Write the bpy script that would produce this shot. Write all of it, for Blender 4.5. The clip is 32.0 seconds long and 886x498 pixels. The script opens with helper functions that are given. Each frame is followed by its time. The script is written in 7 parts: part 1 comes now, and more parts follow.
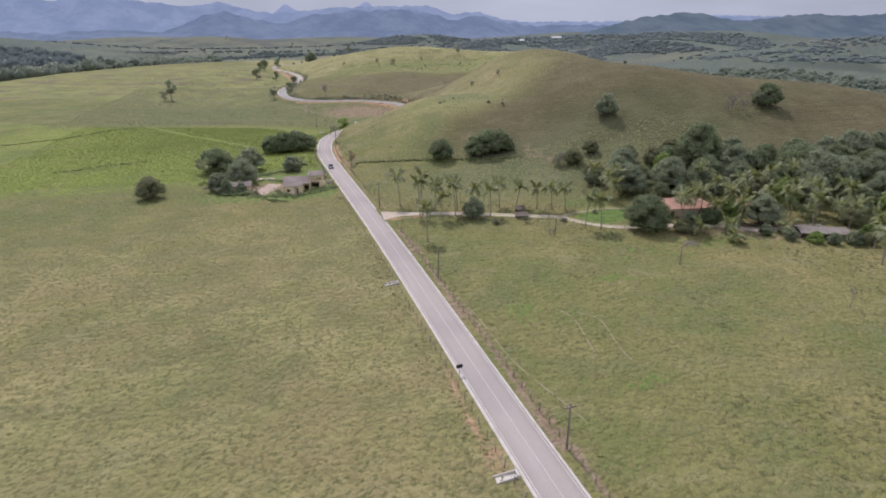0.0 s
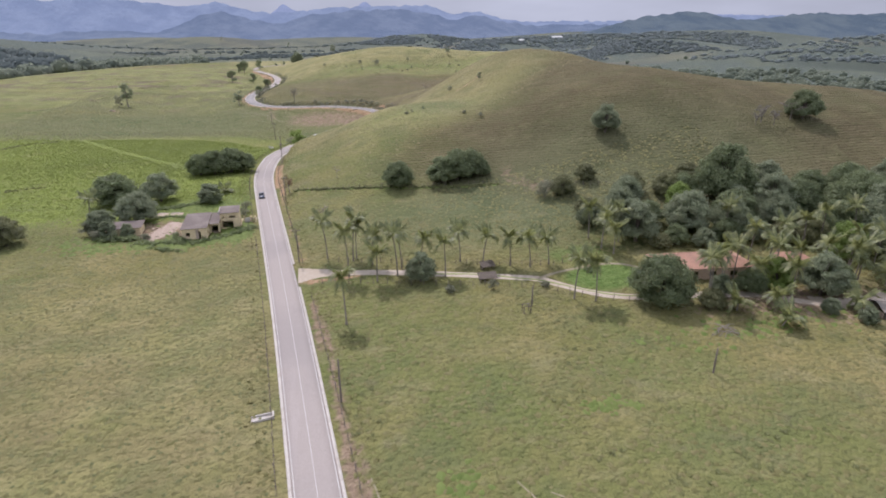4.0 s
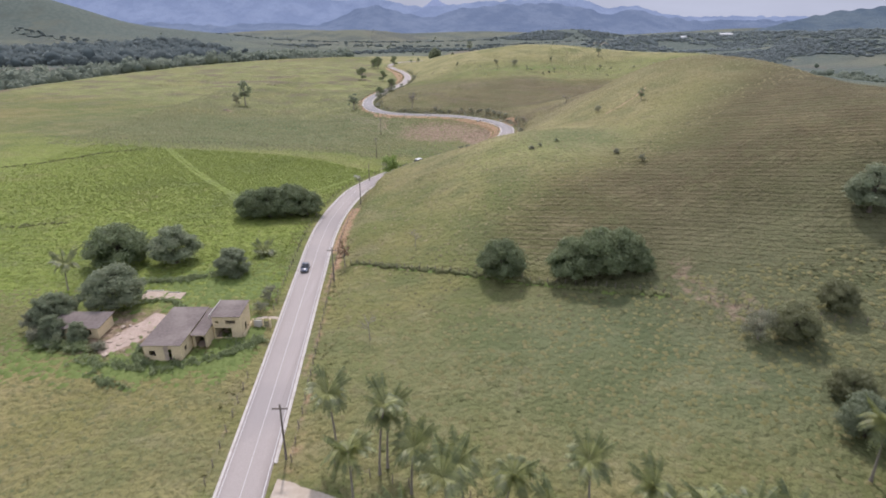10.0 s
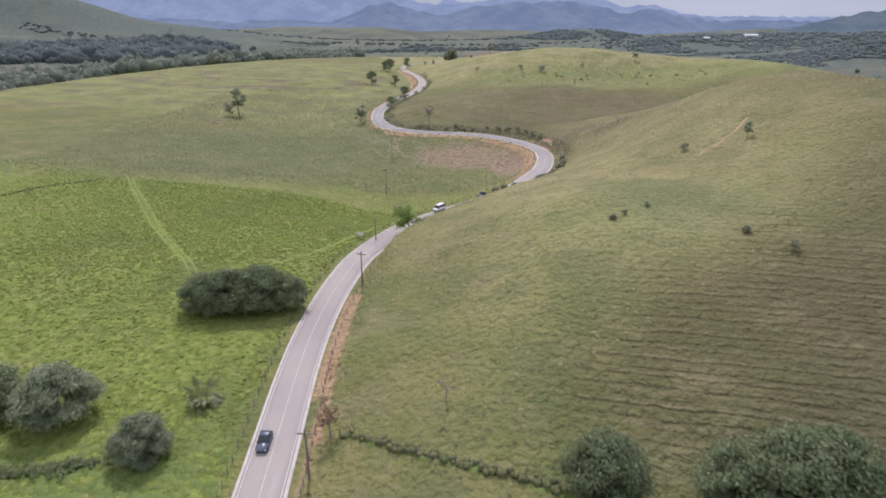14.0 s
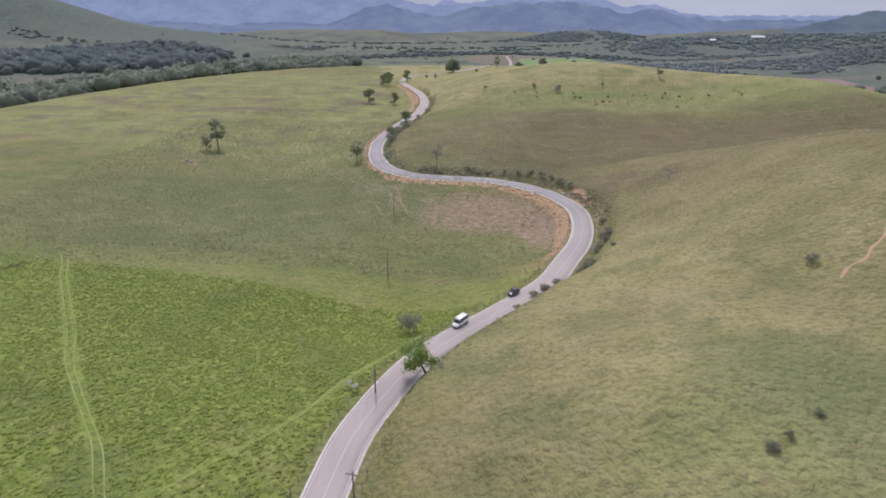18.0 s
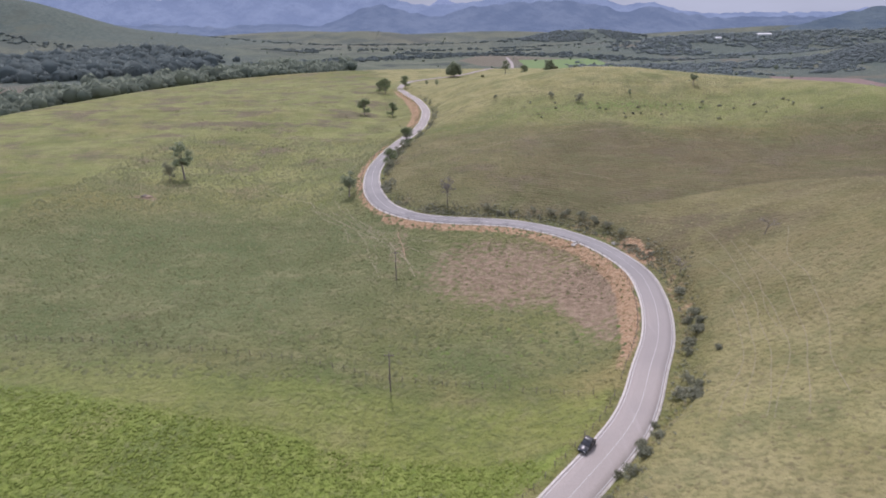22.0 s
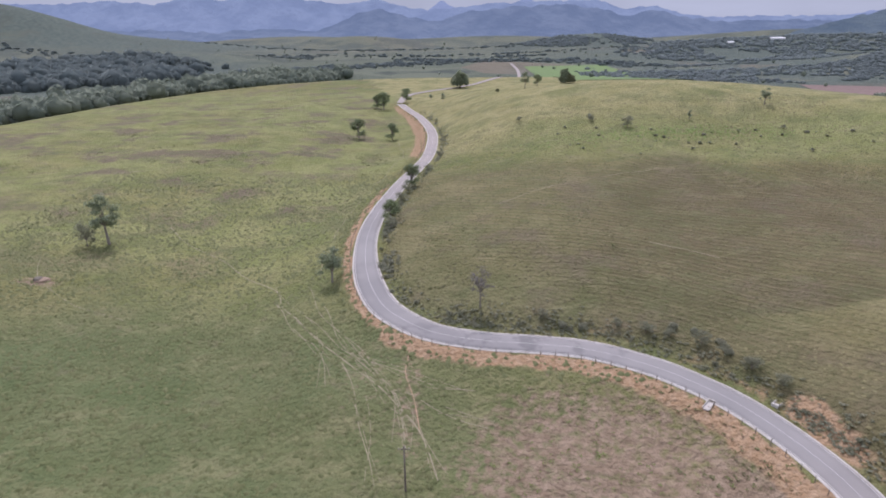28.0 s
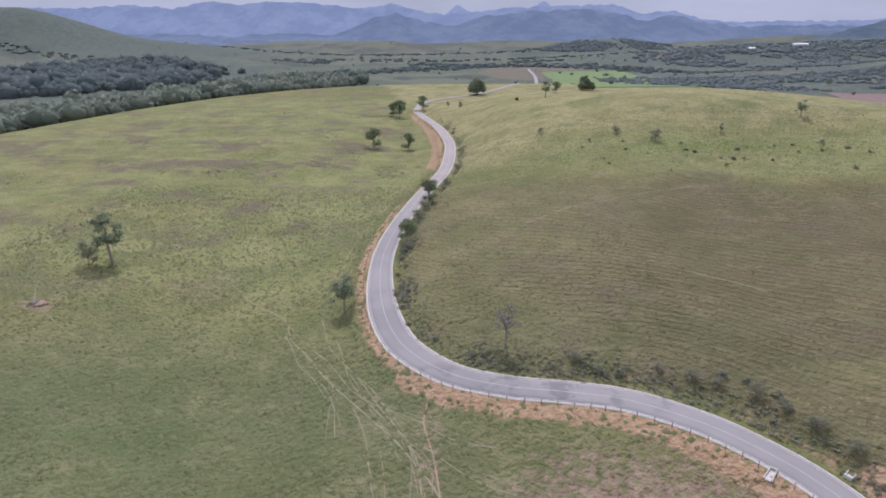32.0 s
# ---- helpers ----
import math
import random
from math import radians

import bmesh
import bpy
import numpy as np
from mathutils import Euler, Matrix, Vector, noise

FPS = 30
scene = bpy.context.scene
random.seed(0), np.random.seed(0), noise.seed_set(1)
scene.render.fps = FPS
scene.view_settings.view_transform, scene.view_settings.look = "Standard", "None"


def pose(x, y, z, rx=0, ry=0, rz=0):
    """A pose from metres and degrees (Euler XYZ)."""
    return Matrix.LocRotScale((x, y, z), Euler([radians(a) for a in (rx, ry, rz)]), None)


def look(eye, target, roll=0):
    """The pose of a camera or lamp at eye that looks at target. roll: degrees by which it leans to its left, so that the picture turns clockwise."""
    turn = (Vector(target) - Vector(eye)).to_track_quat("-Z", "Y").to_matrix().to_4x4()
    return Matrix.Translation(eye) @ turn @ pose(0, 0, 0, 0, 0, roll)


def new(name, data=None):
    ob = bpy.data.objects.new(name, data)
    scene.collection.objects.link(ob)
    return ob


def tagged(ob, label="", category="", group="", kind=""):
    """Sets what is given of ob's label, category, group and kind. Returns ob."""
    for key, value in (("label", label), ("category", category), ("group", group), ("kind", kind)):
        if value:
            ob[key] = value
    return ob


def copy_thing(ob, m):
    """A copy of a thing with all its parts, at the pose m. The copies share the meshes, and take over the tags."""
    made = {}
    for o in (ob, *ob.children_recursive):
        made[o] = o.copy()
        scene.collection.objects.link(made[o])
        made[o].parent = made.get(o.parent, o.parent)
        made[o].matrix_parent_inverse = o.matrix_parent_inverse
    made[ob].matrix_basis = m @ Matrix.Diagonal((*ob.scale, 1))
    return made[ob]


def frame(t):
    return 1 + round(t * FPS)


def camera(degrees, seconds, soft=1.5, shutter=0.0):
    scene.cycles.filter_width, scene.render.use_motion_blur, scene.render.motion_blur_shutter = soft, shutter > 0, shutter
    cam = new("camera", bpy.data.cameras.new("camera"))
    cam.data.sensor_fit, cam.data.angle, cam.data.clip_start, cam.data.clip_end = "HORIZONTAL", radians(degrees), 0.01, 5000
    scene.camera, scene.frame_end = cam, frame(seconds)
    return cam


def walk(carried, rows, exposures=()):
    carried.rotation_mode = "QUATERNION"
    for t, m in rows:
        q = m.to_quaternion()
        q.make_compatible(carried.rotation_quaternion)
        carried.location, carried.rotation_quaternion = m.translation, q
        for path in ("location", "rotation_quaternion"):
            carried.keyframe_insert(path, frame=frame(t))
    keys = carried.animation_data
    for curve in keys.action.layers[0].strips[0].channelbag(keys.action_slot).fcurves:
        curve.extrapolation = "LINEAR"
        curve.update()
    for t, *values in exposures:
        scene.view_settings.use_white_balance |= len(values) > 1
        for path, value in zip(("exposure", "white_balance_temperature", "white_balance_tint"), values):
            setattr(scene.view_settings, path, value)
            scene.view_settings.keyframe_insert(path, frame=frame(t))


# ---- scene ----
cam = camera(75.60, 32.0, soft=1.8, shutter=0.5)

# seconds, eye, target, roll
PATH = [
    (0, (-31.49, -0.30, 53.35), (-7.55, 89.91, 17.44), -0.08),
    (0.5, (-28.70, 5.66, 52.88), (-4.62, 95.89, 17.12), 0.03),
    (1, (-25.57, 11.62, 52.47), (-1.58, 101.88, 16.72), 0.01),
    (1.5, (-22.15, 17.42, 52.12), (1.74, 107.71, 16.37), 0.02),
    (2, (-18.69, 23.20, 51.83), (5.15, 113.51, 16.09), -0.03),
    (2.5, (-15.29, 28.70, 51.60), (8.51, 119.00, 15.83), -0.05),
    (3, (-12.01, 33.84, 51.48), (11.73, 124.13, 15.65), -0.21),
    (3.5, (-8.34, 38.97, 51.46), (15.33, 129.27, 15.62), -0.21),
    (5.5, (3.65, 58.25, 52.93), (25.09, 148.92, 16.60), -0.25),
    (6, (6.04, 63.57, 53.03), (20.91, 155.50, 16.59), -0.30),
    (6.5, (7.82, 68.97, 52.98), (19.59, 161.38, 16.62), -0.08),
    (7, (9.13, 74.81, 52.91), (20.17, 167.31, 16.56), -0.03),
    (7.5, (10.37, 81.07, 52.84), (17.21, 173.96, 16.46), 0.05),
    (8, (11.58, 87.72, 52.81), (12.25, 180.85, 16.40), 0.16),
    (8.5, (12.31, 94.28, 52.87), (12.78, 187.37, 16.35), 0.11),
    (9, (12.94, 100.94, 52.97), (13.74, 193.98, 16.33), 0.10),
    (9.5, (13.10, 107.69, 52.97), (14.48, 200.71, 16.30), 0.17),
    (10, (13.23, 114.47, 52.95), (14.65, 207.47, 16.23), 0.25),
    (10.5, (13.12, 121.72, 52.94), (14.47, 214.73, 16.25), 0.27),
    (11, (12.79, 128.85, 52.85), (14.07, 221.84, 16.08), 0.28),
    (11.5, (12.25, 135.94, 52.69), (13.32, 228.90, 15.85), 0.34),
    (12, (11.64, 143.00, 52.55), (12.44, 235.93, 15.63), 0.39),
    (12.5, (10.81, 150.09, 52.55), (11.39, 243.00, 15.57), 0.51),
    (13, (9.99, 157.26, 52.94), (10.20, 250.18, 15.97), 0.59),
    (13.5, (9.05, 164.49, 53.87), (8.99, 257.39, 16.87), 0.70),
    (14, (8.05, 171.73, 55.16), (7.86, 264.60, 18.08), 0.70),
    (14.5, (7.41, 178.60, 56.66), (6.99, 271.46, 19.55), 0.69),
    (16.5, (3.89, 205.01, 63.68), (3.51, 297.87, 26.60), 0.80),
    (17, (3.41, 212.03, 64.74), (3.20, 304.88, 27.60), 0.73),
    (17.5, (2.93, 218.61, 65.50), (2.78, 311.41, 28.26), 0.59),
    (18, (2.26, 225.14, 65.97), (2.26, 317.97, 28.80), 0.38),
    (18.5, (1.36, 232.10, 66.20), (1.46, 324.94, 29.04), 0.34),
    (19, (0.21, 239.72, 66.24), (0.49, 332.57, 29.12), 0.31),
    (19.5, (-0.41, 247.20, 66.23), (-0.16, 340.05, 29.08), 0.17),
    (20, (-0.93, 254.36, 66.21), (-0.64, 347.23, 29.12), 0.03),
    (20.5, (-1.46, 261.38, 66.23), (-1.19, 354.25, 29.16), -0.04),
    (21, (-2.10, 268.41, 66.33), (-1.86, 361.28, 29.24), -0.22),
    (21.5, (-2.89, 275.34, 66.47), (-2.60, 368.19, 29.32), -0.28),
    (22, (-3.55, 282.20, 66.60), (-3.22, 375.04, 29.46), -0.27),
    (22.5, (-4.28, 289.14, 66.70), (-3.93, 381.99, 29.56), -0.24),
    (23, (-5.10, 296.11, 66.76), (-4.54, 389.00, 29.75), -0.19),
    (23.5, (-5.40, 303.38, 66.91), (-4.91, 396.24, 29.82), -0.27),
    (24, (-5.83, 310.53, 67.03), (-5.32, 403.40, 29.96), -0.34),
    (24.5, (-6.46, 317.65, 67.05), (-5.87, 410.53, 29.99), -0.30),
    (25, (-7.06, 324.45, 66.99), (-6.45, 417.35, 29.97), -0.31),
    (25.5, (-7.55, 331.08, 66.89), (-6.95, 423.99, 29.91), -0.35),
    (27.5, (-10.33, 357.86, 66.65), (-9.63, 450.83, 29.82), -0.49),
    (28, (-10.94, 363.52, 66.93), (-10.35, 456.61, 30.41), -0.43),
    (28.5, (-11.17, 368.55, 67.31), (-10.97, 461.65, 30.81), -0.56),
    (29, (-11.40, 372.32, 67.69), (-11.52, 465.49, 31.36), -0.62),
    (29.5, (-11.73, 374.97, 68.04), (-12.01, 468.18, 31.83), -0.61),
    (30, (-11.92, 376.53, 68.27), (-12.27, 469.81, 32.24), -0.60),
    (30.5, (-12.30, 377.07, 68.38), (-12.50, 470.32, 32.26), -0.41),
    (31, (-12.52, 377.08, 68.47), (-13.10, 470.35, 32.41), -0.37),
    (31.5, (-12.62, 377.13, 68.58), (-13.86, 470.37, 32.46), -0.36),
    (32, (-12.98, 377.14, 68.65), (-14.68, 470.46, 32.74), -0.28),
]
walk(cam, [(t, look(eye, target, roll)) for t, eye, target, roll in PATH], [(0.0, 0.34, 6050, 25), (3.0, 0.39, 6050, 26), (5.5, 0.48, 6040, 25), (10.0, 0.46, 6010, 25), (14.5, 0.42, 5990, 25), (18.0, 0.31, 5960, 27), (25.0, 0.32, 5860, 29), (32.0, 0.33, 5760, 28)])

# ---- sky and sun ----
SUN_HIGH, SUN_TURN = radians(54), radians(-8)
world = bpy.data.worlds.new("sky")
scene.world = world
world.use_nodes = True
wn, wl = world.node_tree.nodes, world.node_tree.links
wn.clear()
w_out, w_bg, w_sky = wn.new("ShaderNodeOutputWorld"), wn.new("ShaderNodeBackground"), wn.new("ShaderNodeTexSky")
w_sky.sky_type, w_sky.sun_disc, w_sky.sun_elevation, w_sky.sun_rotation = "NISHITA", False, SUN_HIGH, SUN_TURN
w_sky.air_density, w_sky.dust_density = 1.3, 3.0
# broken cloud over the blue
w_co, w_map, w_no, w_ramp, w_mix = (wn.new("ShaderNodeTexCoord"), wn.new("ShaderNodeMapping"), wn.new("ShaderNodeTexNoise"),
                                    wn.new("ShaderNodeValToRGB"), wn.new("ShaderNodeMix"))
w_map.inputs["Scale"].default_value = (2.0, 2.0, 9.0)
w_no.inputs["Scale"].default_value, w_no.inputs["Detail"].default_value = 1.6, 7.0
w_ramp.color_ramp.elements[0].position, w_ramp.color_ramp.elements[1].position = 0.30, 0.62
w_ramp.color_ramp.elements[0].color, w_ramp.color_ramp.elements[1].color = (0.72, 0.72, 0.72, 1), (1, 1, 1, 1)
w_mix.data_type = "RGBA"
w_mix.inputs["B"].default_value = (4.5, 4.8, 4.95, 1)
wl.new(w_co.outputs["Generated"], w_map.inputs["Vector"])
wl.new(w_map.outputs["Vector"], w_no.inputs["Vector"])
wl.new(w_no.outputs["Fac"], w_ramp.inputs["Fac"])
wl.new(w_ramp.outputs["Color"], w_mix.inputs["Factor"])
wl.new(w_sky.outputs["Color"], w_mix.inputs["A"])
w_split, w_low, w_bank = wn.new("ShaderNodeSeparateXYZ"), wn.new("ShaderNodeMapRange"), wn.new("ShaderNodeMix")
w_low.interpolation_type = "SMOOTHSTEP"
w_low.inputs["From Min"].default_value, w_low.inputs["From Max"].default_value = 0.02, 0.30
w_bank.data_type = "RGBA"
wl.new(w_co.outputs["Generated"], w_split.inputs["Vector"])
wl.new(w_split.outputs["Z"], w_low.inputs["Value"])
w_thin, w_tint = wn.new("ShaderNodeMath"), wn.new("ShaderNodeMix")
w_thin.operation = "MULTIPLY_ADD"
w_thin.inputs[1].default_value, w_thin.inputs[2].default_value = 0.75, 0.62
w_tint.data_type, w_tint.blend_type = "RGBA", "MULTIPLY"
w_tint.inputs["Factor"].default_value = 1.0
wl.new(w_no.outputs["Fac"], w_thin.inputs[0])
wl.new(w_thin.outputs["Value"], w_tint.inputs["B"])
w_tint.inputs["A"].default_value = (2.25, 2.46, 2.66, 1)
wl.new(w_tint.outputs["Result"], w_bank.inputs["A"])
wl.new(w_low.outputs["Result"], w_bank.inputs["Factor"])
wl.new(w_mix.outputs["Result"], w_bank.inputs["B"])
wl.new(w_bank.outputs["Result"], w_bg.inputs["Color"])
w_bg.inputs["Strength"].default_value = 0.15
wl.new(w_bg.outputs["Background"], w_out.inputs["Surface"])
sun_data = bpy.data.lights.new("sun", "SUN")
sun_data.energy, sun_data.angle, sun_data.color = 2.3, radians(2.0), (1.0, 0.95, 0.87)
sun = new("sun", sun_data)
sun.matrix_world = look((0, 0, 300), (0 + math.sin(radians(8)) * 10, -math.cos(radians(8)) * 10, 300 - 10 * math.tan(SUN_HIGH)))

# ---- materials ----
class Mat:
    """A small builder of node materials."""

    def __init__(self, name, rough=0.85, spec=0.25, metal=0.0):
        self.m = bpy.data.materials.new(name)
        self.m.use_nodes = True
        self.n, self.l = self.m.node_tree.nodes, self.m.node_tree.links
        self.b = self.n["Principled BSDF"]
        self.b.inputs["Roughness"].default_value = rough
        self.b.inputs["Specular IOR Level"].default_value = spec
        self.b.inputs["Metallic"].default_value = metal
        self.p = self.n.new("ShaderNodeNewGeometry").outputs["Position"]

    def put(self, value, socket):
        if hasattr(value, "is_linked"):
            self.l.new(value, socket)
        else:
            socket.default_value = (*value, 1) if isinstance(value, tuple) and len(value) == 3 and socket.type == "RGBA" else value

    def noise(self, scale, detail=4.0, stretch=(1, 1, 1), rough=0.55, where=None):
        mp, no = self.n.new("ShaderNodeMapping"), self.n.new("ShaderNodeTexNoise")
        mp.inputs["Scale"].default_value = stretch
        self.l.new(where or self.p, mp.inputs["Vector"])
        self.l.new(mp.outputs["Vector"], no.inputs["Vector"])
        no.inputs["Scale"].default_value, no.inputs["Detail"].default_value, no.inputs["Roughness"].default_value = scale, detail, rough
        return no.outputs["Fac"]

    def ramp(self, fac, lo, hi):
        r = self.n.new("ShaderNodeMapRange")
        r.interpolation_type = "SMOOTHSTEP"
        self.put(fac, r.inputs["Value"])
        r.inputs["From Min"].default_value, r.inputs["From Max"].default_value = lo, hi
        return r.outputs["Result"]

    def mix(self, fac, a, b, how="MIX"):
        x = self.n.new("ShaderNodeMix")
        x.data_type, x.blend_type = "RGBA", how
        self.put(fac, x.inputs["Factor"]), self.put(a, x.inputs["A"]), self.put(b, x.inputs["B"])
        return x.outputs["Result"]

    def math(self, how, a, b=0.0, c=0.0):
        x = self.n.new("ShaderNodeMath")
        x.operation = how
        for v, s in zip((a, b, c), x.inputs):
            self.put(v, s)
        return x.outputs["Value"]

    def attr(self, name):
        a = self.n.new("ShaderNodeAttribute")
        a.attribute_name = name
        return a.outputs["Fac"]

    def random(self):
        return self.n.new("ShaderNodeObjectInfo").outputs["Random"]

    def island(self):
        return self.n.new("ShaderNodeNewGeometry").outputs["Random Per Island"]

    def height(self):
        s = self.n.new("ShaderNodeSeparateXYZ")
        self.l.new(self.p, s.inputs["Vector"])
        return s.outputs["Z"]

    def color(self, c):
        self.put(c, self.b.inputs["Base Color"])
        return self

    def bump(self, h, strength=0.4, distance=0.1):
        x = self.n.new("ShaderNodeBump")
        x.inputs["Strength"].default_value, x.inputs["Distance"].default_value = strength, distance
        self.put(h, x.inputs["Height"])
        self.l.new(x.outputs["Normal"], self.b.inputs["Normal"])
        return self


def plain(name, dark, light, scale=3.0, rough=0.85, spec=0.25, metal=0.0, bump=0.2, stain=None):
    """Colour that wanders between two values at two sizes of grain, with fine relief."""
    m = Mat(name, rough, spec, metal)
    grain, wide = m.noise(scale * 6, 5), m.noise(scale * 0.5, 3)
    c = m.mix(m.ramp(grain, 0.25, 0.75), dark, light)
    c = m.mix(m.math("MULTIPLY", m.ramp(wide, 0.4, 0.75), 0.6), c, stain or tuple(0.5 * (a + b) * 0.75 for a, b in zip(dark, light)))
    m.color(c).bump(grain, bump, 0.03)
    return m.m


def foliage(name, dark, light, dry=(0.12, 0.11, 0.04), spec=0.3, through_light=0.22):
    """Leaves: every leaf and every plant a little different, some turning dry, with light shining through."""
    m = Mat(name, 0.55, spec)
    c = m.mix(m.island(), dark, light)
    c = m.mix(m.math("MULTIPLY", m.ramp(m.noise(0.35, 3), 0.45, 0.8), 0.45), c, dry)
    c = m.mix(m.math("MULTIPLY", m.random(), 0.35), c, tuple(0.6 * v for v in dark))
    m.color(c)
    thin, both = m.n.new("ShaderNodeBsdfTranslucent"), m.n.new("ShaderNodeMixShader")
    m.put(m.mix(0.5, c, tuple(1.5 * v for v in light)), thin.inputs["Color"])
    both.inputs["Fac"].default_value = through_light
    m.l.new(m.b.outputs["BSDF"], both.inputs[1])
    m.l.new(thin.outputs["BSDF"], both.inputs[2])
    m.l.new(both.outputs["Shader"], m.n["Material Output"].inputs["Surface"])
    return m.m


def ground_material():
    m = Mat("pasture", 0.95, 0.1)
    wide, mid, fine = m.noise(0.012, 4), m.noise(0.07, 5), m.noise(1.6, 5, rough=0.7)
    tuft = m.noise(0.85, 3)
    c = m.mix(m.ramp(mid, 0.35, 0.68), (0.182, 0.172, 0.062), (0.250, 0.214, 0.092))
    c = m.mix(m.ramp(wide, 0.38, 0.62), c, m.mix(m.ramp(mid, 0.3, 0.7), (0.125, 0.155, 0.050), (0.185, 0.185, 0.068)))
    # tall green grass of the lush field
    lush = m.mix(m.ramp(m.noise(0.45, 4), 0.35, 0.65), (0.154, 0.204, 0.041), (0.220, 0.266, 0.064))
    c = m.mix(m.attr("lush"), c, lush)
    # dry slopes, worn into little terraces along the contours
    # the dark slope colour is dry grass with some cloud shade painted in
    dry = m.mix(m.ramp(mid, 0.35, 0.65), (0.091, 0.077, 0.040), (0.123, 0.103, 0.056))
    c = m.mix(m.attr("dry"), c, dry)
    split = m.n.new("ShaderNodeSeparateXYZ")
    m.l.new(m.p, split.inputs["Vector"])
    rise = m.math("ADD", m.height(), m.math("MULTIPLY", split.outputs["Y"], 0.26))
    rise = m.math("ADD", rise, m.math("MULTIPLY", m.math("MULTIPLY", split.outputs["X"], 0.11), m.attr("rust")))
    bend = m.math("ADD", m.math("MULTIPLY", rise, m.attr("steps")), m.math("ADD", m.math("ADD", m.math("MULTIPLY", m.noise(0.05, 3), 9.0), m.math("MULTIPLY", m.noise(0.014, 2), 14.0)), m.math("MULTIPLY", m.noise(0.35, 4, (0.6, 1, 1), 0.65), 5.0)))
    step = m.math("ADD", m.math("MULTIPLY", m.math("SINE", bend), 0.75), m.math("MULTIPLY", m.math("SINE", m.math("MULTIPLY", bend, 1.63)), 0.35))
    patchy = m.math("MULTIPLY", m.attr("terrace"), m.math("MULTIPLY", m.ramp(m.noise(0.03, 3), 0.2, 0.5), m.ramp(m.noise(0.16, 5, (0.5, 1, 1), 0.65), 0.22, 0.46)))
    # bands of trodden earth, with the steps' shaded and lit edges painted in
    worn = m.math("MULTIPLY", m.ramp(step, 0.1, 0.95), patchy)
    c = m.mix(m.math("MULTIPLY", worn, 0.54), c, (0.082, 0.070, 0.038))
    c = m.mix(m.math("MULTIPLY", m.math("MULTIPLY", m.ramp(step, -0.3, -0.95), patchy), 0.75), c, (0.225, 0.182, 0.112))
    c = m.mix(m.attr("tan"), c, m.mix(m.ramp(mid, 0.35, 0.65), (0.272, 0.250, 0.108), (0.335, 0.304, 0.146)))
    c = m.mix(m.math("MULTIPLY", m.ramp(m.noise(0.028, 6, rough=0.65), 0.50, 0.64), m.math("SUBTRACT", 0.62, m.math("MULTIPLY", m.attr("dry"), 0.45))), c, (0.118, 0.148, 0.050))
    c = m.mix(m.math("MULTIPLY", m.ramp(m.noise(0.045, 5, rough=0.65), 0.54, 0.70), 0.42), c, (0.262, 0.226, 0.108))
    # weedy patches a few metres across
    c = m.mix(m.math("MULTIPLY", m.ramp(m.noise(0.085, 6, rough=0.7), 0.57, 0.68), 0.55), c, (0.095, 0.108, 0.042))
    # green growth in the hollows
    c = m.mix(m.attr("green"), c, m.mix(m.ramp(mid, 0.3, 0.7), (0.096, 0.126, 0.058), (0.136, 0.162, 0.080)))
    # fresher grass of the sloping field
    c = m.mix(m.math("MULTIPLY", m.attr("fresh"), m.math("ADD", 0.42, m.math("MULTIPLY", m.ramp(m.noise(0.02, 5), 0.4, 0.6), 0.45))), c, m.mix(m.ramp(mid, 0.3, 0.7), (0.212, 0.232, 0.084), (0.266, 0.272, 0.112)))
    # brown heathy patches
    c = m.mix(m.math("MULTIPLY", m.attr("heath"), m.ramp(m.noise(0.030, 7, (1, 1.1, 1), 0.68), 0.48, 0.64)), c, (0.162, 0.133, 0.089))
    c = m.mix(m.math("MULTIPLY", m.attr("rust"), m.math("ADD", 0.06, m.math("MULTIPLY", m.ramp(m.noise(0.022, 6, rough=0.65), 0.38, 0.62), 0.26))), c, (0.178, 0.128, 0.084))
    # tufts and tussocks
    c = m.mix(m.math("MULTIPLY", m.ramp(tuft, 0.49, 0.63), 0.40), c, (0.102, 0.112, 0.044))
    c = m.mix(m.math("MULTIPLY", m.ramp(m.noise(0.24, 4, rough=0.65), 0.53, 0.68), 0.26), c, (0.100, 0.115, 0.044))
    c = m.mix(m.math("MULTIPLY", m.ramp(m.noise(0.31, 4, rough=0.65), 0.54, 0.70), 0.24), c, (0.262, 0.240, 0.130))
    c = m.mix(m.math("MULTIPLY", m.ramp(fine, 0.50, 0.75), 0.22), c, (0.27, 0.25, 0.12))
    c = m.mix(m.math("MULTIPLY", m.ramp(fine, 0.50, 0.27), 0.20), c, (0.08, 0.088, 0.034))
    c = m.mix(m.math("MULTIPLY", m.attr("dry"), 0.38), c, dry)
    c = m.mix(m.math("MULTIPLY", worn, 0.22), c, (0.082, 0.070, 0.038))
    # uneven growth: blue-green and bleached patches
    bare = m.math("MULTIPLY", m.math("SUBTRACT", 1.0, m.attr("lush")), m.math("SUBTRACT", 1.0, m.math("MULTIPLY", m.attr("dry"), 0.6)))
    c = m.mix(m.math("MULTIPLY", m.ramp(m.noise(0.055, 7, (1, 1.4, 1), 0.7), 0.49, 0.61), m.math("MULTIPLY", bare, 0.50)), c, (0.126, 0.142, 0.062))
    c = m.mix(m.math("MULTIPLY", m.ramp(m.noise(0.075, 7, (1, 1.6, 1), 0.7), 0.53, 0.64), m.math("MULTIPLY", bare, 0.34)), c, (0.272, 0.244, 0.130))
    c = m.mix(m.math("MULTIPLY", m.ramp(m.noise(0.13, 6, rough=0.7), 0.57, 0.66), m.math("MULTIPLY", bare, 0.35)), c, (0.170, 0.145, 0.090))
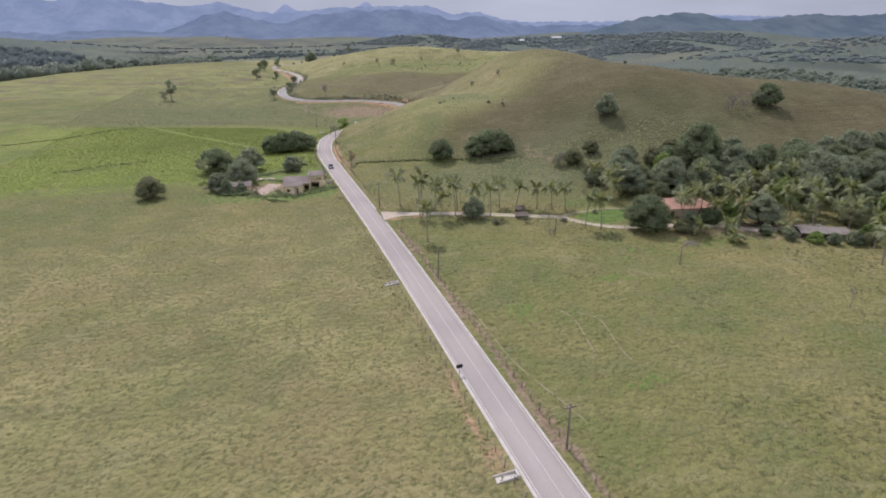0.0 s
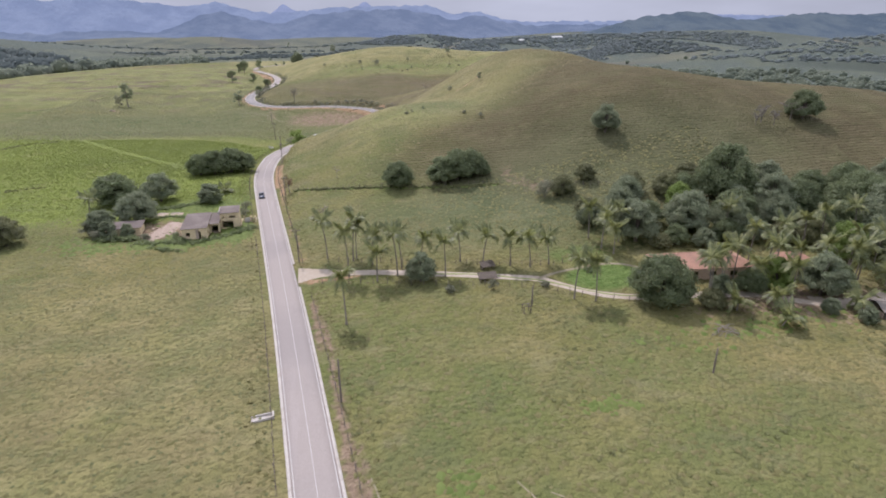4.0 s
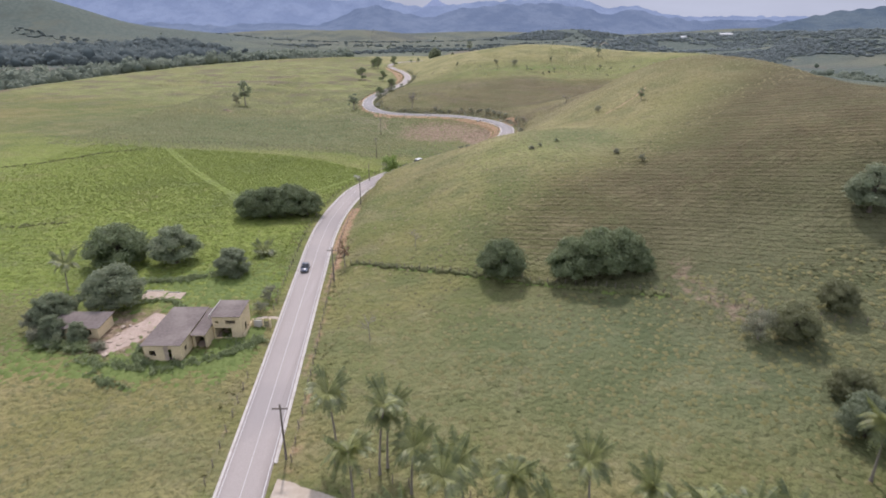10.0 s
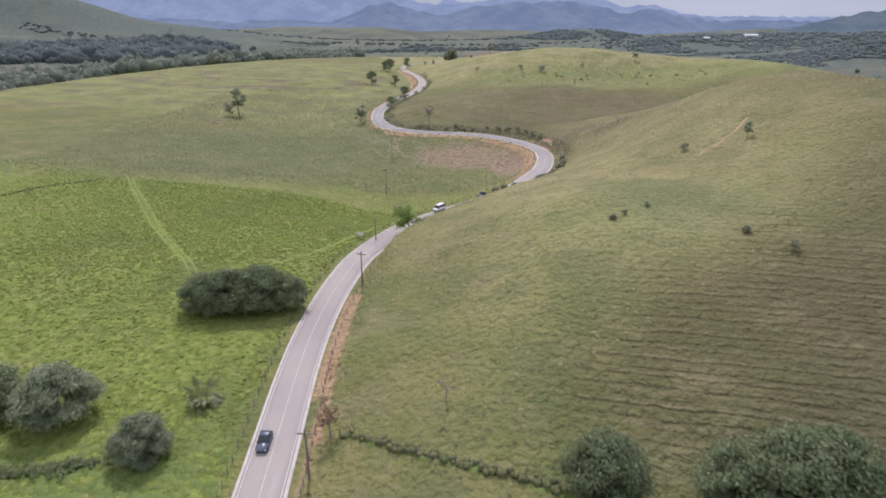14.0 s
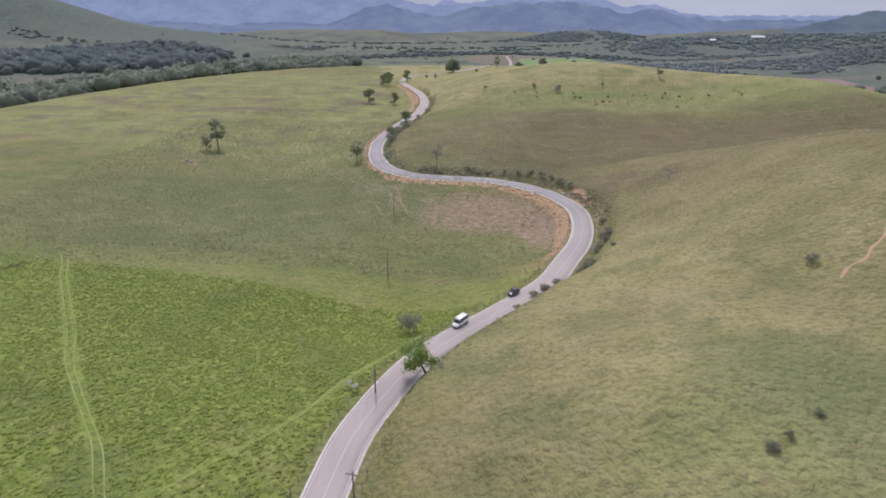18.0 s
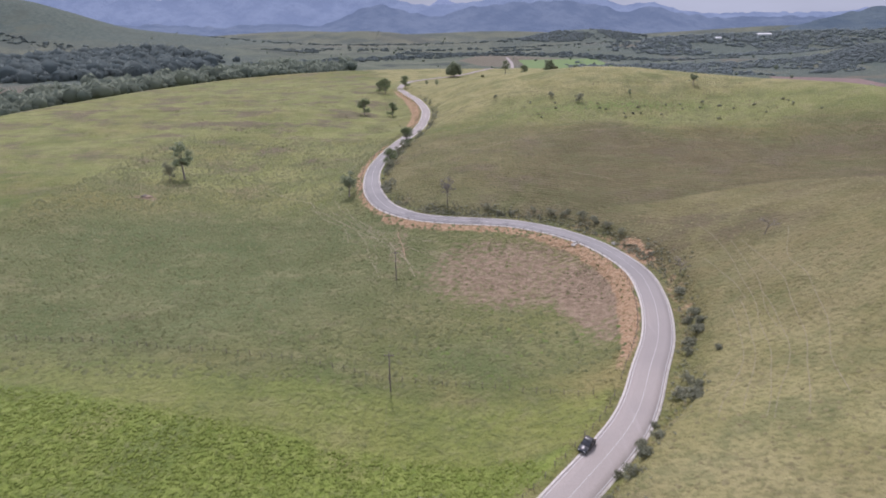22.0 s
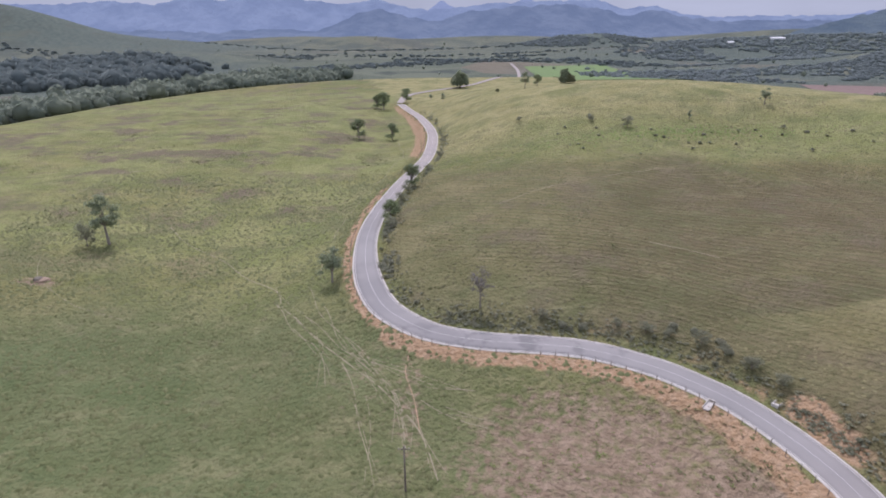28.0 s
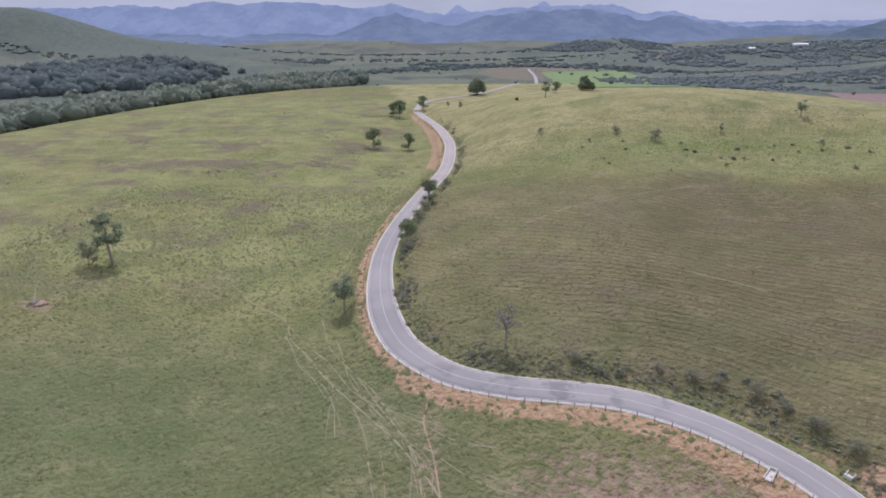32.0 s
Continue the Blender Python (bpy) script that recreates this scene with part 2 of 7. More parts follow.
    # thin dusty growth beside the first stretch of road
    c = m.mix(m.math("MULTIPLY", m.attr("dusty"), m.ramp(m.noise(0.05, 6, rough=0.65), 0.40, 0.62)), c, (0.205, 0.172, 0.085))
    # mown lawn
    c = m.mix(m.math("MULTIPLY", m.attr("lawn"), 0.9), c, m.mix(m.ramp(m.noise(0.5, 4), 0.35, 0.65), (0.092, 0.152, 0.038), (0.128, 0.190, 0.055)))
    # bare earth, broken up by grass
    earth = m.mix(m.ramp(m.noise(0.5, 5), 0.3, 0.7), (0.200, 0.148, 0.098), (0.300, 0.228, 0.158))
    c = m.mix(m.ramp(m.math("ADD", m.attr("soil"), m.math("MULTIPLY", m.math("SUBTRACT", m.noise(0.6, 5), 0.5), 1.1)), 0.35, 0.75), c, earth)
    orange = m.mix(m.ramp(m.noise(0.8, 4), 0.3, 0.7), (0.305, 0.200, 0.112), (0.390, 0.275, 0.172))
    c = m.mix(m.ramp(m.math("ADD", m.attr("bank"), m.math("MULTIPLY", m.math("SUBTRACT", m.noise(0.35, 5), 0.5), 1.0)), 0.40, 0.78), c, orange)
    # far fields, a patchwork of pasture and scrub
    v = m.n.new("ShaderNodeTexVoronoi")
    v.inputs["Scale"].default_value = 0.0035
    m.l.new(m.p, v.inputs["Vector"])
    patch = m.mix(0.5, v.outputs["Color"], (0.5, 0.5, 0.5))
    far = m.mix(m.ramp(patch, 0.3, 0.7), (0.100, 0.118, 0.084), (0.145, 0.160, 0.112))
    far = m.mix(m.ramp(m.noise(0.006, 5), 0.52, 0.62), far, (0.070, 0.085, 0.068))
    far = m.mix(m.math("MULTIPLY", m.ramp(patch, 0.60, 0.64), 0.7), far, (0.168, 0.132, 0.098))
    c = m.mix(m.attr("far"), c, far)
    # greyer tint growing with distance, haze mixed into the ground colour
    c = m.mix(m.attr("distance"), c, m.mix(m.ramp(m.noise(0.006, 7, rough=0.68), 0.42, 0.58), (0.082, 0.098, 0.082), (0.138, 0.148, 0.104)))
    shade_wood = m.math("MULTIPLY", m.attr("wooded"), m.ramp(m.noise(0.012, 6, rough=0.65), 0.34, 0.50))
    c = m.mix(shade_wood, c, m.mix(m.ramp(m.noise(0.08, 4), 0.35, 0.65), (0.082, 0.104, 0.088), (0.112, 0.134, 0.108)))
    m.color(c).bump(m.math("ADD", m.math("ADD", m.math("MULTIPLY", tuft, 2.4), m.math("MULTIPLY", m.noise(0.28, 4), 1.2)), m.math("ADD", m.math("MULTIPLY", fine, 0.5), m.math("MULTIPLY", worn, -0.45))), 0.85, 0.7)
    return m.m


M_GROUND = ground_material()


def asphalt_material():
    m = Mat("asphalt", 0.9, 0.2)
    grain, wide, streak = m.noise(9, 5), m.noise(0.05, 4), m.noise(0.5, 4, (1, 0.06, 1))
    c = m.mix(m.ramp(grain, 0.3, 0.7), (0.285, 0.252, 0.225), (0.350, 0.315, 0.285))
    c = m.mix(m.math("MULTIPLY", m.ramp(wide, 0.4, 0.65), 0.5), c, (0.245, 0.225, 0.212))
    c = m.mix(m.math("MULTIPLY", m.ramp(streak, 0.55, 0.8), 0.35), c, (0.420, 0.385, 0.365))
    split = m.n.new("ShaderNodeSeparateXYZ")
    m.l.new(m.p, split.inputs["Vector"])
    c = m.mix(m.math("MULTIPLY", m.math("MULTIPLY", m.ramp(split.outputs["Y"], 385.0, 455.0), m.math("SUBTRACT", 1.0, m.ramp(split.outputs["Y"], 540.0, 660.0))), 0.85), c, m.mix(m.ramp(wide, 0.35, 0.65), (0.205, 0.200, 0.195), (0.262, 0.252, 0.240)))
    stain = m.math("MULTIPLY", m.ramp(m.noise(0.16, 4, rough=0.6), 0.50, 0.62), m.math("MULTIPLY", m.ramp(split.outputs["Y"], 466.0, 474.0), m.math("SUBTRACT", 1.0, m.ramp(split.outputs["Y"], 480.0, 488.0))))
    c = m.mix(m.math("MULTIPLY", stain, 0.6), c, (0.120, 0.115, 0.115))
    return m.color(c).bump(grain, 0.15, 0.01).m


M_ROAD = asphalt_material()
M_PAINT = plain("road_paint", (0.40, 0.385, 0.36), (0.54, 0.525, 0.49), 2.0, 0.7, stain=(0.36, 0.34, 0.31))
M_CONCRETE = plain("pale_concrete", (0.42, 0.39, 0.35), (0.60, 0.57, 0.52), 1.5, 0.9, stain=(0.34, 0.29, 0.24))
M_DIRT = plain("dirt_track", (0.365, 0.310, 0.245), (0.470, 0.410, 0.335), 0.25, 0.95, stain=(0.33, 0.275, 0.20))
M_PATH = plain("cow_path", (0.225, 0.198, 0.125), (0.315, 0.272, 0.185), 0.7, 0.95, stain=(0.18, 0.17, 0.095))
M_TRAMPLED = plain("trampled_grass", (0.195, 0.245, 0.072), (0.250, 0.290, 0.105), 0.5, 0.95, 0.1, stain=(0.18, 0.235, 0.06))
M_BARK = plain("bark", (0.085, 0.068, 0.052), (0.170, 0.145, 0.118), 2.5)
M_PALE_BARK = plain("pale_bark", (0.180, 0.155, 0.125), (0.300, 0.270, 0.230), 2.5)
M_WOOD = plain("weathered_wood", (0.120, 0.098, 0.078), (0.230, 0.200, 0.170), 2.5)
M_LEAF_DARK = foliage("dark_leaves", (0.092, 0.126, 0.060), (0.262, 0.308, 0.162), spec=0.3, through_light=0.36)
M_LEAF_MID = foliage("leaves", (0.142, 0.180, 0.106), (0.315, 0.352, 0.220), (0.20, 0.19, 0.11), spec=0.3, through_light=0.36)
M_LEAF_OLIVE = foliage("olive_leaves", (0.135, 0.148, 0.072), (0.272, 0.280, 0.145), through_light=0.32)
M_LEAF_SCRUB = foliage("scrub_leaves", (0.168, 0.180, 0.120), (0.300, 0.305, 0.208), (0.28, 0.25, 0.175), through_light=0.38)
M_LEAF_BRIGHT = foliage("bright_leaves", (0.150, 0.222, 0.056), (0.300, 0.385, 0.112), (0.22, 0.25, 0.09), through_light=0.38)
M_PALM = foliage("palm_leaves", (0.090, 0.116, 0.042), (0.325, 0.348, 0.125), (0.29, 0.27, 0.10), 0.6, 0.30)
M_TWIG = foliage("grey_twigs", (0.150, 0.138, 0.128), (0.240, 0.222, 0.205), (0.18, 0.16, 0.14), 0.1)
M_LEAF_DRY = foliage("dry_leaves", (0.200, 0.130, 0.075), (0.310, 0.215, 0.130), (0.26, 0.18, 0.12))
M_TUFT_DRY = foliage("dry_tussocks", (0.195, 0.176, 0.086), (0.275, 0.245, 0.128), (0.22, 0.19, 0.10), 0.05, 0.22)
M_CLUMP = foliage("dark_weeds", (0.145, 0.162, 0.070), (0.205, 0.212, 0.098), (0.20, 0.18, 0.10), 0.05, 0.22)
M_TUFT = foliage("grass_tufts", (0.175, 0.172, 0.068), (0.255, 0.236, 0.110), (0.24, 0.21, 0.11), 0.05, 0.22)
M_TUFT_LUSH = foliage("lush_grass", (0.172, 0.222, 0.046), (0.252, 0.292, 0.074), (0.21, 0.25, 0.075), 0.05, 0.22)
M_LUSH_CLUMP = foliage("lush_clumps", (0.162, 0.210, 0.042), (0.246, 0.290, 0.070), (0.235, 0.285, 0.080), 0.05, 0.2)
M_FACE = foliage("slope_tussocks", (0.098, 0.092, 0.046), (0.158, 0.142, 0.076), (0.13, 0.115, 0.065), 0.05, 0.22)
M_RANK = foliage("rank_growth", (0.165, 0.215, 0.098), (0.300, 0.345, 0.180), (0.25, 0.26, 0.14), 0.2, 0.4)
M_WEED = foliage("weeds", (0.130, 0.182, 0.050), (0.212, 0.268, 0.082), (0.20, 0.225, 0.075), 0.05, 0.22)

# ---- the lie of the land ----
# hills and hollows: centre x, centre y, reach x, reach y, height
MOUNDS = [
    (124, 361, 72, 100, 40.4), (126, 735, 135, 92, 32.7), (35, 289, 32, 47, 12.8), (231, 249, 95, 73, 26.0), (270, 595, 76, 90, 19.0),
    (-56, 523, 85, 131, -10.3), (-10, 360, 29, 28, -6.2), (-28, 747, 49, 111, -12.9), (-23, 629, 49, 70, 4.6), (196, 453, 75, 71, 9.5),
    (-7, 527, 54, 66, 11.6), (50, 406, 54, 55, -10.8), (77, 584, 72, 67, 8.2), (118, 246, 60, 50, 13.8), (39, 857, 68, 81, 15.2), (255, 669, 68, 74, 11.4),
]
# far hills across the valley
FAR_HILLS = [
    (-330, 2980, 300, 160, 45), (-640, 1880, 230, 160, 28), (-1850, 2680, 330, 330, 108), (-1600, 2720, 300, 330, 92), (-1150, 2650, 420, 300, 45),
    (760, 2180, 420, 240, 26), (1250, 2250, 450, 260, 34), (575, 2700, 320, 170, 52), (-700, 3300, 500, 220, 40), (300, 3400, 500, 200, 36),
    (1900, 2300, 500, 400, 62), (1700, 3200, 700, 300, 60), (1000, 1500, 260, 200, 46), (1280, 1050, 340, 240, 58), (-230, 2300, 200, 120, 8),
]
# centre line of the road, level all along
ROAD = [(3.0, -60), (-3.0, 40), (-8.3, 140), (-14.8, 230), (-16.6, 258), (-16.4, 277), (-14.7, 294), (-12.0, 306.5), (-4.5, 323.9), (3.8, 335.2),
        (15.2, 347.5), (30.3, 365), (39.5, 382.4), (46.2, 396.5), (51.0, 414), (52.2, 432), (46.5, 450), (38.0, 461.5), (30, 468), (20.7, 472.8), (9.8, 475.1),
        (-1.2, 476.8), (-12.3, 480.7), (-20.3, 487.5), (-26.1, 496), (-31, 510.6), (-34.1, 528.5), (-35.5, 550), (-34, 575), (-29, 610),
        (-22, 645), (-17.1, 672), (-14.8, 710), (-15.7, 753), (-24, 810), (-34, 850), (-46, 900)]


# width of the road along y, as a share of its full width
ROAD_WIDTH = ((-100, 0.84), (150, 0.84), (200, 0.86), (280, 0.90), (340, 0.93), (440, 0.93), (465, 1.0), (490, 1.10), (510, 1.06), (540, 0.92), (600, 0.86), (1000, 0.86))


def spline(points, step):
    """Points about every `step` metres on a smooth line through the given ones."""
    p = np.array(points, float)
    p = np.vstack([2 * p[0] - p[1], p, 2 * p[-1] - p[-2]])
    out = []
    for i in range(1, len(p) - 2):
        n = max(2, int(np.linalg.norm(p[i + 1] - p[i]) / step))
        t = np.linspace(0, 1, n, endpoint=False)[:, None]
        out.append(0.5 * (2 * p[i] + (p[i + 1] - p[i - 1]) * t + (2 * p[i - 1] - 5 * p[i] + 4 * p[i + 1] - p[i + 2]) * t ** 2
                          + (3 * p[i] - p[i - 1] - 3 * p[i + 1] + p[i + 2]) * t ** 3))
    return np.vstack(out + [p[-2:-1]])


def smooth(a, lo, hi):
    t = np.clip((a - lo) / (hi - lo), 0, 1)
    return t * t * (3 - 2 * t)


def open_land(x, y):
    """Height of the land without the road bed."""
    x, y = np.asarray(x, float), np.asarray(y, float)
    z = np.zeros(np.broadcast(x, y).shape)
    for cx, cy, rx, ry, h in MOUNDS:
        z = z + h * np.exp(-((x - cx) / rx) ** 2 - ((y - cy) / ry) ** 2)
    edge = (np.abs((x - 60) / 400) ** 3 + np.abs((y - 350) / 800) ** 3) ** (1 / 3)
    z = z * (1 - smooth(edge, 0.95, 1.5)) - 21 * smooth(edge, 1.0, 1.32)
    for cx, cy, rx, ry, h in FAR_HILLS:
        z = z + h * np.exp(-((x - cx) / rx) ** 2 - ((y - cy) / ry) ** 2)
    return z


ROAD_LINE = spline(ROAD, 1.5)


def road_distance(x, y, line=None):
    """Distance from the road's centre line, and the signed side (right is positive)."""
    line = ROAD_LINE if line is None else line
    x, y = np.asarray(x, float), np.asarray(y, float)
    best, side = np.full(x.shape, 1e9), np.zeros(x.shape)
    for (ax, ay), (bx, by) in zip(line[:-1:2], line[2::2]):
        dx, dy = bx - ax, by - ay
        t = np.clip(((x - ax) * dx + (y - ay) * dy) / (dx * dx + dy * dy), 0, 1)
        d = np.hypot(x - ax - t * dx, y - ay - t * dy)
        near = d < best
        best = np.where(near, d, best)
        side = np.where(near, np.sign(dx * (ay - y) + dy * (x - ax)), side)
    return best, side


def land(x, y):
    """Height of the ground, with the bed of the road cut and banked into it."""
    z = open_land(x, y)
    d, side = road_distance(x, y)
    # the foot of the hill comes close to the road along the first bend
    close = (side > 0) * smooth(y, 292, 308) * (1 - smooth(y, 352, 372))
    k = smooth(d, 5.0 - 0.9 * close, 11.0 - 4.2 * close)
    return z * k + 1.5 * close * smooth(d, 4.2, 7.0) * (1 - smooth(d, 9.0, 24.0)) - 0.10 * (1 - smooth(d, 3.9, 4.6)) + 0.0

# ---- building helpers ----
def mesh_of(name, verts, faces, material, flat=False):
    me = bpy.data.meshes.new(name)
    me.from_pydata([tuple(v) for v in verts], [], [tuple(f) for f in faces])
    if material:
        me.materials.append(material)
    if not flat:
        me.polygons.foreach_set("use_smooth", [True] * len(me.polygons))
    me.update()
    return me


def part(name, me, parent=None, label="", at=None):
    """One mesh object, under a thing or a part if one is given."""
    ob = new(name, me)
    if parent:
        ob.parent = parent
    if at is not None:
        ob.matrix_basis = at
    if label:
        tagged(ob, label)
    return ob


def thing(name, at, label, category, group="", kind=""):
    ob = new(name)
    ob.empty_display_size = 0.3
    ob.matrix_basis = at
    return tagged(ob, label, category, group, kind)


def from_bm(name, bm, material, smooth_shade=False):
    me = bpy.data.meshes.new(name)
    bm.to_mesh(me)
    bm.free()
    if material:
        me.materials.append(material)
    if smooth_shade:
        me.polygons.foreach_set("use_smooth", [True] * len(me.polygons))
    return me


def boxes(name, material, *specs, bevel=0.0):
    """One mesh of boxes, each (x0, y0, z0, x1, y1, z1)."""
    bm = bmesh.new()
    for x0, y0, z0, x1, y1, z1 in specs:
        m = Matrix.LocRotScale(((x0 + x1) / 2, (y0 + y1) / 2, (z0 + z1) / 2), None, (abs(x1 - x0), abs(y1 - y0), abs(z1 - z0)))
        bmesh.ops.create_cube(bm, size=1, matrix=m)
    if bevel:
        bmesh.ops.bevel(bm, geom=bm.edges[:], offset=bevel, segments=1, affect="EDGES")
    return from_bm(name, bm, material)


def tube(path, radii, sides=7):
    """Vertices and faces of a tapering tube along a path."""
    path = [Vector(p) for p in path]
    verts, faces = [], []
    for i, p in enumerate(path):
        d = (path[min(i + 1, len(path) - 1)] - path[max(i - 1, 0)]).normalized()
        u = d.orthogonal().normalized() if i == 0 else (u - d * u.dot(d)).normalized()
        w = d.cross(u)
        for k in range(sides):
            a = 2 * math.pi * k / sides
            verts.append(p + (u * math.cos(a) + w * math.sin(a)) * radii[i])
    for i in range(len(path) - 1):
        for k in range(sides):
            a, b = i * sides + k, i * sides + (k + 1) % sides
            faces.append((a, b, b + sides, a + sides))
    faces.append(tuple(range((len(path) - 1) * sides, len(path) * sides)))
    return verts, faces


def joined(pieces):
    verts, faces = [], []
    for v, f in pieces:
        o = len(verts)
        verts += list(v)
        faces += [tuple(i + o for i in q) for q in f]
    return verts, faces


def height_at(x, y):
    return float(land(np.array([x]), np.array([y]))[0])


def stand(x, y, turn=0.0, size=1.0, sink=0.05, lean=0.0):
    return Matrix.LocRotScale((x, y, height_at(x, y) - sink), Euler((lean, 0, turn)), (size, size, size))


# ---- the ground: one sheet to the horizon ----
def lines(lo, core_lo, core_hi, hi, step, growth):
    core = list(np.arange(core_lo, core_hi, step))
    up, down = [core[-1]], [core[0]]
    d = step
    while up[-1] < hi:
        d *= growth
        up.append(up[-1] + d)
    d = step
    while down[-1] > lo:
        d *= growth
        down.append(down[-1] - d)
    return np.array(down[:0:-1] + core + up[1:])


def blob(x, y, cx, cy, rx, ry, soft=0.35):
    return 1 - smooth(np.hypot((x - cx) / rx, (y - cy) / ry), 1 - soft, 1 + soft)


def side_of(x, y, a, b):
    """Signed distance from the line through a and b; left of a to b is positive."""
    dx, dy = b[0] - a[0], b[1] - a[1]
    return (dx * (y - a[1]) - dy * (x - a[0])) / math.hypot(dx, dy)


def covers(x, y, z):
    """What grows where, and how strongly painted haze tints the far ground."""
    d, s = road_distance(x, y)
    wob = 3 * np.sin(x * 0.11 + 1) + 2.5 * np.sin(y * 0.09)
    left = s < 0
    lush = (1 - smooth(side_of(x, y, (-126, 389), (2, 364)) + wob * 0.4, -3, 3)) * (1 - 0.5 * smooth(-x, 130, 200)) * smooth(y + wob, 214, 224) * left
    lush = lush * smooth(x + wob, -330, -260) * smooth(d, 3.5, 6)
    meadow = 0.55 * (1 - smooth(side_of(x, y, (-126, 402), (20, 377)) + wob * 0.3, -3, 2)) * left * smooth(y, 300, 330) * smooth(x, -330, -260)
    lush = np.maximum(lush, meadow * smooth(d, 3.5, 6))
    right = s > 0
    hill = smooth(z, 2.0, 7.0) * (y < 480)
    face = right * smooth(y, 408, 440) * (1 - smooth(y + 0.10 * x + 2 * wob, 580, 645)) * smooth(d, 5, 9)
    top = right * smooth(y + 0.10 * x, 640, 680) * (y > 600)
    ledge = right * smooth(y + 0.10 * x + wob, 612, 632) * (1 - smooth(y + 0.10 * x + wob, 666, 698)) * smooth(x, 15, 60)
    meadow_hill = hill * smooth(y + 0.12 * x, 258, 284) * smooth(x, 10, 30) * (1 - smooth(x + 0.25 * (300 - y), 72, 118)) * (1 - 0.85 * smooth(y - 0.35 * x, 262, 296)) * right
    parched = hill * right * smooth(y - 0.35 * x, 262, 296) * (1 - smooth(x, 95, 140)) * smooth(d, 4, 8)
    fresh = left * smooth(y + 0.25 * x, 470, 530) * (1 - smooth(y, 950, 1050)) * smooth(d, 6, 14) + 0.10 * top * (1 - smooth(y, 950, 1050)) + 1.0 * ledge + 0.8 * meadow_hill
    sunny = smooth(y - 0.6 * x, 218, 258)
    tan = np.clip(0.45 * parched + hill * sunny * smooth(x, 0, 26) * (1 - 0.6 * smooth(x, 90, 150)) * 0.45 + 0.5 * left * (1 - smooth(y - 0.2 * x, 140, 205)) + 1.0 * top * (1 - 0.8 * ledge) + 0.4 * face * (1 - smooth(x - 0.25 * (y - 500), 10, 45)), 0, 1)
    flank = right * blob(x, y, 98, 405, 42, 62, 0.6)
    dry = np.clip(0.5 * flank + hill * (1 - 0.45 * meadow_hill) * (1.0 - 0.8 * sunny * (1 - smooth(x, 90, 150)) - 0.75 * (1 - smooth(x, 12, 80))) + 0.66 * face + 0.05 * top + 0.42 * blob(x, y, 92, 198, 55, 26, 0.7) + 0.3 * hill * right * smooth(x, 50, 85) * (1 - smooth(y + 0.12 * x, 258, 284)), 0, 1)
    terrace = np.clip(hill * smooth(side_of(x, y, (-6, 237), (57, 210)), 3, 12) * smooth(x, 14, 40) * (1 - smooth(y - 0.6 * x, 216, 256)) + 0.9 * face * smooth(x + y - 490, 0, 40), 0, 1)
    steps = np.full_like(d, 6.6)
    heath = (~right) * smooth(y, 470, 600) * smooth(-x, 30, 70) + 0.85 * face + 0.8 * blob(x, y, -150, 740, 150, 75, 0.5) * (~right)
    green = 0.8 * blob(x, y, 55, 287, 15, 13, 0.6) + 0.25 * blob(x, y, 110, 648, 75, 14) + 0.3 * blob(x, y, 20, 395, 26, 10) + 0.7 * blob(x, y, -85, 450, 110, 62, 0.5) + 0.75 * blob(x, y, 98, 206, 60, 30, 0.6) + 0.55 * blob(x, y, 45, 192, 48, 22, 0.6)
    soil = 0.70 * blob(x, y, 17, 440, 30, 24, 0.7) + 0.62 * blob(x, y, 38, 412, 9, 22, 0.6) + 0.48 * blob(x, y, 62, 213, 4, 10, 0.6) + 0.48 * blob(x, y, 68, 203, 4, 7, 0.6)
    soil = soil + 0.36 * blob(x, y, -27, 468, 11, 24, 0.7) + 0.3 * blob(x, y, -16.5, 466, 2.5, 18, 0.7)
    soil = soil + 0.75 * blob(x, y, -132, 521, 7, 4, 0.6) + 0.5 * blob(x, y, 78, 128, 16, 7, 0.6) + 0.6 * blob(x, y, 100, 122, 16, 10, 0.6) + 0.7 * blob(x, y, -43, 207, 12, 9, 0.6)
    soil = soil + 0.72 * right * smooth(d, 3.6, 4.0) * (1 - smooth(d, 5.6, 7.6)) * smooth(y, 20, 50) * (1 - smooth(y, 150, 160)) + 0.5 * right * smooth(d, 3.6, 4.0) * (1 - smooth(d, 5.2, 7.0)) * smooth(y, 172, 180) * (1 - smooth(y, 300, 330))
    wide_bank = smooth(y, 385, 410) * (y < 482)
    bank_in = (1 - smooth(d, 5.6 + 2.0 * wide_bank, 8.4 + 2.6 * wide_bank)) * smooth(d, 3.6, 4.2)
    bend = left * smooth(y, 372, 392) * (1 - smooth(y, 590, 640))
    far_bank = left * smooth(y, 660, 690) * (1 - smooth(y, 860, 900)) * (1 - smooth(d, 9, 15)) * smooth(d, 3.6, 4.2)
    right_verge = (~left) * smooth(y, 130, 175) * (1 - smooth(y, 275, 300)) * (0.5 + 0.4 * smooth(y, 228, 240))
    cut = (~left) * smooth(y, 378, 400) * (1 - smooth(y, 475, 480)) * 0.5 * smooth(x, 30, 45)
    start = left * smooth(y, 45, 60) * (1 - smooth(y, 70, 95)) * 0.75
    other = 0.38
    bank = np.clip(bank_in * np.maximum.reduce([bend * 1.0, right_verge, cut, start, other * np.ones_like(d)]) + far_bank * 0.9 + 0.8 * blob(x, y, 56.5, 445, 3.2, 8, 0.4) + 0.85 * blob(x, y, 0.5, 162.0, 7, 1.5, 0.4), 0, 1)
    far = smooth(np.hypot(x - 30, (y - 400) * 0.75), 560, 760)
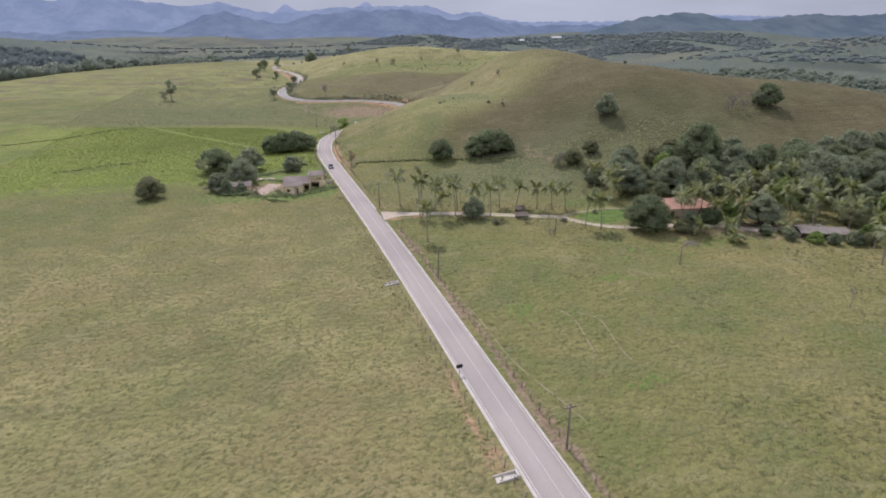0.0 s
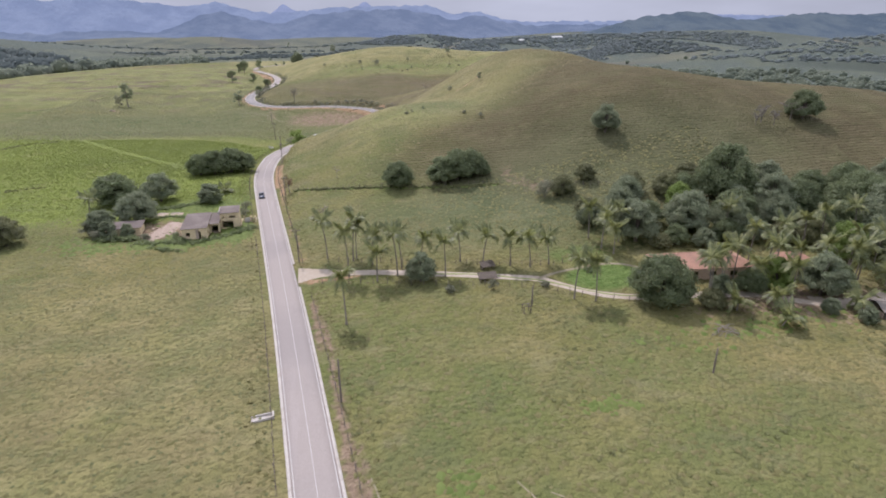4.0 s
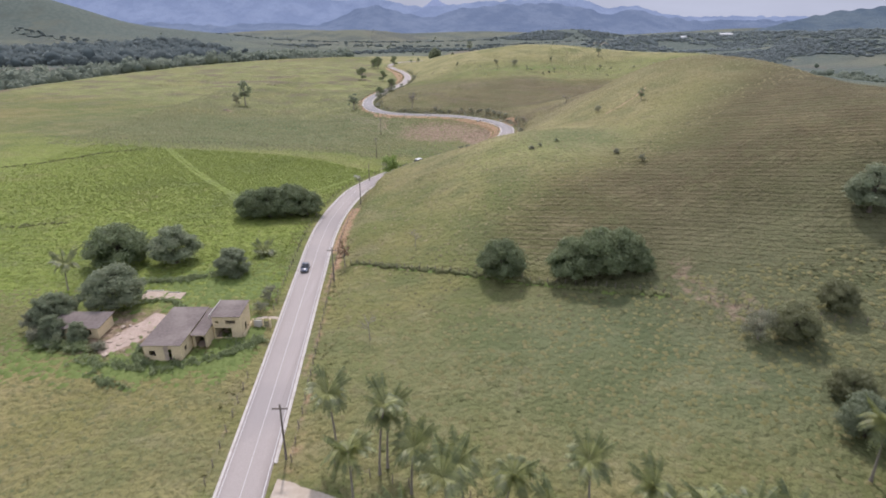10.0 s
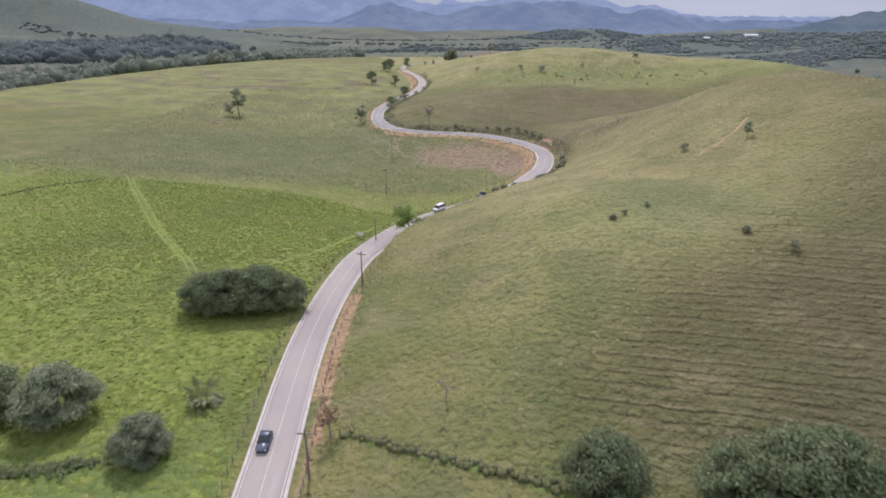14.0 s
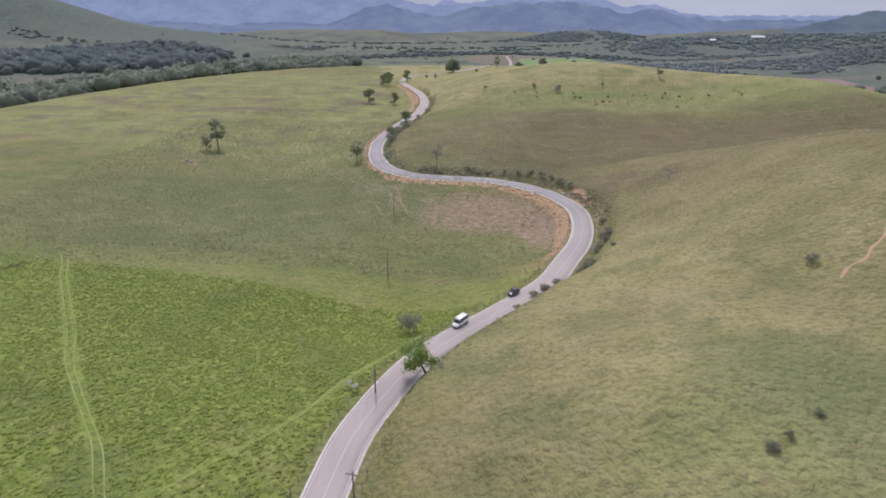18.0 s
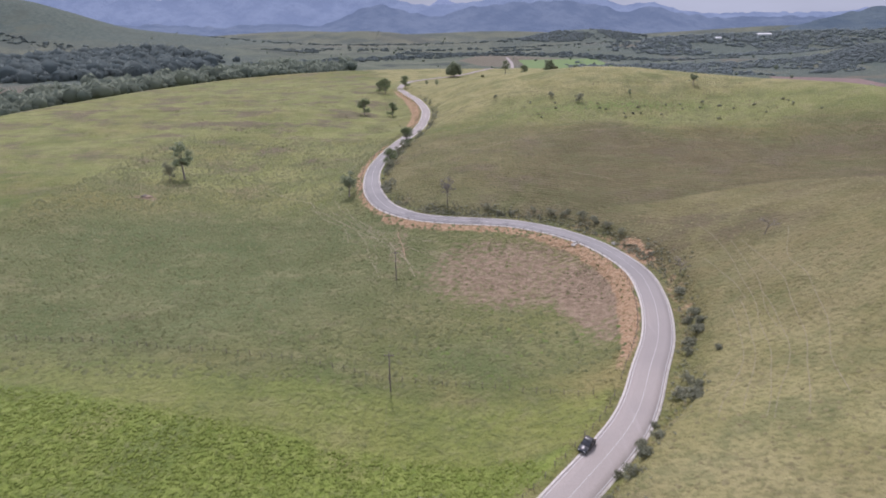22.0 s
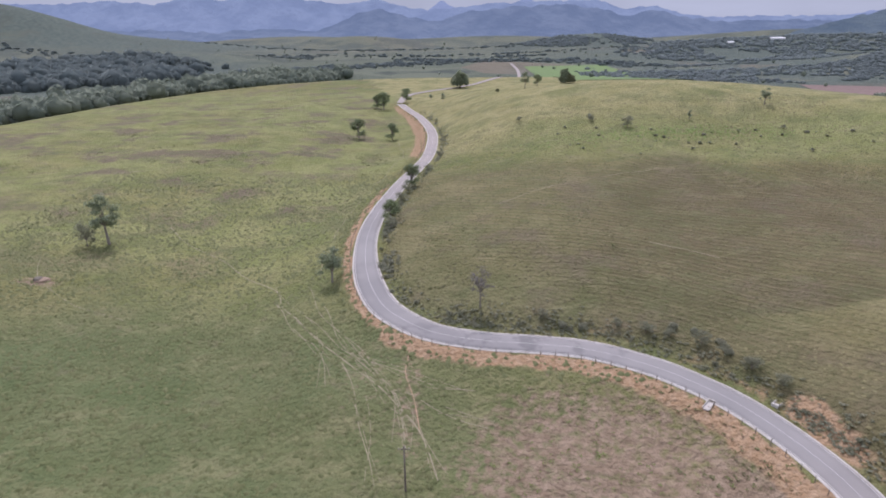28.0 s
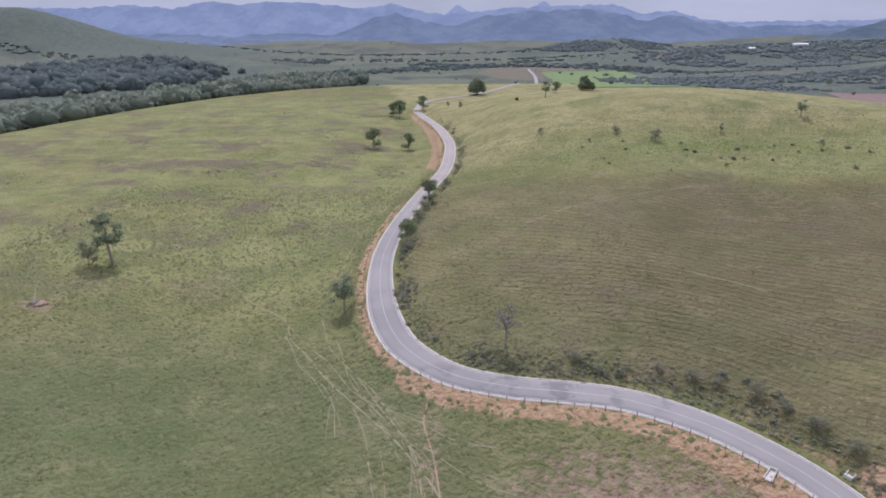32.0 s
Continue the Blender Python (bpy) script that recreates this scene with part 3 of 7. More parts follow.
    lush = np.maximum.reduce([lush, 0.5 * blob(x, y, 59.5, 147.5, 9.5, 6.5, 0.2)])
    green = np.clip(green, 0, 1)
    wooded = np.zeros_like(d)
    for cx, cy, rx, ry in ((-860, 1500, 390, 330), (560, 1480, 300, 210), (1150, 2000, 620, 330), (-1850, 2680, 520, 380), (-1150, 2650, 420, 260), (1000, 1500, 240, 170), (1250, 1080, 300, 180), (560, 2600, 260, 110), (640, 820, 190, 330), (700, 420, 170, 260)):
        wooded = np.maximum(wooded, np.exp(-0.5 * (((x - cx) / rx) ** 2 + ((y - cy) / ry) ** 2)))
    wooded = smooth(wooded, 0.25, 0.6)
    lawn = np.maximum(blob(x, y, 59.5, 147.5, 9.5, 6.5, 0.15), 0.7 * blob(x, y, 59, 160, 7.5, 4.5, 0.3))
    return {"dusty": 0.55 * left * (1 - smooth(y - 0.2 * x, 130, 200)), "rust": np.clip(face * smooth(x, 5, 75) + 0.8 * flank + 0.75 * parched, 0, 1), "lawn": lawn, "wooded": wooded, "fresh": fresh, "lush": np.clip(lush, 0, 1), "dry": dry, "terrace": terrace, "green": green, "soil": np.clip(soil, 0, 1), "bank": bank, "far": far,
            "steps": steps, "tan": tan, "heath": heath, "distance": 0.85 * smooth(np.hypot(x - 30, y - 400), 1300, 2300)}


gx = lines(-4500, -64, 104, 4500, 2.0, 1.055)
gy = lines(-500, 40, 560, 4550, 2.0, 1.05)
GX, GY = np.meshgrid(gx, gy)
GZ = land(GX.ravel(), GY.ravel())
rough = np.array([noise.noise((x * 0.03, y * 0.03, 0.0)) * 0.6 + noise.noise((x * 0.10, y * 0.10, 3.0)) * 0.32 for x, y in zip(GX.ravel(), GY.ravel())])
GD, GS = road_distance(GX.ravel(), GY.ravel())
hummock = np.array([noise.noise((x * 0.055, y * 0.07, 11.0)) if -260 < x < 60 and 390 < y < 900 else 0.0 for x, y in zip(GX.ravel(), GY.ravel())])
swell = np.array([noise.noise((x * 0.016, y * 0.015, 5.0)) + 0.4 * noise.noise((x * 0.04, y * 0.035, 9.0)) if -260 < x < 60 and 390 < y < 900 else 0.0 for x, y in zip(GX.ravel(), GY.ravel())])
rough = rough + (0.75 * hummock + 1.2 * swell) * (GS < 0) * smooth(GY.ravel(), 395, 430) * (1 - smooth(GY.ravel(), 820, 890)) * smooth(GX.ravel(), -250, -200)
GZ = GZ + rough * smooth(GD, 6, 14)
nx, ny = len(gx), len(gy)
idx = np.arange(nx * ny).reshape(ny, nx)
quads = np.stack([idx[:-1, :-1], idx[:-1, 1:], idx[1:, 1:], idx[1:, :-1]], -1).reshape(-1, 4)
me = bpy.data.meshes.new("ground")
me.vertices.add(nx * ny)
me.vertices.foreach_set("co", np.stack([GX.ravel(), GY.ravel(), GZ], 1).ravel())
me.loops.add(len(quads) * 4)
me.loops.foreach_set("vertex_index", quads.ravel())
me.polygons.add(len(quads))
me.polygons.foreach_set("loop_start", np.arange(0, len(quads) * 4, 4))
me.polygons.foreach_set("use_smooth", np.ones(len(quads), bool))
me.update(calc_edges=True)
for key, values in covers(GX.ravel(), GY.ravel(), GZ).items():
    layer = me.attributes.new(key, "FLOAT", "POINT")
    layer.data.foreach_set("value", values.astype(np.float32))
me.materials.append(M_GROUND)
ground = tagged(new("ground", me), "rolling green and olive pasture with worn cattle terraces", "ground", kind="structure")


def sheet_height(x, y):
    """Height of the ground sheet itself, read between its lines."""
    i = int(np.clip(np.searchsorted(gx, x) - 1, 0, nx - 2))
    j = int(np.clip(np.searchsorted(gy, y) - 1, 0, ny - 2))
    u, v = (x - gx[i]) / (gx[i + 1] - gx[i]), (y - gy[j]) / (gy[j + 1] - gy[j])
    z = GZ.reshape(ny, nx)
    return float((z[j, i] * (1 - u) + z[j, i + 1] * u) * (1 - v) + (z[j + 1, i] * (1 - u) + z[j + 1, i + 1] * u) * v)


height_at = sheet_height


# ---- the road ----
def ribbon(line, offsets, lift, closed_sides=True):
    """Strip along a line at the given offsets (right is positive), each (offset, height)."""
    verts, faces = [], []
    n = len(line)
    for i, (x, y) in enumerate(line):
        d = line[min(i + 1, n - 1)] - line[max(i - 1, 0)]
        d = d / np.hypot(*d)
        wide = np.interp(y, *zip(*ROAD_WIDTH))
        for o, z in offsets:
            verts.append((x + d[1] * o * wide, y - d[0] * o * wide, z + lift))
    k = len(offsets)
    for i in range(n - 1):
        for j in range(k - 1):
            a = i * k + j
            faces.append((a, a + 1, a + 1 + k, a + k))
    return verts, faces


road_me = mesh_of("road", *ribbon(ROAD_LINE, [(-3.55, -0.6), (-3.45, 0.0), (-1.7, 0.05), (0, 0.07), (1.7, 0.05), (3.45, 0.0), (3.55, -0.6)], 0.02), M_ROAD)
road = tagged(new("road", road_me), "narrow two-lane road of pale worn asphalt", "road", kind="structure")
part("centre_line", mesh_of("centre_line", *ribbon(ROAD_LINE, [(-0.05, 0.07), (0.05, 0.07)], 0.026), M_PAINT), road, "faded white centre line")
for o in (-3.12, 3.12):
    part("edge_line", mesh_of("edge_line", *ribbon(ROAD_LINE, [(o - 0.07, 0.012), (o + 0.07, 0.012)], 0.028), M_PAINT), road, "white edge line")
for s in (-1, 1):
    prof = [(s * 3.45, -0.1), (s * 3.47, 0.10), (s * 3.62, 0.11), (s * 3.70, 0.02), (s * 3.95, 0.0), (s * 4.0, -0.5)]
    runs = [ROAD_LINE] if s < 0 else [np.array([p for p in ROAD_LINE if p[1] <= 160]), np.array([p for p in ROAD_LINE if p[1] >= 172])]
    for r in runs:
        kerb = new("kerb", mesh_of("kerb", *ribbon(r, prof if s > 0 else prof[::-1], 0.0), M_CONCRETE))
        tagged(kerb, "low whitewashed concrete kerb and gutter beside the road", "kerb", kind="structure")

# ---- trees ----
def lump(c, r, seed, squash=0.8, level=2):
    """Vertices and faces of one uneven ball of foliage."""
    bm = bmesh.new()
    bmesh.ops.create_icosphere(bm, subdivisions=level, radius=1)
    verts = []
    for v in bm.verts:
        k = 1 + 0.28 * noise.noise(v.co * 2.1 + Vector((seed, 0, 0))) + 0.14 * noise.noise(v.co * 5 + Vector((0, seed, 0)))
        verts.append(Vector(c) + Vector((v.co.x * r * k, v.co.y * r * k, v.co.z * r * k * squash)))
    faces = [[v.index for v in f.verts] for f in bm.faces]
    bm.free()
    return verts, faces


def leaf_cloud(rng, centres, radii, count, size, squash=0.8, depth=0.25):
    """Small folded leaf sprays over a set of lumps."""
    c, r = np.array(centres, float), np.array(radii, float)
    pick = rng.choice(len(c), count, p=r ** 2 / (r ** 2).sum())
    d = rng.normal(size=(count, 3))
    d /= np.linalg.norm(d, axis=1)[:, None]
    d[:, 2] = np.where(d[:, 2] < -0.35, -d[:, 2], d[:, 2])
    p = c[pick] + d * (r[pick] * rng.uniform(1 - depth, 1.12, count))[:, None] * np.array([1, 1, squash])
    n = d + rng.normal(scale=0.55, size=(count, 3))
    n /= np.linalg.norm(n, axis=1)[:, None]
    a = np.cross(n, rng.normal(size=(count, 3)))
    a /= np.linalg.norm(a, axis=1)[:, None]
    b = np.cross(n, a)
    s = (size * rng.uniform(0.6, 1.35, count))[:, None]
    quad = np.stack([p - a * s * 0.5, p - b * s * 0.33 + n * s * 0.12, p + a * s * 0.5, p + b * s * 0.33 + n * s * 0.12], 1).reshape(-1, 3)
    faces = np.arange(count * 4).reshape(-1, 4)
    return quad.tolist(), faces.tolist()


def crown_mesh(name, seed, width, height, low, leaves, leaf, material, lumps=13, inner=0.70, open_=False):
    """A crown of uneven clumps covered in leaf sprays; low: height of its underside."""
    rng = np.random.default_rng(seed)
    centres, radii = [], []
    lumps = lumps if open_ else lumps * 2
    for i in range(lumps):
        a, q = i * 2.4 + rng.uniform(-0.5, 0.5), math.sqrt((i + 0.3) / lumps)
        r = width * (rng.uniform(0.13, 0.22) if open_ else rng.uniform(0.10, 0.18))
        reach = max(0.1, width / 2 - r * 0.9)
        dome = low + (height - low) * math.sqrt(max(0.0, 1 - (q * 0.93) ** 2)) * rng.uniform(0.82, 1.05) - r * 0.7
        centres.append((math.cos(a) * q * reach, math.sin(a) * q * reach, max(low + r * 0.45, dome)))
        if open_:
            up = rng.uniform(0.04, 0.96)
            slim = math.sqrt(max(0.15, 1 - (2 * up - 0.75) ** 2 / 1.6))
            centres[-1] = (math.cos(a) * q * reach * slim, math.sin(a) * q * reach * slim, low + r * 0.4 + (height - low - r) * up)
        radii.append(r)
        if q > 0.45 and not open_:
            centres.append((math.cos(a + 0.4) * q * reach * 0.92, math.sin(a + 0.4) * q * reach * 0.92, low + r * 0.5 + (height - low) * rng.uniform(0.0, 0.22)))
            radii.append(r * rng.uniform(0.75, 1.0))
    pieces = [] if open_ else [lump(c, r * inner, seed * 7 + i, 0.8, 1) for i, (c, r) in enumerate(zip(centres, radii))]
    pieces.append(leaf_cloud(rng, centres, radii, leaves if open_ else int(leaves * 4.2), leaf if open_ else leaf * 0.70, 0.8, 0.9 if open_ else 0.42))
    return mesh_of(name, *joined(pieces), material, flat=True), centres, radii


def trunk_mesh(name, seed, height, radius, centres, material, limbs=6):
    rng = np.random.default_rng(seed + 99)
    bend = rng.normal(scale=height * 0.05, size=2)
    fork = Vector((bend[0], bend[1], height))
    pieces = [tube([(0, 0, -0.4), (bend[0] * 0.2, bend[1] * 0.2, height * 0.35), (bend[0] * 0.6, bend[1] * 0.6, height * 0.7), fork],
                   [radius * 1.35, radius, radius * 0.85, radius * 0.7], 8)]
    for c in centres[:limbs]:
        c = Vector(c)
        mid = fork.lerp(c, 0.5) + Vector((0, 0, 0.12 * (c - fork).length))
        pieces.append(tube([fork - Vector((0, 0, height * 0.15)), mid, c], [radius * 0.5, radius * 0.32, radius * 0.12], 6))
    return mesh_of(name, *joined(pieces), material)


TREES = {}


def tree_kind(key, seed, width, height, low, leaves, leaf, leaf_mat, bark, radius=0.35, lumps=13, limbs=6, open_=False, inner=0.60):
    crown, centres, _ = crown_mesh("crown", seed, width, height, low, leaves, leaf, leaf_mat, lumps, inner, open_)
    TREES[key] = (crown, trunk_mesh("trunk", seed, low + (height - low) * 0.25, radius, centres, bark, limbs))


def plant_tree(name, key, x, y, size, turn, label, category="tree", group="", tall=1.0):
    ob = thing(name, stand(x, y, turn, 1.0, 0.08), label, category, group)
    ob.scale = (size, size, size * tall)
    part("trunk", TREES[key][1], ob)
    part("crown", TREES[key][0], ob)
    return ob


tree_kind("mango_a", 3, 12, 8.6, 0.5, 3000, 0.54, M_LEAF_DARK, M_BARK, 0.42, 18)
tree_kind("mango_b", 11, 12, 8.2, 0.5, 3000, 0.54, M_LEAF_DARK, M_BARK, 0.42, 17)
tree_kind("round_a", 21, 10, 8.6, 0.9, 2400, 0.48, M_LEAF_MID, M_BARK, 0.32, 15)
tree_kind("round_b", 31, 10, 7.8, 0.7, 2400, 0.48, M_LEAF_MID, M_BARK, 0.30, 14)
tree_kind("olive", 41, 8, 5.6, 0.3, 2400, 0.38, M_LEAF_OLIVE, M_BARK, 0.2, 13)
tree_kind("open_a", 51, 7, 10, 2.8, 2100, 0.42, M_LEAF_MID, M_PALE_BARK, 0.24, 15, 13, True)
tree_kind("open_b", 63, 8, 9, 1.4, 2300, 0.42, M_LEAF_MID, M_PALE_BARK, 0.24, 17, 14, True)
tree_kind("ragged", 75, 10, 9.5, 0.7, 2800, 0.48, M_LEAF_DARK, M_PALE_BARK, 0.26, 17, 12, True)
tree_kind("bright", 71, 7, 7, 1.0, 2400, 0.42, M_LEAF_BRIGHT, M_BARK, 0.18, 14, 9, True)
tree_kind("bushy", 77, 8, 8.5, 0.0, 2800, 0.42, M_LEAF_MID, M_BARK, 0.2, 18, 8)
tree_kind("wispy", 83, 9, 6.5, 0.3, 1900, 0.36, M_LEAF_SCRUB, M_PALE_BARK, 0.16, 15, 14, True)
tree_kind("dry", 85, 5, 7.5, 1.2, 700, 0.34, M_LEAF_DRY, M_PALE_BARK, 0.14, 13, 12, True)
tree_kind("twiggy", 87, 6.5, 9.5, 2.4, 900, 0.26, M_TWIG, M_PALE_BARK, 0.16, 16, 15, True)
tree_kind("lime", 79, 8, 7.0, 0.2, 2400, 0.45, M_LEAF_BRIGHT, M_BARK, 0.2, 14, 8)
tree_kind("shrub", 81, 3, 1.9, -0.1, 800, 0.27, M_LEAF_MID, M_BARK, 0.05, 11, 6, True)
tree_kind("shrub_olive", 91, 3, 1.6, -0.1, 800, 0.27, M_LEAF_SCRUB, M_BARK, 0.05, 12, 6, True)
tree_kind("shrub_loose", 95, 3, 2.2, 0.0, 800, 0.22, M_LEAF_SCRUB, M_BARK, 0.05, 9, 6, True)

# big shade trees by the foot of the hill
plant_tree("mango_tree", "mango_a", 27.2, 223.2, 0.97, 0.4, "round dense dark-green tree at the foot of the hill")
for n, (dx, dy, k, s) in enumerate(((-4.6, 2.6, "mango_b", 1.0), (4.8, 3.2, "mango_a", 1.02), (0.3, 2.4, "mango_a", 1.15), (8.2, 1.6, "mango_b", 0.62))):
    plant_tree("mango_tree", k, 45.8 + dx, 217.5 + dy, s, 1.3 * n, "spreading dark-green tree in a clump on the lower slope", group="clump at the foot of the hill")
for n, (dx, dy, k, s) in enumerate(((-7.5, 2.0, "mango_a", 1.0), (-2.5, 1.5, "mango_b", 1.15), (3.5, 2.5, "mango_a", 1.15), (8.0, 3.0, "mango_b", 0.95))):
    plant_tree("mango_tree", k, -32.6 + dx, 273 + dy, s, 2.1 * n, "dense dark-green tree in a clump beside the lush field", group="clump beside the lush field", tall=0.95)
plant_tree("mango_tree", "mango_a", -61, 240.0, 1.38, 0.9, "large dark-green tree behind the ruined house", tall=0.85)
plant_tree("shade_tree", "round_a", -48.2, 240.6, 1.30, 2.2, "grey-green round tree behind the ruined house", tall=0.82)
plant_tree("shade_tree", "round_b", -50.2, 216.6, 1.38, 0.2, "grey-green spreading tree beside the ruined house", tall=0.82)
plant_tree("bush", "bushy", -32.1, 232.6, 1.1, 0.4, "rounded grey-green bush in the lush field", "bush", tall=0.72)
plant_tree("bush", "bushy", -54.5, 204.2, 0.62, 2.4, "grey-green bush overgrowing the old shed", "bush")
plant_tree("bush", "bushy", -49.6, 203.2, 0.5, 1.1, "grey-green bush overgrowing the old shed", "bush")
plant_tree("bush", "bushy", -58.5, 208.2, 0.75, 0.4, "grey-green bush overgrowing the old shed", "bush")
plant_tree("bush", "wispy", -20.6, 220.0, 0.55, 2.4, "loose grey bush at the road verge", "bush")
plant_tree("bush", "wispy", -20.9, 214.6, 0.42, 0.9, "loose grey bush at the road verge", "bush")
plant_tree("bush", "wispy", -5.8, 347.0, 0.9, 0.9, "grey scrubby tree below the road", "bush")
plant_tree("shade_tree", "olive", -79, 206, 1.4, 0.7, "low spreading tree alone in the pasture")
plant_tree("shade_tree", "round_a", 99.8, 222, 1.1, 0.7, "round dark tree high on the grassy slope")
plant_tree("shade_tree", "mango_b", 174, 214, 1.2, 0.2, "round dark tree high on the grassy slope")
plant_tree("shade_tree", "round_b", -57.5, 210.5, 0.8, 2.2, "grey-green tree swallowing the old shed")
leaning = plant_tree("shade_tree", "bright", -0.9, 321.8, 1.25, 0.2, "bright-green tree leaning over the road")
leaning.rotation_euler = (0.05, -0.42, 0.2)
plant_tree("tall_tree", "wispy", -134, 551, 1.0, 0.3, "thin-leaved tree standing in the open pasture", group="pair in the pasture", tall=1.5)
plant_tree("tall_tree", "open_a", -128.5, 554.5, 1.85, 1.3, "tall uneven tree standing in the open pasture", group="pair in the pasture")
plant_tree("roadside_tree", "open_b", -42, 514, 1.25, 1.0, "thin-leaved tree below the road bank")

# ---- the far country ----
def heights(x, y):
    """Heights of the ground sheet at many places."""
    x, y = np.asarray(x, float), np.asarray(y, float)
    i, j = np.clip(np.searchsorted(gx, x) - 1, 0, nx - 2), np.clip(np.searchsorted(gy, y) - 1, 0, ny - 2)
    u, v = (x - gx[i]) / (gx[i + 1] - gx[i]), (y - gy[j]) / (gy[j + 1] - gy[j])
    z = GZ.reshape(ny, nx)
    return (z[j, i] * (1 - u) + z[j, i + 1] * u) * (1 - v) + (z[j + 1, i] * (1 - u) + z[j + 1, i + 1] * u) * v


def scattered(name, template, x, y, size, rng, material, sink=0.05, tall=1.0, soft=False):
    """Many copies of one small shape joined into a single mesh of stuff."""
    tv, tf = np.array([tuple(v) for v in template[0]], float), [tuple(f) for f in template[1]]
    n, k = len(x), len(tv)
    a = rng.uniform(0, 2 * math.pi, n)
    c, s = np.cos(a), np.sin(a)
    px = x[:, None] + size[:, None] * (tv[None, :, 0] * c[:, None] - tv[None, :, 1] * s[:, None])
    py = y[:, None] + size[:, None] * (tv[None, :, 0] * s[:, None] + tv[None, :, 1] * c[:, None])
    pz = (heights(x, y) - sink)[:, None] + (size * tall * rng.uniform(0.8, 1.2, n))[:, None] * tv[None, :, 2]
    starts, loops, at = [], [], 0
    flat, lens = np.array([i for f in tf for i in f]), np.array([len(f) for f in tf])
    loops = (flat[None, :] + (np.arange(n) * k)[:, None]).ravel()
    lens = np.tile(lens, n)
    starts = np.concatenate([[0], np.cumsum(lens)[:-1]])
    me = bpy.data.meshes.new(name)
    me.vertices.add(n * k)
    me.vertices.foreach_set("co", np.stack([px, py, pz], -1).ravel())
    me.loops.add(len(loops))
    me.loops.foreach_set("vertex_index", loops.astype(np.int32))
    me.polygons.add(len(lens))
    me.polygons.foreach_set("loop_start", starts.astype(np.int32))
    me.update(calc_edges=True)
    if soft:
        me.polygons.foreach_set("use_smooth", [True] * len(me.polygons))
    me.materials.append(material)
    return me


def mountain_layer(name, label, y0, depth, base, peaks, material, seed, rough):
    """A range of hills: the crest runs through (x, height) pairs, with spurs down its near side."""
    xs = np.array([p[0] for p in peaks], float)
    hs = np.array([p[1] for p in peaks], float)
    x = np.linspace(xs[0], xs[-1], 420)
    crest = np.interp(x, xs, hs)
    w = np.array([0.25, 0.5, 0.25])
    for _ in range(2):
        crest[1:-1] = np.convolve(crest, w, "same")[1:-1]
    rows = 26
    verts, faces = [], []
    for r in range(rows):
        t = r / (rows - 1)
        for i, xx in enumerate(x):
            spur = noise.noise((xx * 0.0045 + seed, t * 1.2, seed)) * 0.5 + noise.noise((xx * 0.014, t * 3.0, seed + 5)) * 0.25
            z = base + (crest[i] - base) * min(1.0, (t ** 1.25) * (1 + 0.75 * spur * (1 - t)))
            z += rough * noise.noise((xx * 0.02, t * 6, seed + 9)) * t
            verts.append((xx, y0 - depth * (1 - t) + 120 * spur * (1 - t), z))
    n = len(x)
    for r in range(rows - 1):
        for i in range(n - 1):
            a = r * n + i
            faces.append((a, a + 1, a + 1 + n, a + n))
    ob = new(name, mesh_of(name, verts, faces, material))
    return tagged(ob, label, "mountains", kind="structure")


# backdrop hills: bluish colour and a faint glow paint in the haze of distance
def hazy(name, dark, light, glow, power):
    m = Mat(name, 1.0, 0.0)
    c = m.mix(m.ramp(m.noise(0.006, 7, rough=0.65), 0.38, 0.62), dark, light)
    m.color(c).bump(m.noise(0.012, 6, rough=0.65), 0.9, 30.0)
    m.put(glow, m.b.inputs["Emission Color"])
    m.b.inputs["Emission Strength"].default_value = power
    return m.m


M_RANGE_BACK = hazy("haze_blue_range", (0.045, 0.062, 0.090), (0.085, 0.105, 0.135), (0.165, 0.208, 0.290), 0.80)
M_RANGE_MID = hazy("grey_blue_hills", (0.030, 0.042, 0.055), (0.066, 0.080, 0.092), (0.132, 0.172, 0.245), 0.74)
M_PEAK = hazy("haze_pale_peaks", (0.07, 0.08, 0.11), (0.10, 0.11, 0.15), (0.200, 0.250, 0.350), 0.8)


def crest_from(pairs, depth):
    """Crest points from bearings (tenths of a degree east of north) and rises (hundredths of a degree) as seen from the plateau."""
    return [(-13 + depth * math.tan(radians(b / 10)), 68.7 + depth * math.tan(radians(e / 100))) for b, e in pairs]


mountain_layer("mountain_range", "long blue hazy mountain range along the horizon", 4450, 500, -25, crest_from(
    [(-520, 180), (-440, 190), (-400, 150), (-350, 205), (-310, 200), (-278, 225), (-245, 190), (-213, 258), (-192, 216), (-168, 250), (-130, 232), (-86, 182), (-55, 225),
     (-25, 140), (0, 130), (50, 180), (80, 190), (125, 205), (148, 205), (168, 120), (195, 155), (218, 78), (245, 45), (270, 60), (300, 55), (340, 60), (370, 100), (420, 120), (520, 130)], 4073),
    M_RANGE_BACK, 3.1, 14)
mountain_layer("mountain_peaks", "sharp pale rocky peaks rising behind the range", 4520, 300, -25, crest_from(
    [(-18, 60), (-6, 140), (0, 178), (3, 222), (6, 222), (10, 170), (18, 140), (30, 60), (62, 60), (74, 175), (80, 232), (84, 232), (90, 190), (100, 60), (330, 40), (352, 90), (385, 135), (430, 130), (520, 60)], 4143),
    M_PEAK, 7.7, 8)
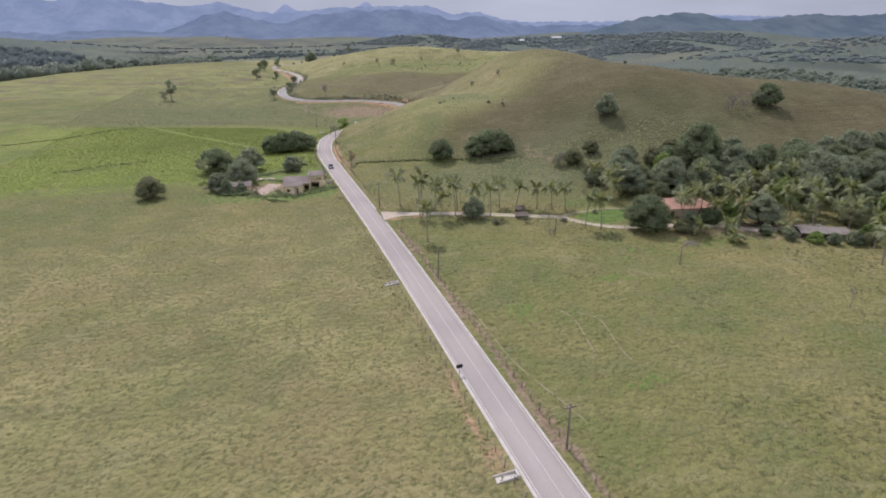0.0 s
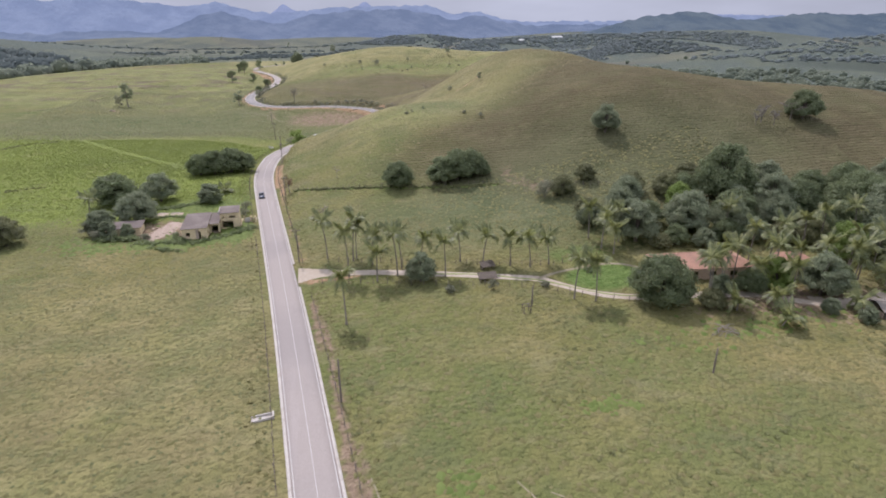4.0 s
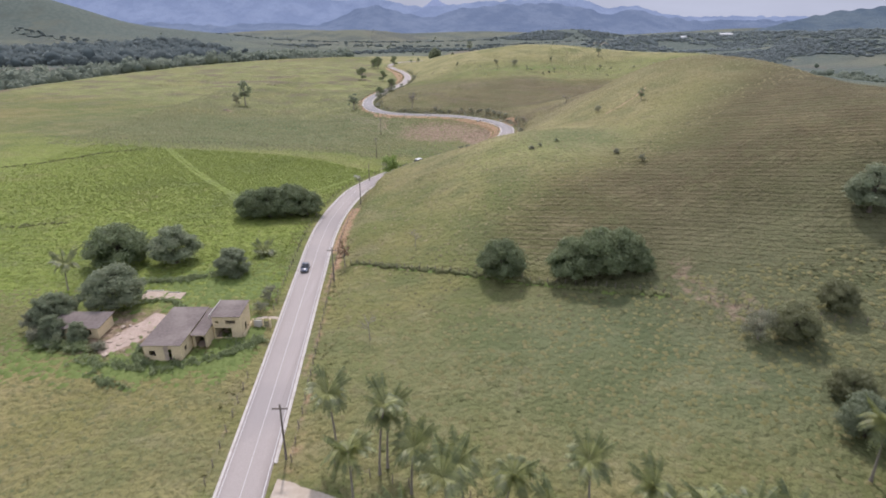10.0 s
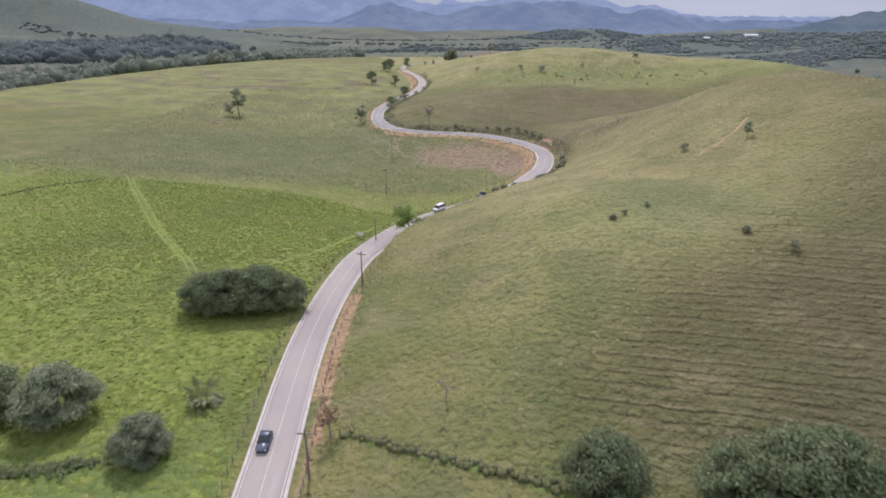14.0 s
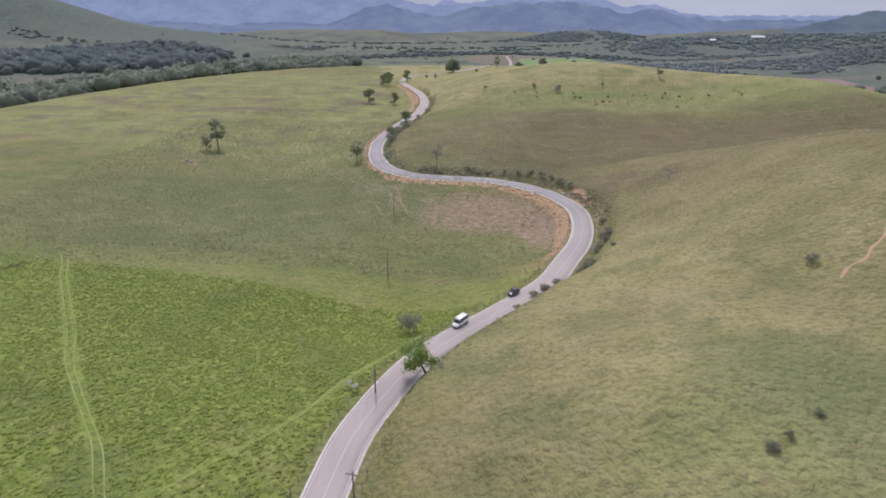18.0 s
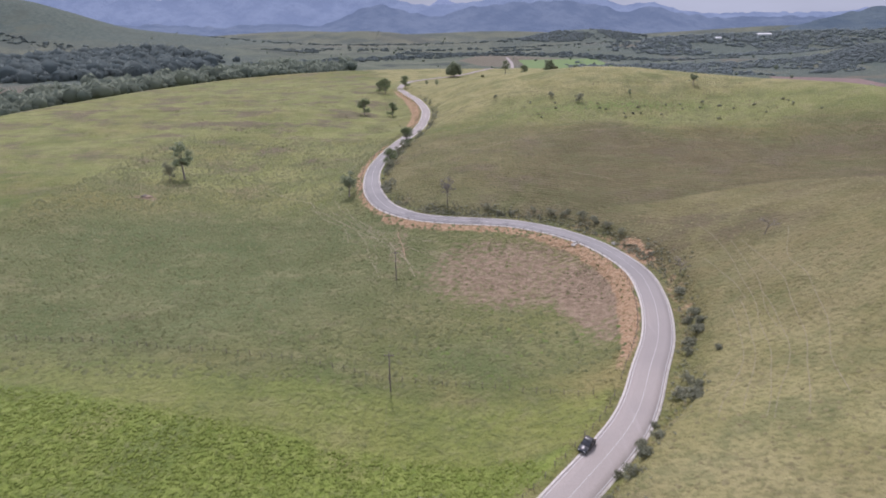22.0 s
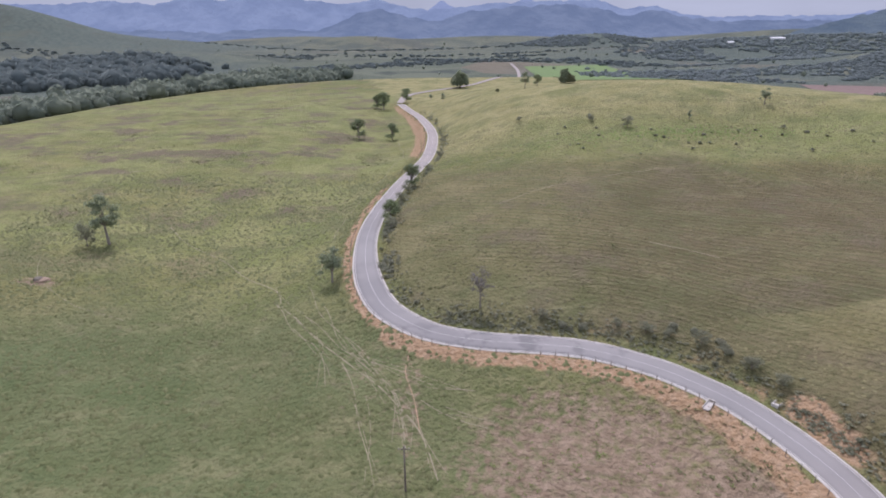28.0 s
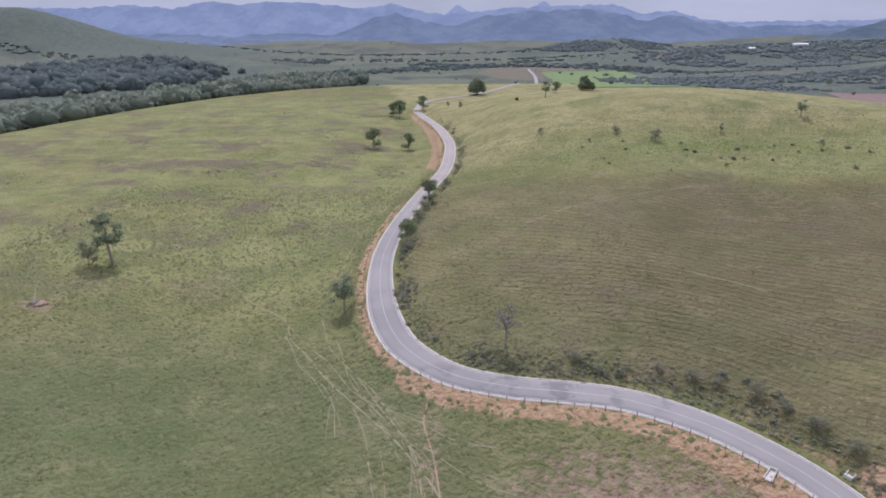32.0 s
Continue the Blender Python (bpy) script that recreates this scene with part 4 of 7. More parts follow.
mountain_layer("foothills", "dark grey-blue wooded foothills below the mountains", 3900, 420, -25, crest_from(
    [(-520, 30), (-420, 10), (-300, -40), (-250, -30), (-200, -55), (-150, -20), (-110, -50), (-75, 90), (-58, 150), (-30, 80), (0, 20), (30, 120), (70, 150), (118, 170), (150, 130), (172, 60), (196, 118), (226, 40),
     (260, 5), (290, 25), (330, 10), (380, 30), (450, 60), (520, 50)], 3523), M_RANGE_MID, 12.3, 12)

# haze put into tone and glow here too, weaker than on the range
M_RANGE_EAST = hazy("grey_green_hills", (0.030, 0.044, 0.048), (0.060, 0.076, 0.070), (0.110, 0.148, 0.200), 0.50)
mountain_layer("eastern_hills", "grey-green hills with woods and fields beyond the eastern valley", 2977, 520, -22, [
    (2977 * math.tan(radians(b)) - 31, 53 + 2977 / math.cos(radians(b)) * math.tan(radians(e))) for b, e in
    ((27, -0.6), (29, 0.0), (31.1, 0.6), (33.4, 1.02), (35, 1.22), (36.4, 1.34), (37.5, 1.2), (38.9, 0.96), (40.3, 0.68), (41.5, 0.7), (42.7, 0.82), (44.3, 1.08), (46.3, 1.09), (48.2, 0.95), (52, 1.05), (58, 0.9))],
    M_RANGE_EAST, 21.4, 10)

# leaf colours paled and blued to paint aerial haze over the distant trees
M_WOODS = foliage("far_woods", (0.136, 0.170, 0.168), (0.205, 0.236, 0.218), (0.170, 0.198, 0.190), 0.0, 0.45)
M_WOODS_HAZY = foliage("hazy_woods", (0.212, 0.250, 0.246), (0.268, 0.304, 0.290), (0.240, 0.276, 0.266), 0.0, 0.5)
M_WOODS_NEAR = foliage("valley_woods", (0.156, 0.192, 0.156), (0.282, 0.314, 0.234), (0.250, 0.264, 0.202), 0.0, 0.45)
rng = np.random.default_rng(5)
FAR_TREES = []
for k in range(3):
    pieces = [lump((0, 0, 0.38), 0.5, 40 + k * 3, 0.8, 1)]
    pieces.append(leaf_cloud(rng, [(0, 0, 0.42), (0.15, -0.1, 0.62)], [0.52, 0.3], 24, 0.26))
    FAR_TREES.append(joined(pieces))


FAR_CROWNS = []
for k in range(3):
    FAR_CROWNS.append(joined([lump((0, 0, 0.22), 0.55, 60 + k, 0.8, 1), lump((0.35, 0.2, 0.15), 0.4, 70 + k, 0.8, 1), leaf_cloud(rng, [(0, 0, 0.24), (0.35, 0.2, 0.16)], [0.56, 0.42], 16, 0.28)]))


def belt(line, width, count):
    """Places strewn along a line."""
    p = spline(line, 20)
    i = rng.integers(0, len(p) - 1, count)
    t = rng.uniform(0, 1, count)[:, None]
    q = p[i] * (1 - t) + p[i + 1] * t + rng.uniform(-width, width, (count, 2)) * 0.8
    return q[:, 0], q[:, 1]


def region(cx, cy, rx, ry, count, gaps=-0.12):
    """Places strewn over an uneven patch, thinning towards its edge and broken by clearings."""
    xs, ys = [], []
    while len(xs) < count:
        a, q = rng.uniform(0, 2 * math.pi), math.sqrt(rng.uniform()) * (1 + 0.25 * noise.noise((len(xs) * 0.01, cx * 0.1, 0)))
        x, y = cx + math.cos(a) * q * rx, cy + math.sin(a) * q * ry
        if noise.noise((x * 0.006, y * 0.006, 2.0)) > gaps:
            xs.append(x), ys.append(y)
    return np.array(xs), np.array(ys)


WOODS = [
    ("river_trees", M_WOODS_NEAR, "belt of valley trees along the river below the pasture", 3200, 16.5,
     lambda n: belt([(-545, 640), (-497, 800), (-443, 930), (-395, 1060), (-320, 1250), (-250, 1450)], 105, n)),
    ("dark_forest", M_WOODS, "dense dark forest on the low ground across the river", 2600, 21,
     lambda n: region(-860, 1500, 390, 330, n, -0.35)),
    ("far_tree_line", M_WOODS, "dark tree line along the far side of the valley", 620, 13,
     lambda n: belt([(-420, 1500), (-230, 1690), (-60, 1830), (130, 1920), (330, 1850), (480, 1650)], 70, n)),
    ("valley_scrub", M_WOODS_HAZY, "scattered woods and scrub in the eastern valley", 1000, 11,
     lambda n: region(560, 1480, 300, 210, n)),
    ("eastern_woods", M_WOODS_HAZY, "wooded slopes of the eastern hills, tinted blue-green for haze", 3000, 15,
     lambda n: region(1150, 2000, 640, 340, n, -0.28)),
    ("hilltop_woods", M_WOODS_HAZY, "woods on the low hill beyond the valley, tinted blue-green for haze", 900, 12,
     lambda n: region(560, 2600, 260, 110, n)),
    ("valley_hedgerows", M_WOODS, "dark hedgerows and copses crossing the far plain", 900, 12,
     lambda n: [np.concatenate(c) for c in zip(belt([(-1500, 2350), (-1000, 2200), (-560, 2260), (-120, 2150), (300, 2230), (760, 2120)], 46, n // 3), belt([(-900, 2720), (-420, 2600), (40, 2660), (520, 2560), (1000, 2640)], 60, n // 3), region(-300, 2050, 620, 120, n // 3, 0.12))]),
    ("hill_copses", M_WOODS_HAZY, "wooded knoll above the eastern valley", 1100, 13,
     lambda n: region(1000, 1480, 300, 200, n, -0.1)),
    ("hedged_slope", M_WOODS_HAZY, "tree rows and copses on the hedged eastern slope", 700, 12,
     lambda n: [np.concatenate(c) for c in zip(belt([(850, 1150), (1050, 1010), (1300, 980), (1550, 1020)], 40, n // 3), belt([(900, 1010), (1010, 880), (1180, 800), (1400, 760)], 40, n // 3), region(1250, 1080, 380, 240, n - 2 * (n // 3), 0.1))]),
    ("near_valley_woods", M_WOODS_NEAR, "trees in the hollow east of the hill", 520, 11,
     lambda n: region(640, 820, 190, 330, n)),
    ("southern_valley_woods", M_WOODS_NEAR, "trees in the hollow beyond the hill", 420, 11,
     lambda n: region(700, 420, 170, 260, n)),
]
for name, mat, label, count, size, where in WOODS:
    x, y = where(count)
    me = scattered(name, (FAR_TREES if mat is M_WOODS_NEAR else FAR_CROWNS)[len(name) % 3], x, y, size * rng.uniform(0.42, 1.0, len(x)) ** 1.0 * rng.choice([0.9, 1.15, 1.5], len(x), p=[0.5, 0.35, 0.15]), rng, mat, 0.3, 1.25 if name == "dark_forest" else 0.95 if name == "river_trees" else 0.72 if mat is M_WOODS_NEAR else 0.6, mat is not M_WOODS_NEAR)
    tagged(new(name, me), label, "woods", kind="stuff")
# single trees and bushes dotted over the far fields
x, y = rng.uniform(-1100, 900, 170), rng.uniform(1150, 3000, 170)
tagged(new("field_trees", scattered("field_trees", FAR_TREES[1], x, y, rng.uniform(3, 9, 170), rng, M_WOODS_NEAR, 0.3)), "scattered trees over the far fields", "woods", kind="stuff")


# single fields of the valley, laid on the ground
def field(name, corners, material, label):
    a, b, c, d = [np.array(p, float) for p in corners]
    n = 24
    s, t = np.meshgrid(np.linspace(0, 1, n), np.linspace(0, 1, n))
    s, t = s.ravel()[:, None], t.ravel()[:, None]
    p = (a * (1 - s) + b * s) * (1 - t) + (d * (1 - s) + c * s) * t
    z = heights(p[:, 0], p[:, 1]) + 0.6
    faces = [(i + j * n, i + 1 + j * n, i + 1 + (j + 1) * n, i + (j + 1) * n) for j in range(n - 1) for i in range(n - 1)]
    tagged(new(name, mesh_of(name, np.column_stack([p, z]), faces, material)), label, "field", kind="structure")


M_CROP = plain("young_crop", (0.120, 0.185, 0.070), (0.165, 0.225, 0.090), 0.03, 0.95, 0.1, stain=(0.135, 0.180, 0.090))
M_PLOUGHED = plain("ploughed_earth", (0.175, 0.125, 0.110), (0.220, 0.165, 0.140), 0.03, 0.95, 0.1)
field("green_field", [(150, 1115), (330, 1125), (365, 1725), (180, 1695)], M_CROP, "smooth bright green field beside the far road")
field("ploughed_field", [(455, 1010), (590, 960), (640, 1190), (530, 1245)], M_PLOUGHED, "bare reddish ploughed field in the eastern valley")


# the road again, beyond the crest
far_line = spline([(-46, 900), (-40, 960), (-10, 1010), (25, 1060), (70, 1170), (118, 1330), (150, 1560), (165, 1800)], 8)
far_z = heights(far_line[:, 0], far_line[:, 1])
v, f = ribbon(far_line, [(-3.6, 0), (3.6, 0)], 0.5)
v = [(a, b, c + far_z[i // 2]) for i, (a, b, c) in enumerate(v)]
tagged(new("far_road", mesh_of("far_road", v, f, M_ROAD)), "pale road running on across the far valley", "road", kind="structure")
M_WHITE = plain("white_render", (0.70, 0.70, 0.68), (0.82, 0.82, 0.80), 0.5, 0.8)
for x, y, w, d, h in ((-1130, 1980, 46, 18, 7), (-1085, 1990, 20, 14, 6), (820, 2080, 16, 12, 9), (985, 2140, 42, 16, 8)):
    b = thing("farm_building", Matrix.Translation((x, y, height_at(x, y) - 0.5)), "long white farm building far across the valley", "building")
    part("wall", boxes("wall", M_WHITE, (-w / 2, -d / 2, 0, w / 2, d / 2, h * 0.7)), b)
    part("roof", mesh_of("roof", [(-w / 2 - 1, -d / 2 - 1, h * 0.7), (w / 2 + 1, -d / 2 - 1, h * 0.7), (w / 2 + 1, d / 2 + 1, h * 0.7), (-w / 2 - 1, d / 2 + 1, h * 0.7), (-w / 2 - 1, 0, h), (w / 2 + 1, 0, h)],
                         [(0, 1, 5, 4), (2, 3, 4, 5), (0, 4, 3), (1, 2, 5), (3, 2, 1, 0)], M_WHITE, True), b, "pale sheet roof")

# ---- tracks ----
def track(name, line, width, material, label, category, lift=0.03, wobble=0.25, step=1.2, kind="structure", flare=0.0):
    """A strip of worn earth lying on the ground, of uneven width."""
    p = spline(line, step)
    n = len(p)
    verts, faces = [], []
    for i in range(n):
        d = p[min(i + 1, n - 1)] - p[max(i - 1, 0)]
        d = d / np.hypot(*d)
        for s in (-1, -0.5, 0.5, 1):
            o = s * (width + flare * max(0.0, 1 - i / (n * 0.75)) ** 2) / 2 * (1 + wobble * noise.noise((i * 0.35, s * 3.0, width))) + wobble * 2.0 * noise.noise((i * 0.06, 0, width * 5))
            x, y = p[i][0] + d[1] * o, p[i][1] - d[0] * o
            verts.append((x, y, height_at(x, y) + lift * (1 if abs(s) < 1 else -2)))
    for i in range(n - 1):
        for j in range(3):
            a = i * 4 + j
            faces.append((a, a + 1, a + 5, a + 4))
    return tagged(new(name, mesh_of(name, verts, faces, material)), label, category, kind=kind)


FARM = [(-5.0, 166.3), (1.7, 165.4), (12.6, 162.2), (23.1, 158.2), (33.3, 154.6), (42.9, 150.5), (47.6, 146.4), (51.8, 142.2), (56.1, 138.8), (60.5, 136.4), (68, 134.4), (76.5, 132.7), (86, 129.4), (97, 121)]
track("farm_track", FARM, 3.8, M_DIRT, "pale dirt track leading to the farm", "track", 0.05)
track("track_middle", FARM[3:11], 0.75, M_TRAMPLED, "grassy strip between the wheel marks", "track", 0.10, 0.6, 0.8)
track("track_mouth", [(-6.6, 166.4), (-4.0, 166.3), (-1.0, 166.0), (4.0, 164.6), (9.0, 163.2)], 4.0, M_DIRT, "wide pale gravel mouth of the farm track", "track", 0.07, 0.08, 0.6, flare=9.0)
track("farm_track", [(44.5, 149.6), (50, 152.0), (55, 153.0), (60.5, 153.4), (65, 152.6), (69, 149.5), (71, 144)], 1.5, M_PATH, "pale dirt track looping round the lawn", "track", 0.06)
track("yard", [(93, 125.5), (99, 123), (106, 122.5), (114, 122.5)], 6, M_DIRT, "bare earth farmyard", "track", 0.07, 0.15)
CATTLE_PATHS_FAN = [
    [(-117, 576), (-103.6, 559.4), (-86.3, 544.6), (-77.2, 534.2), (-59.9, 516.7), (-54, 503.5), (-44.6, 490.5), (-37.1, 479.1), (-31.2, 471.9), (-24.8, 465.2), (-20.1, 458.4), (-15.4, 451), (-11, 440)],
    [(-57.7, 508.6), (-46.9, 489.6), (-41, 481), (-38, 474), (-36.4, 466)], [(-49.2, 515), (-41.7, 496.6), (-32.4, 480), (-23.8, 465.6), (-19, 457.1), (-17, 446)],
    [(-45.6, 495.2), (-32.1, 478.2), (-21.9, 469.3), (-13, 462.1), (-4.9, 460.1)], [(-143, 539.8), (-136.7, 529), (-126, 517), (-116.6, 508.9), (-109.2, 505.3), (-96, 500)],
    [(-180, 589), (-172.4, 604.7), (-166.3, 630.8), (-158.9, 656.8)], [(-36.9, 735), (-31.8, 690), (-35, 655), (-39.2, 629.6), (-42, 608.8), (-46.7, 575.4), (-49.4, 545), (-47, 520)],
    [(-42, 500), (-35, 484), (-27.5, 471), (-21, 461), (-18.4, 449)], [(-33, 474), (-28, 461), (-25, 449), (-23, 438)], [(-20, 463), (-11, 456), (-2, 452)],
]
M_GULLY = plain("red_gully", (0.30, 0.195, 0.115), (0.40, 0.285, 0.185), 0.7, 0.95, stain=(0.24, 0.20, 0.11))
track("gully", [(92, 333.2), (88.3, 330), (85.5, 327.2), (82.5, 325), (79.8, 321.6), (77.3, 320.2), (74.2, 317.5)], 0.8, M_GULLY, "eroded streak of reddish earth down the hillside", "gully", 0.03, 0.9, 0.8)
CATTLE_PATHS_FIELD = [
    [(-116, 388), (-112.2, 382.3), (-96.4, 357.5), (-79.5, 332.2), (-65.1, 312.5), (-55.8, 300.2), (-49.3, 290.5)], [(-113.4, 387), (-109.6, 381), (-93.6, 356.2), (-76.8, 331), (-62.6, 311.2), (-53.2, 298.9), (-46.8, 289.2)],
    [(-2.1, 340.6), (-8.1, 331), (-13, 325.8), (-18, 319.3), (-24.3, 308.8), (-31, 301.5), (-36.4, 296.1), (-40.8, 290.4)], [(-6.5, 332.5), (-11.2, 327.4), (-16.2, 321), (-22.5, 310.5), (-29.2, 303.2)],
]
for line in CATTLE_PATHS_FIELD:
    track("cow_path", line, 0.36, M_TRAMPLED, "trampled line through the tall green grass", "path", 0.05, 0.7)
for k, line in enumerate(CATTLE_PATHS_FAN):
    track("cow_path", line, 0.40 if k == 0 else 0.26, M_PATH, "pale path trodden by cattle across the sloping field", "path", 0.035, 0.9)
    if k not in (4, 5, 6):
        for dx, dy in ((1.6, -0.6), (-1.4, 1.1)):
            track("cow_path", [(x + dx * math.sin(1.3 * i + k), y + dy * math.cos(1.7 * i + k) + 0.4) for i, (x, y) in enumerate(line[len(line) // 3:])], 0.17, M_PATH, "faint trodden line beside the cattle path", "path", 0.035, 0.9)
CATTLE_PATHS_MIDDLE = [
    [(76, 449.1), (73.8, 428.7), (69.6, 408), (63.1, 388.3), (57.1, 373.1), (51.2, 361.5), (46.5, 354.2)], [(78.5, 428), (74.9, 405.9), (69.8, 388.9), (64.1, 375.3), (57.8, 362.9), (51.3, 352.3)],
    [(64.1, 397.7), (58.9, 383.7), (53.9, 372.4), (44.9, 357)], [(61.3, 395.7), (53.9, 376.2), (46, 364.8), (40.7, 356.3)], [(68.3, 397.4), (63.6, 382.6), (59, 371.1), (52.6, 360.8), (47.2, 353.1)],
    [(88, 424), (79.4, 408.9), (75.7, 394.4), (70.5, 380.2), (63, 366), (58, 354)], [(76.9, 430.4), (71.7, 408.4), (65.6, 389.9), (62.7, 381.1)], [(68.3, 426.5), (67.1, 408.8), (64.6, 397)],
    [(-170, 640), (-140, 655), (-105, 668)],
]
CATTLE_PATHS_FAR = [
    [(0.6, 99.9), (1.4, 90.7), (2.5, 82.5), (3.6, 74.2), (5.5, 60)], [(17.8, 94.7), (18.9, 89.5), (18.2, 82.7), (17.5, 75.6)],
    [(21, 92), (23.5, 88.3), (22.8, 79.2), (22.8, 72.8)], [(10, 560), (30, 578), (55, 588), (80, 596)], [(52, 524), (60, 518), (68, 512)],
]
for k, line in enumerate(CATTLE_PATHS_MIDDLE + CATTLE_PATHS_FAR):
    track("cow_path", line, 0.16 if k < 8 else 0.30 if line[0][1] < 110 else 0.42, M_PATH, "narrow path worn by cattle through the grass", "path", 0.03, 0.6 if k < 8 else 0.9)

track("cow_path", [(-18.6, 484.5), (-17.8, 476), (-18, 468.3), (-16.1, 459.6), (-15.2, 451)], 0.34, M_GULLY, "worn gully of bare earth below the road bank", "path", 0.03, 0.7)
track("house_path", [(-21.6, 203.0), (-21.5, 207), (-21.2, 211.5), (-19.0, 212.6), (-16.6, 212.2)], 1.4, M_DIRT, "narrow sandy path along the side of the ruin", "path", 0.06, 0.2)
M_SAND = plain("pinkish_sand", (0.30, 0.225, 0.175), (0.46, 0.375, 0.305), 0.6, 0.95, stain=(0.24, 0.19, 0.14))
track("sand_yard", [(-45.0, 200.5), (-43, 203), (-40.5, 208), (-38.6, 213)], 7.6, M_SAND, "heap of pale sand and rubble beside the ruin", "yard", 0.10, 0.35)

# ---- the ruined house ----
M_CREAM = plain("cream_plaster", (0.58, 0.47, 0.28), (0.74, 0.62, 0.40), 0.8, 0.9, stain=(0.42, 0.35, 0.24))
M_ROOF = plain("old_fibre_cement", (0.118, 0.098, 0.088), (0.178, 0.150, 0.132), 0.35, 0.95, stain=(0.265, 0.232, 0.200))
M_DARK = plain("dark_opening", (0.018, 0.016, 0.014), (0.030, 0.026, 0.022), 1.0, 0.9)
M_RUBBLE = plain("rubble", (0.30, 0.23, 0.17), (0.50, 0.42, 0.33), 0.8, 0.95)
M_TILE = plain("clay_tiles", (0.36, 0.200, 0.140), (0.50, 0.300, 0.215), 1.2, 0.9, stain=(0.27, 0.18, 0.14))


def wall_with_holes(name, length, height, thick, holes, material):
    """An upright wall along x, with rectangular holes (x0, z0, x1, z1) through it."""
    xs = sorted({0.0, length, *[h[0] for h in holes], *[h[2] for h in holes]})
    zs = sorted({0.0, height, *[h[1] for h in holes], *[h[3] for h in holes]})
    specs = []
    for x0, x1 in zip(xs, xs[1:]):
        for z0, z1 in zip(zs, zs[1:]):
            mx, mz = (x0 + x1) / 2, (z0 + z1) / 2
            if not any(h[0] < mx < h[2] and h[1] < mz < h[3] for h in holes):
                specs.append((x0, -thick / 2, z0, x1, thick / 2, z1))
    return boxes(name, material, *specs)


def block(parent, x0, y0, x1, y1, height, front=(), back=(), left=(), right=()):
    """Four walls of a room, as parts: the front looks to -y."""
    t = 0.2
    turn = Matrix.Rotation(math.pi / 2, 4, "Z")
    part("wall", wall_with_holes("wall", x1 - x0, height, t, front, M_CREAM), parent, at=Matrix.Translation((x0, y0, 0)))
    part("wall", wall_with_holes("wall", x1 - x0, height, t, back, M_CREAM), parent, at=Matrix.Translation((x0, y1, 0)))
    part("wall", wall_with_holes("wall", y1 - y0 - t, height, t, left, M_CREAM), parent, at=Matrix.Translation((x0 + t / 2, y0 + t / 2, 0)) @ turn)
    part("wall", wall_with_holes("wall", y1 - y0 - t, height, t, right, M_CREAM), parent, at=Matrix.Translation((x1 - t / 2, y0 + t / 2, 0)) @ turn)


def slab_roof(parent, corners, thick, label):
    """A thin roof through four corners (x, y, z), with sheet ridges along its slope."""
    a, b, c, d = [Vector(p) for p in corners]
    n = max(3, int((b - a).length / 0.9))
    for i in range(n):
        p, q = a.lerp(b, i / n), a.lerp(b, (i + 1) / n - 0.001)
        r, s = d.lerp(c, (i + 1) / n - 0.001), d.lerp(c, i / n)
        up = Vector((0, 0, thick + 0.006 * (i % 2)))
        low = Vector((0, 0, 0.006 * (i % 2)))
        part("roof_sheet", mesh_of("roof_sheet", [p + low, q + low, r + low, s + low, p + up, q + up, r + up, s + up], [(3, 2, 1, 0), (4, 5, 6, 7), (0, 1, 5, 4), (1, 2, 6, 5), (2, 3, 7, 6), (3, 0, 4, 7)], M_ROOF, True), parent, label)


house = thing("ruined_house", Matrix.Translation((-30, 203, height_at(-30, 203) - 0.05)), "abandoned cream-walled house with dark stained sheet roofs", "house")
block(house, -5.3, -5.6, 0.9, 7.0, 3.0, front=((3.6, 0.0, 4.6, 2.2), (0.9, 1.0, 1.9, 2.0)), left=((3, 1.0, 4.2, 2.0),), right=((1.2, 0.9, 2.2, 1.9),))
slab_roof(house, [(-5.6, -6.0, 3.05), (1.1, -6.0, 3.05), (1.1, 7.4, 3.35), (-5.6, 7.4, 3.35)], 0.07, "dark patched fibre-cement roof sheet")
block(house, 1.0, -1.2, 3.6, 6.8, 2.75, front=((0.5, 0.0, 2.2, 2.1),))
slab_roof(house, [(1.12, -2.2, 2.8), (3.7, -2.2, 2.8), (3.7, 7.2, 3.2), (1.12, 7.2, 3.2)], 0.07, "dark patched fibre-cement roof sheet")
block(house, 3.7, 1.6, 8.6, 6.8, 4.5, front=((0.5, 3.1, 1.1, 3.6), (2.3, 3.0, 4.0, 3.7), (0.3, 0.3, 3.2, 2.2)), right=((2.0, 0, 3.0, 2.1),))
slab_roof(house, [(3.5, 1.1, 4.55), (8.8, 1.1, 4.55), (8.8, 7.1, 4.9), (3.5, 7.1, 4.9)], 0.07, "dark fibre-cement roof sheet of the taller block")
part("window_bar", boxes("window_bar", M_WOOD, (6.8, 1.58, 3.0, 6.86, 1.66, 3.7), (6.0, 1.58, 3.32, 7.7, 1.66, 3.38)), house, "weathered window bars")
part("roof_gap", boxes("roof_gap", M_CONCRETE, (3.38, 1.0, 4.3, 3.48, 7.2, 5.0)), house, "pale broken edge between the roofs")
part("stain", boxes("stain", M_RUBBLE, (-1.9, -5.78, 0.2, -1.2, -5.71, 2.8)), house, "dark climbing growth on the wall")
part("floor", boxes("floor", M_RUBBLE, (-5.2, -5.5, 0.0, 0.8, 6.9, 0.08), (1.1, -1.1, 0.0, 3.5, 6.7, 0.08), (3.8, 1.7, 0.0, 8.5, 6.7, 0.08)), house)
part("side_wall", boxes("side_wall", M_CREAM, (8.8, 1.6, 0, 9.0, 7.4, 0.9)), house, "low cream wall beside the yard")

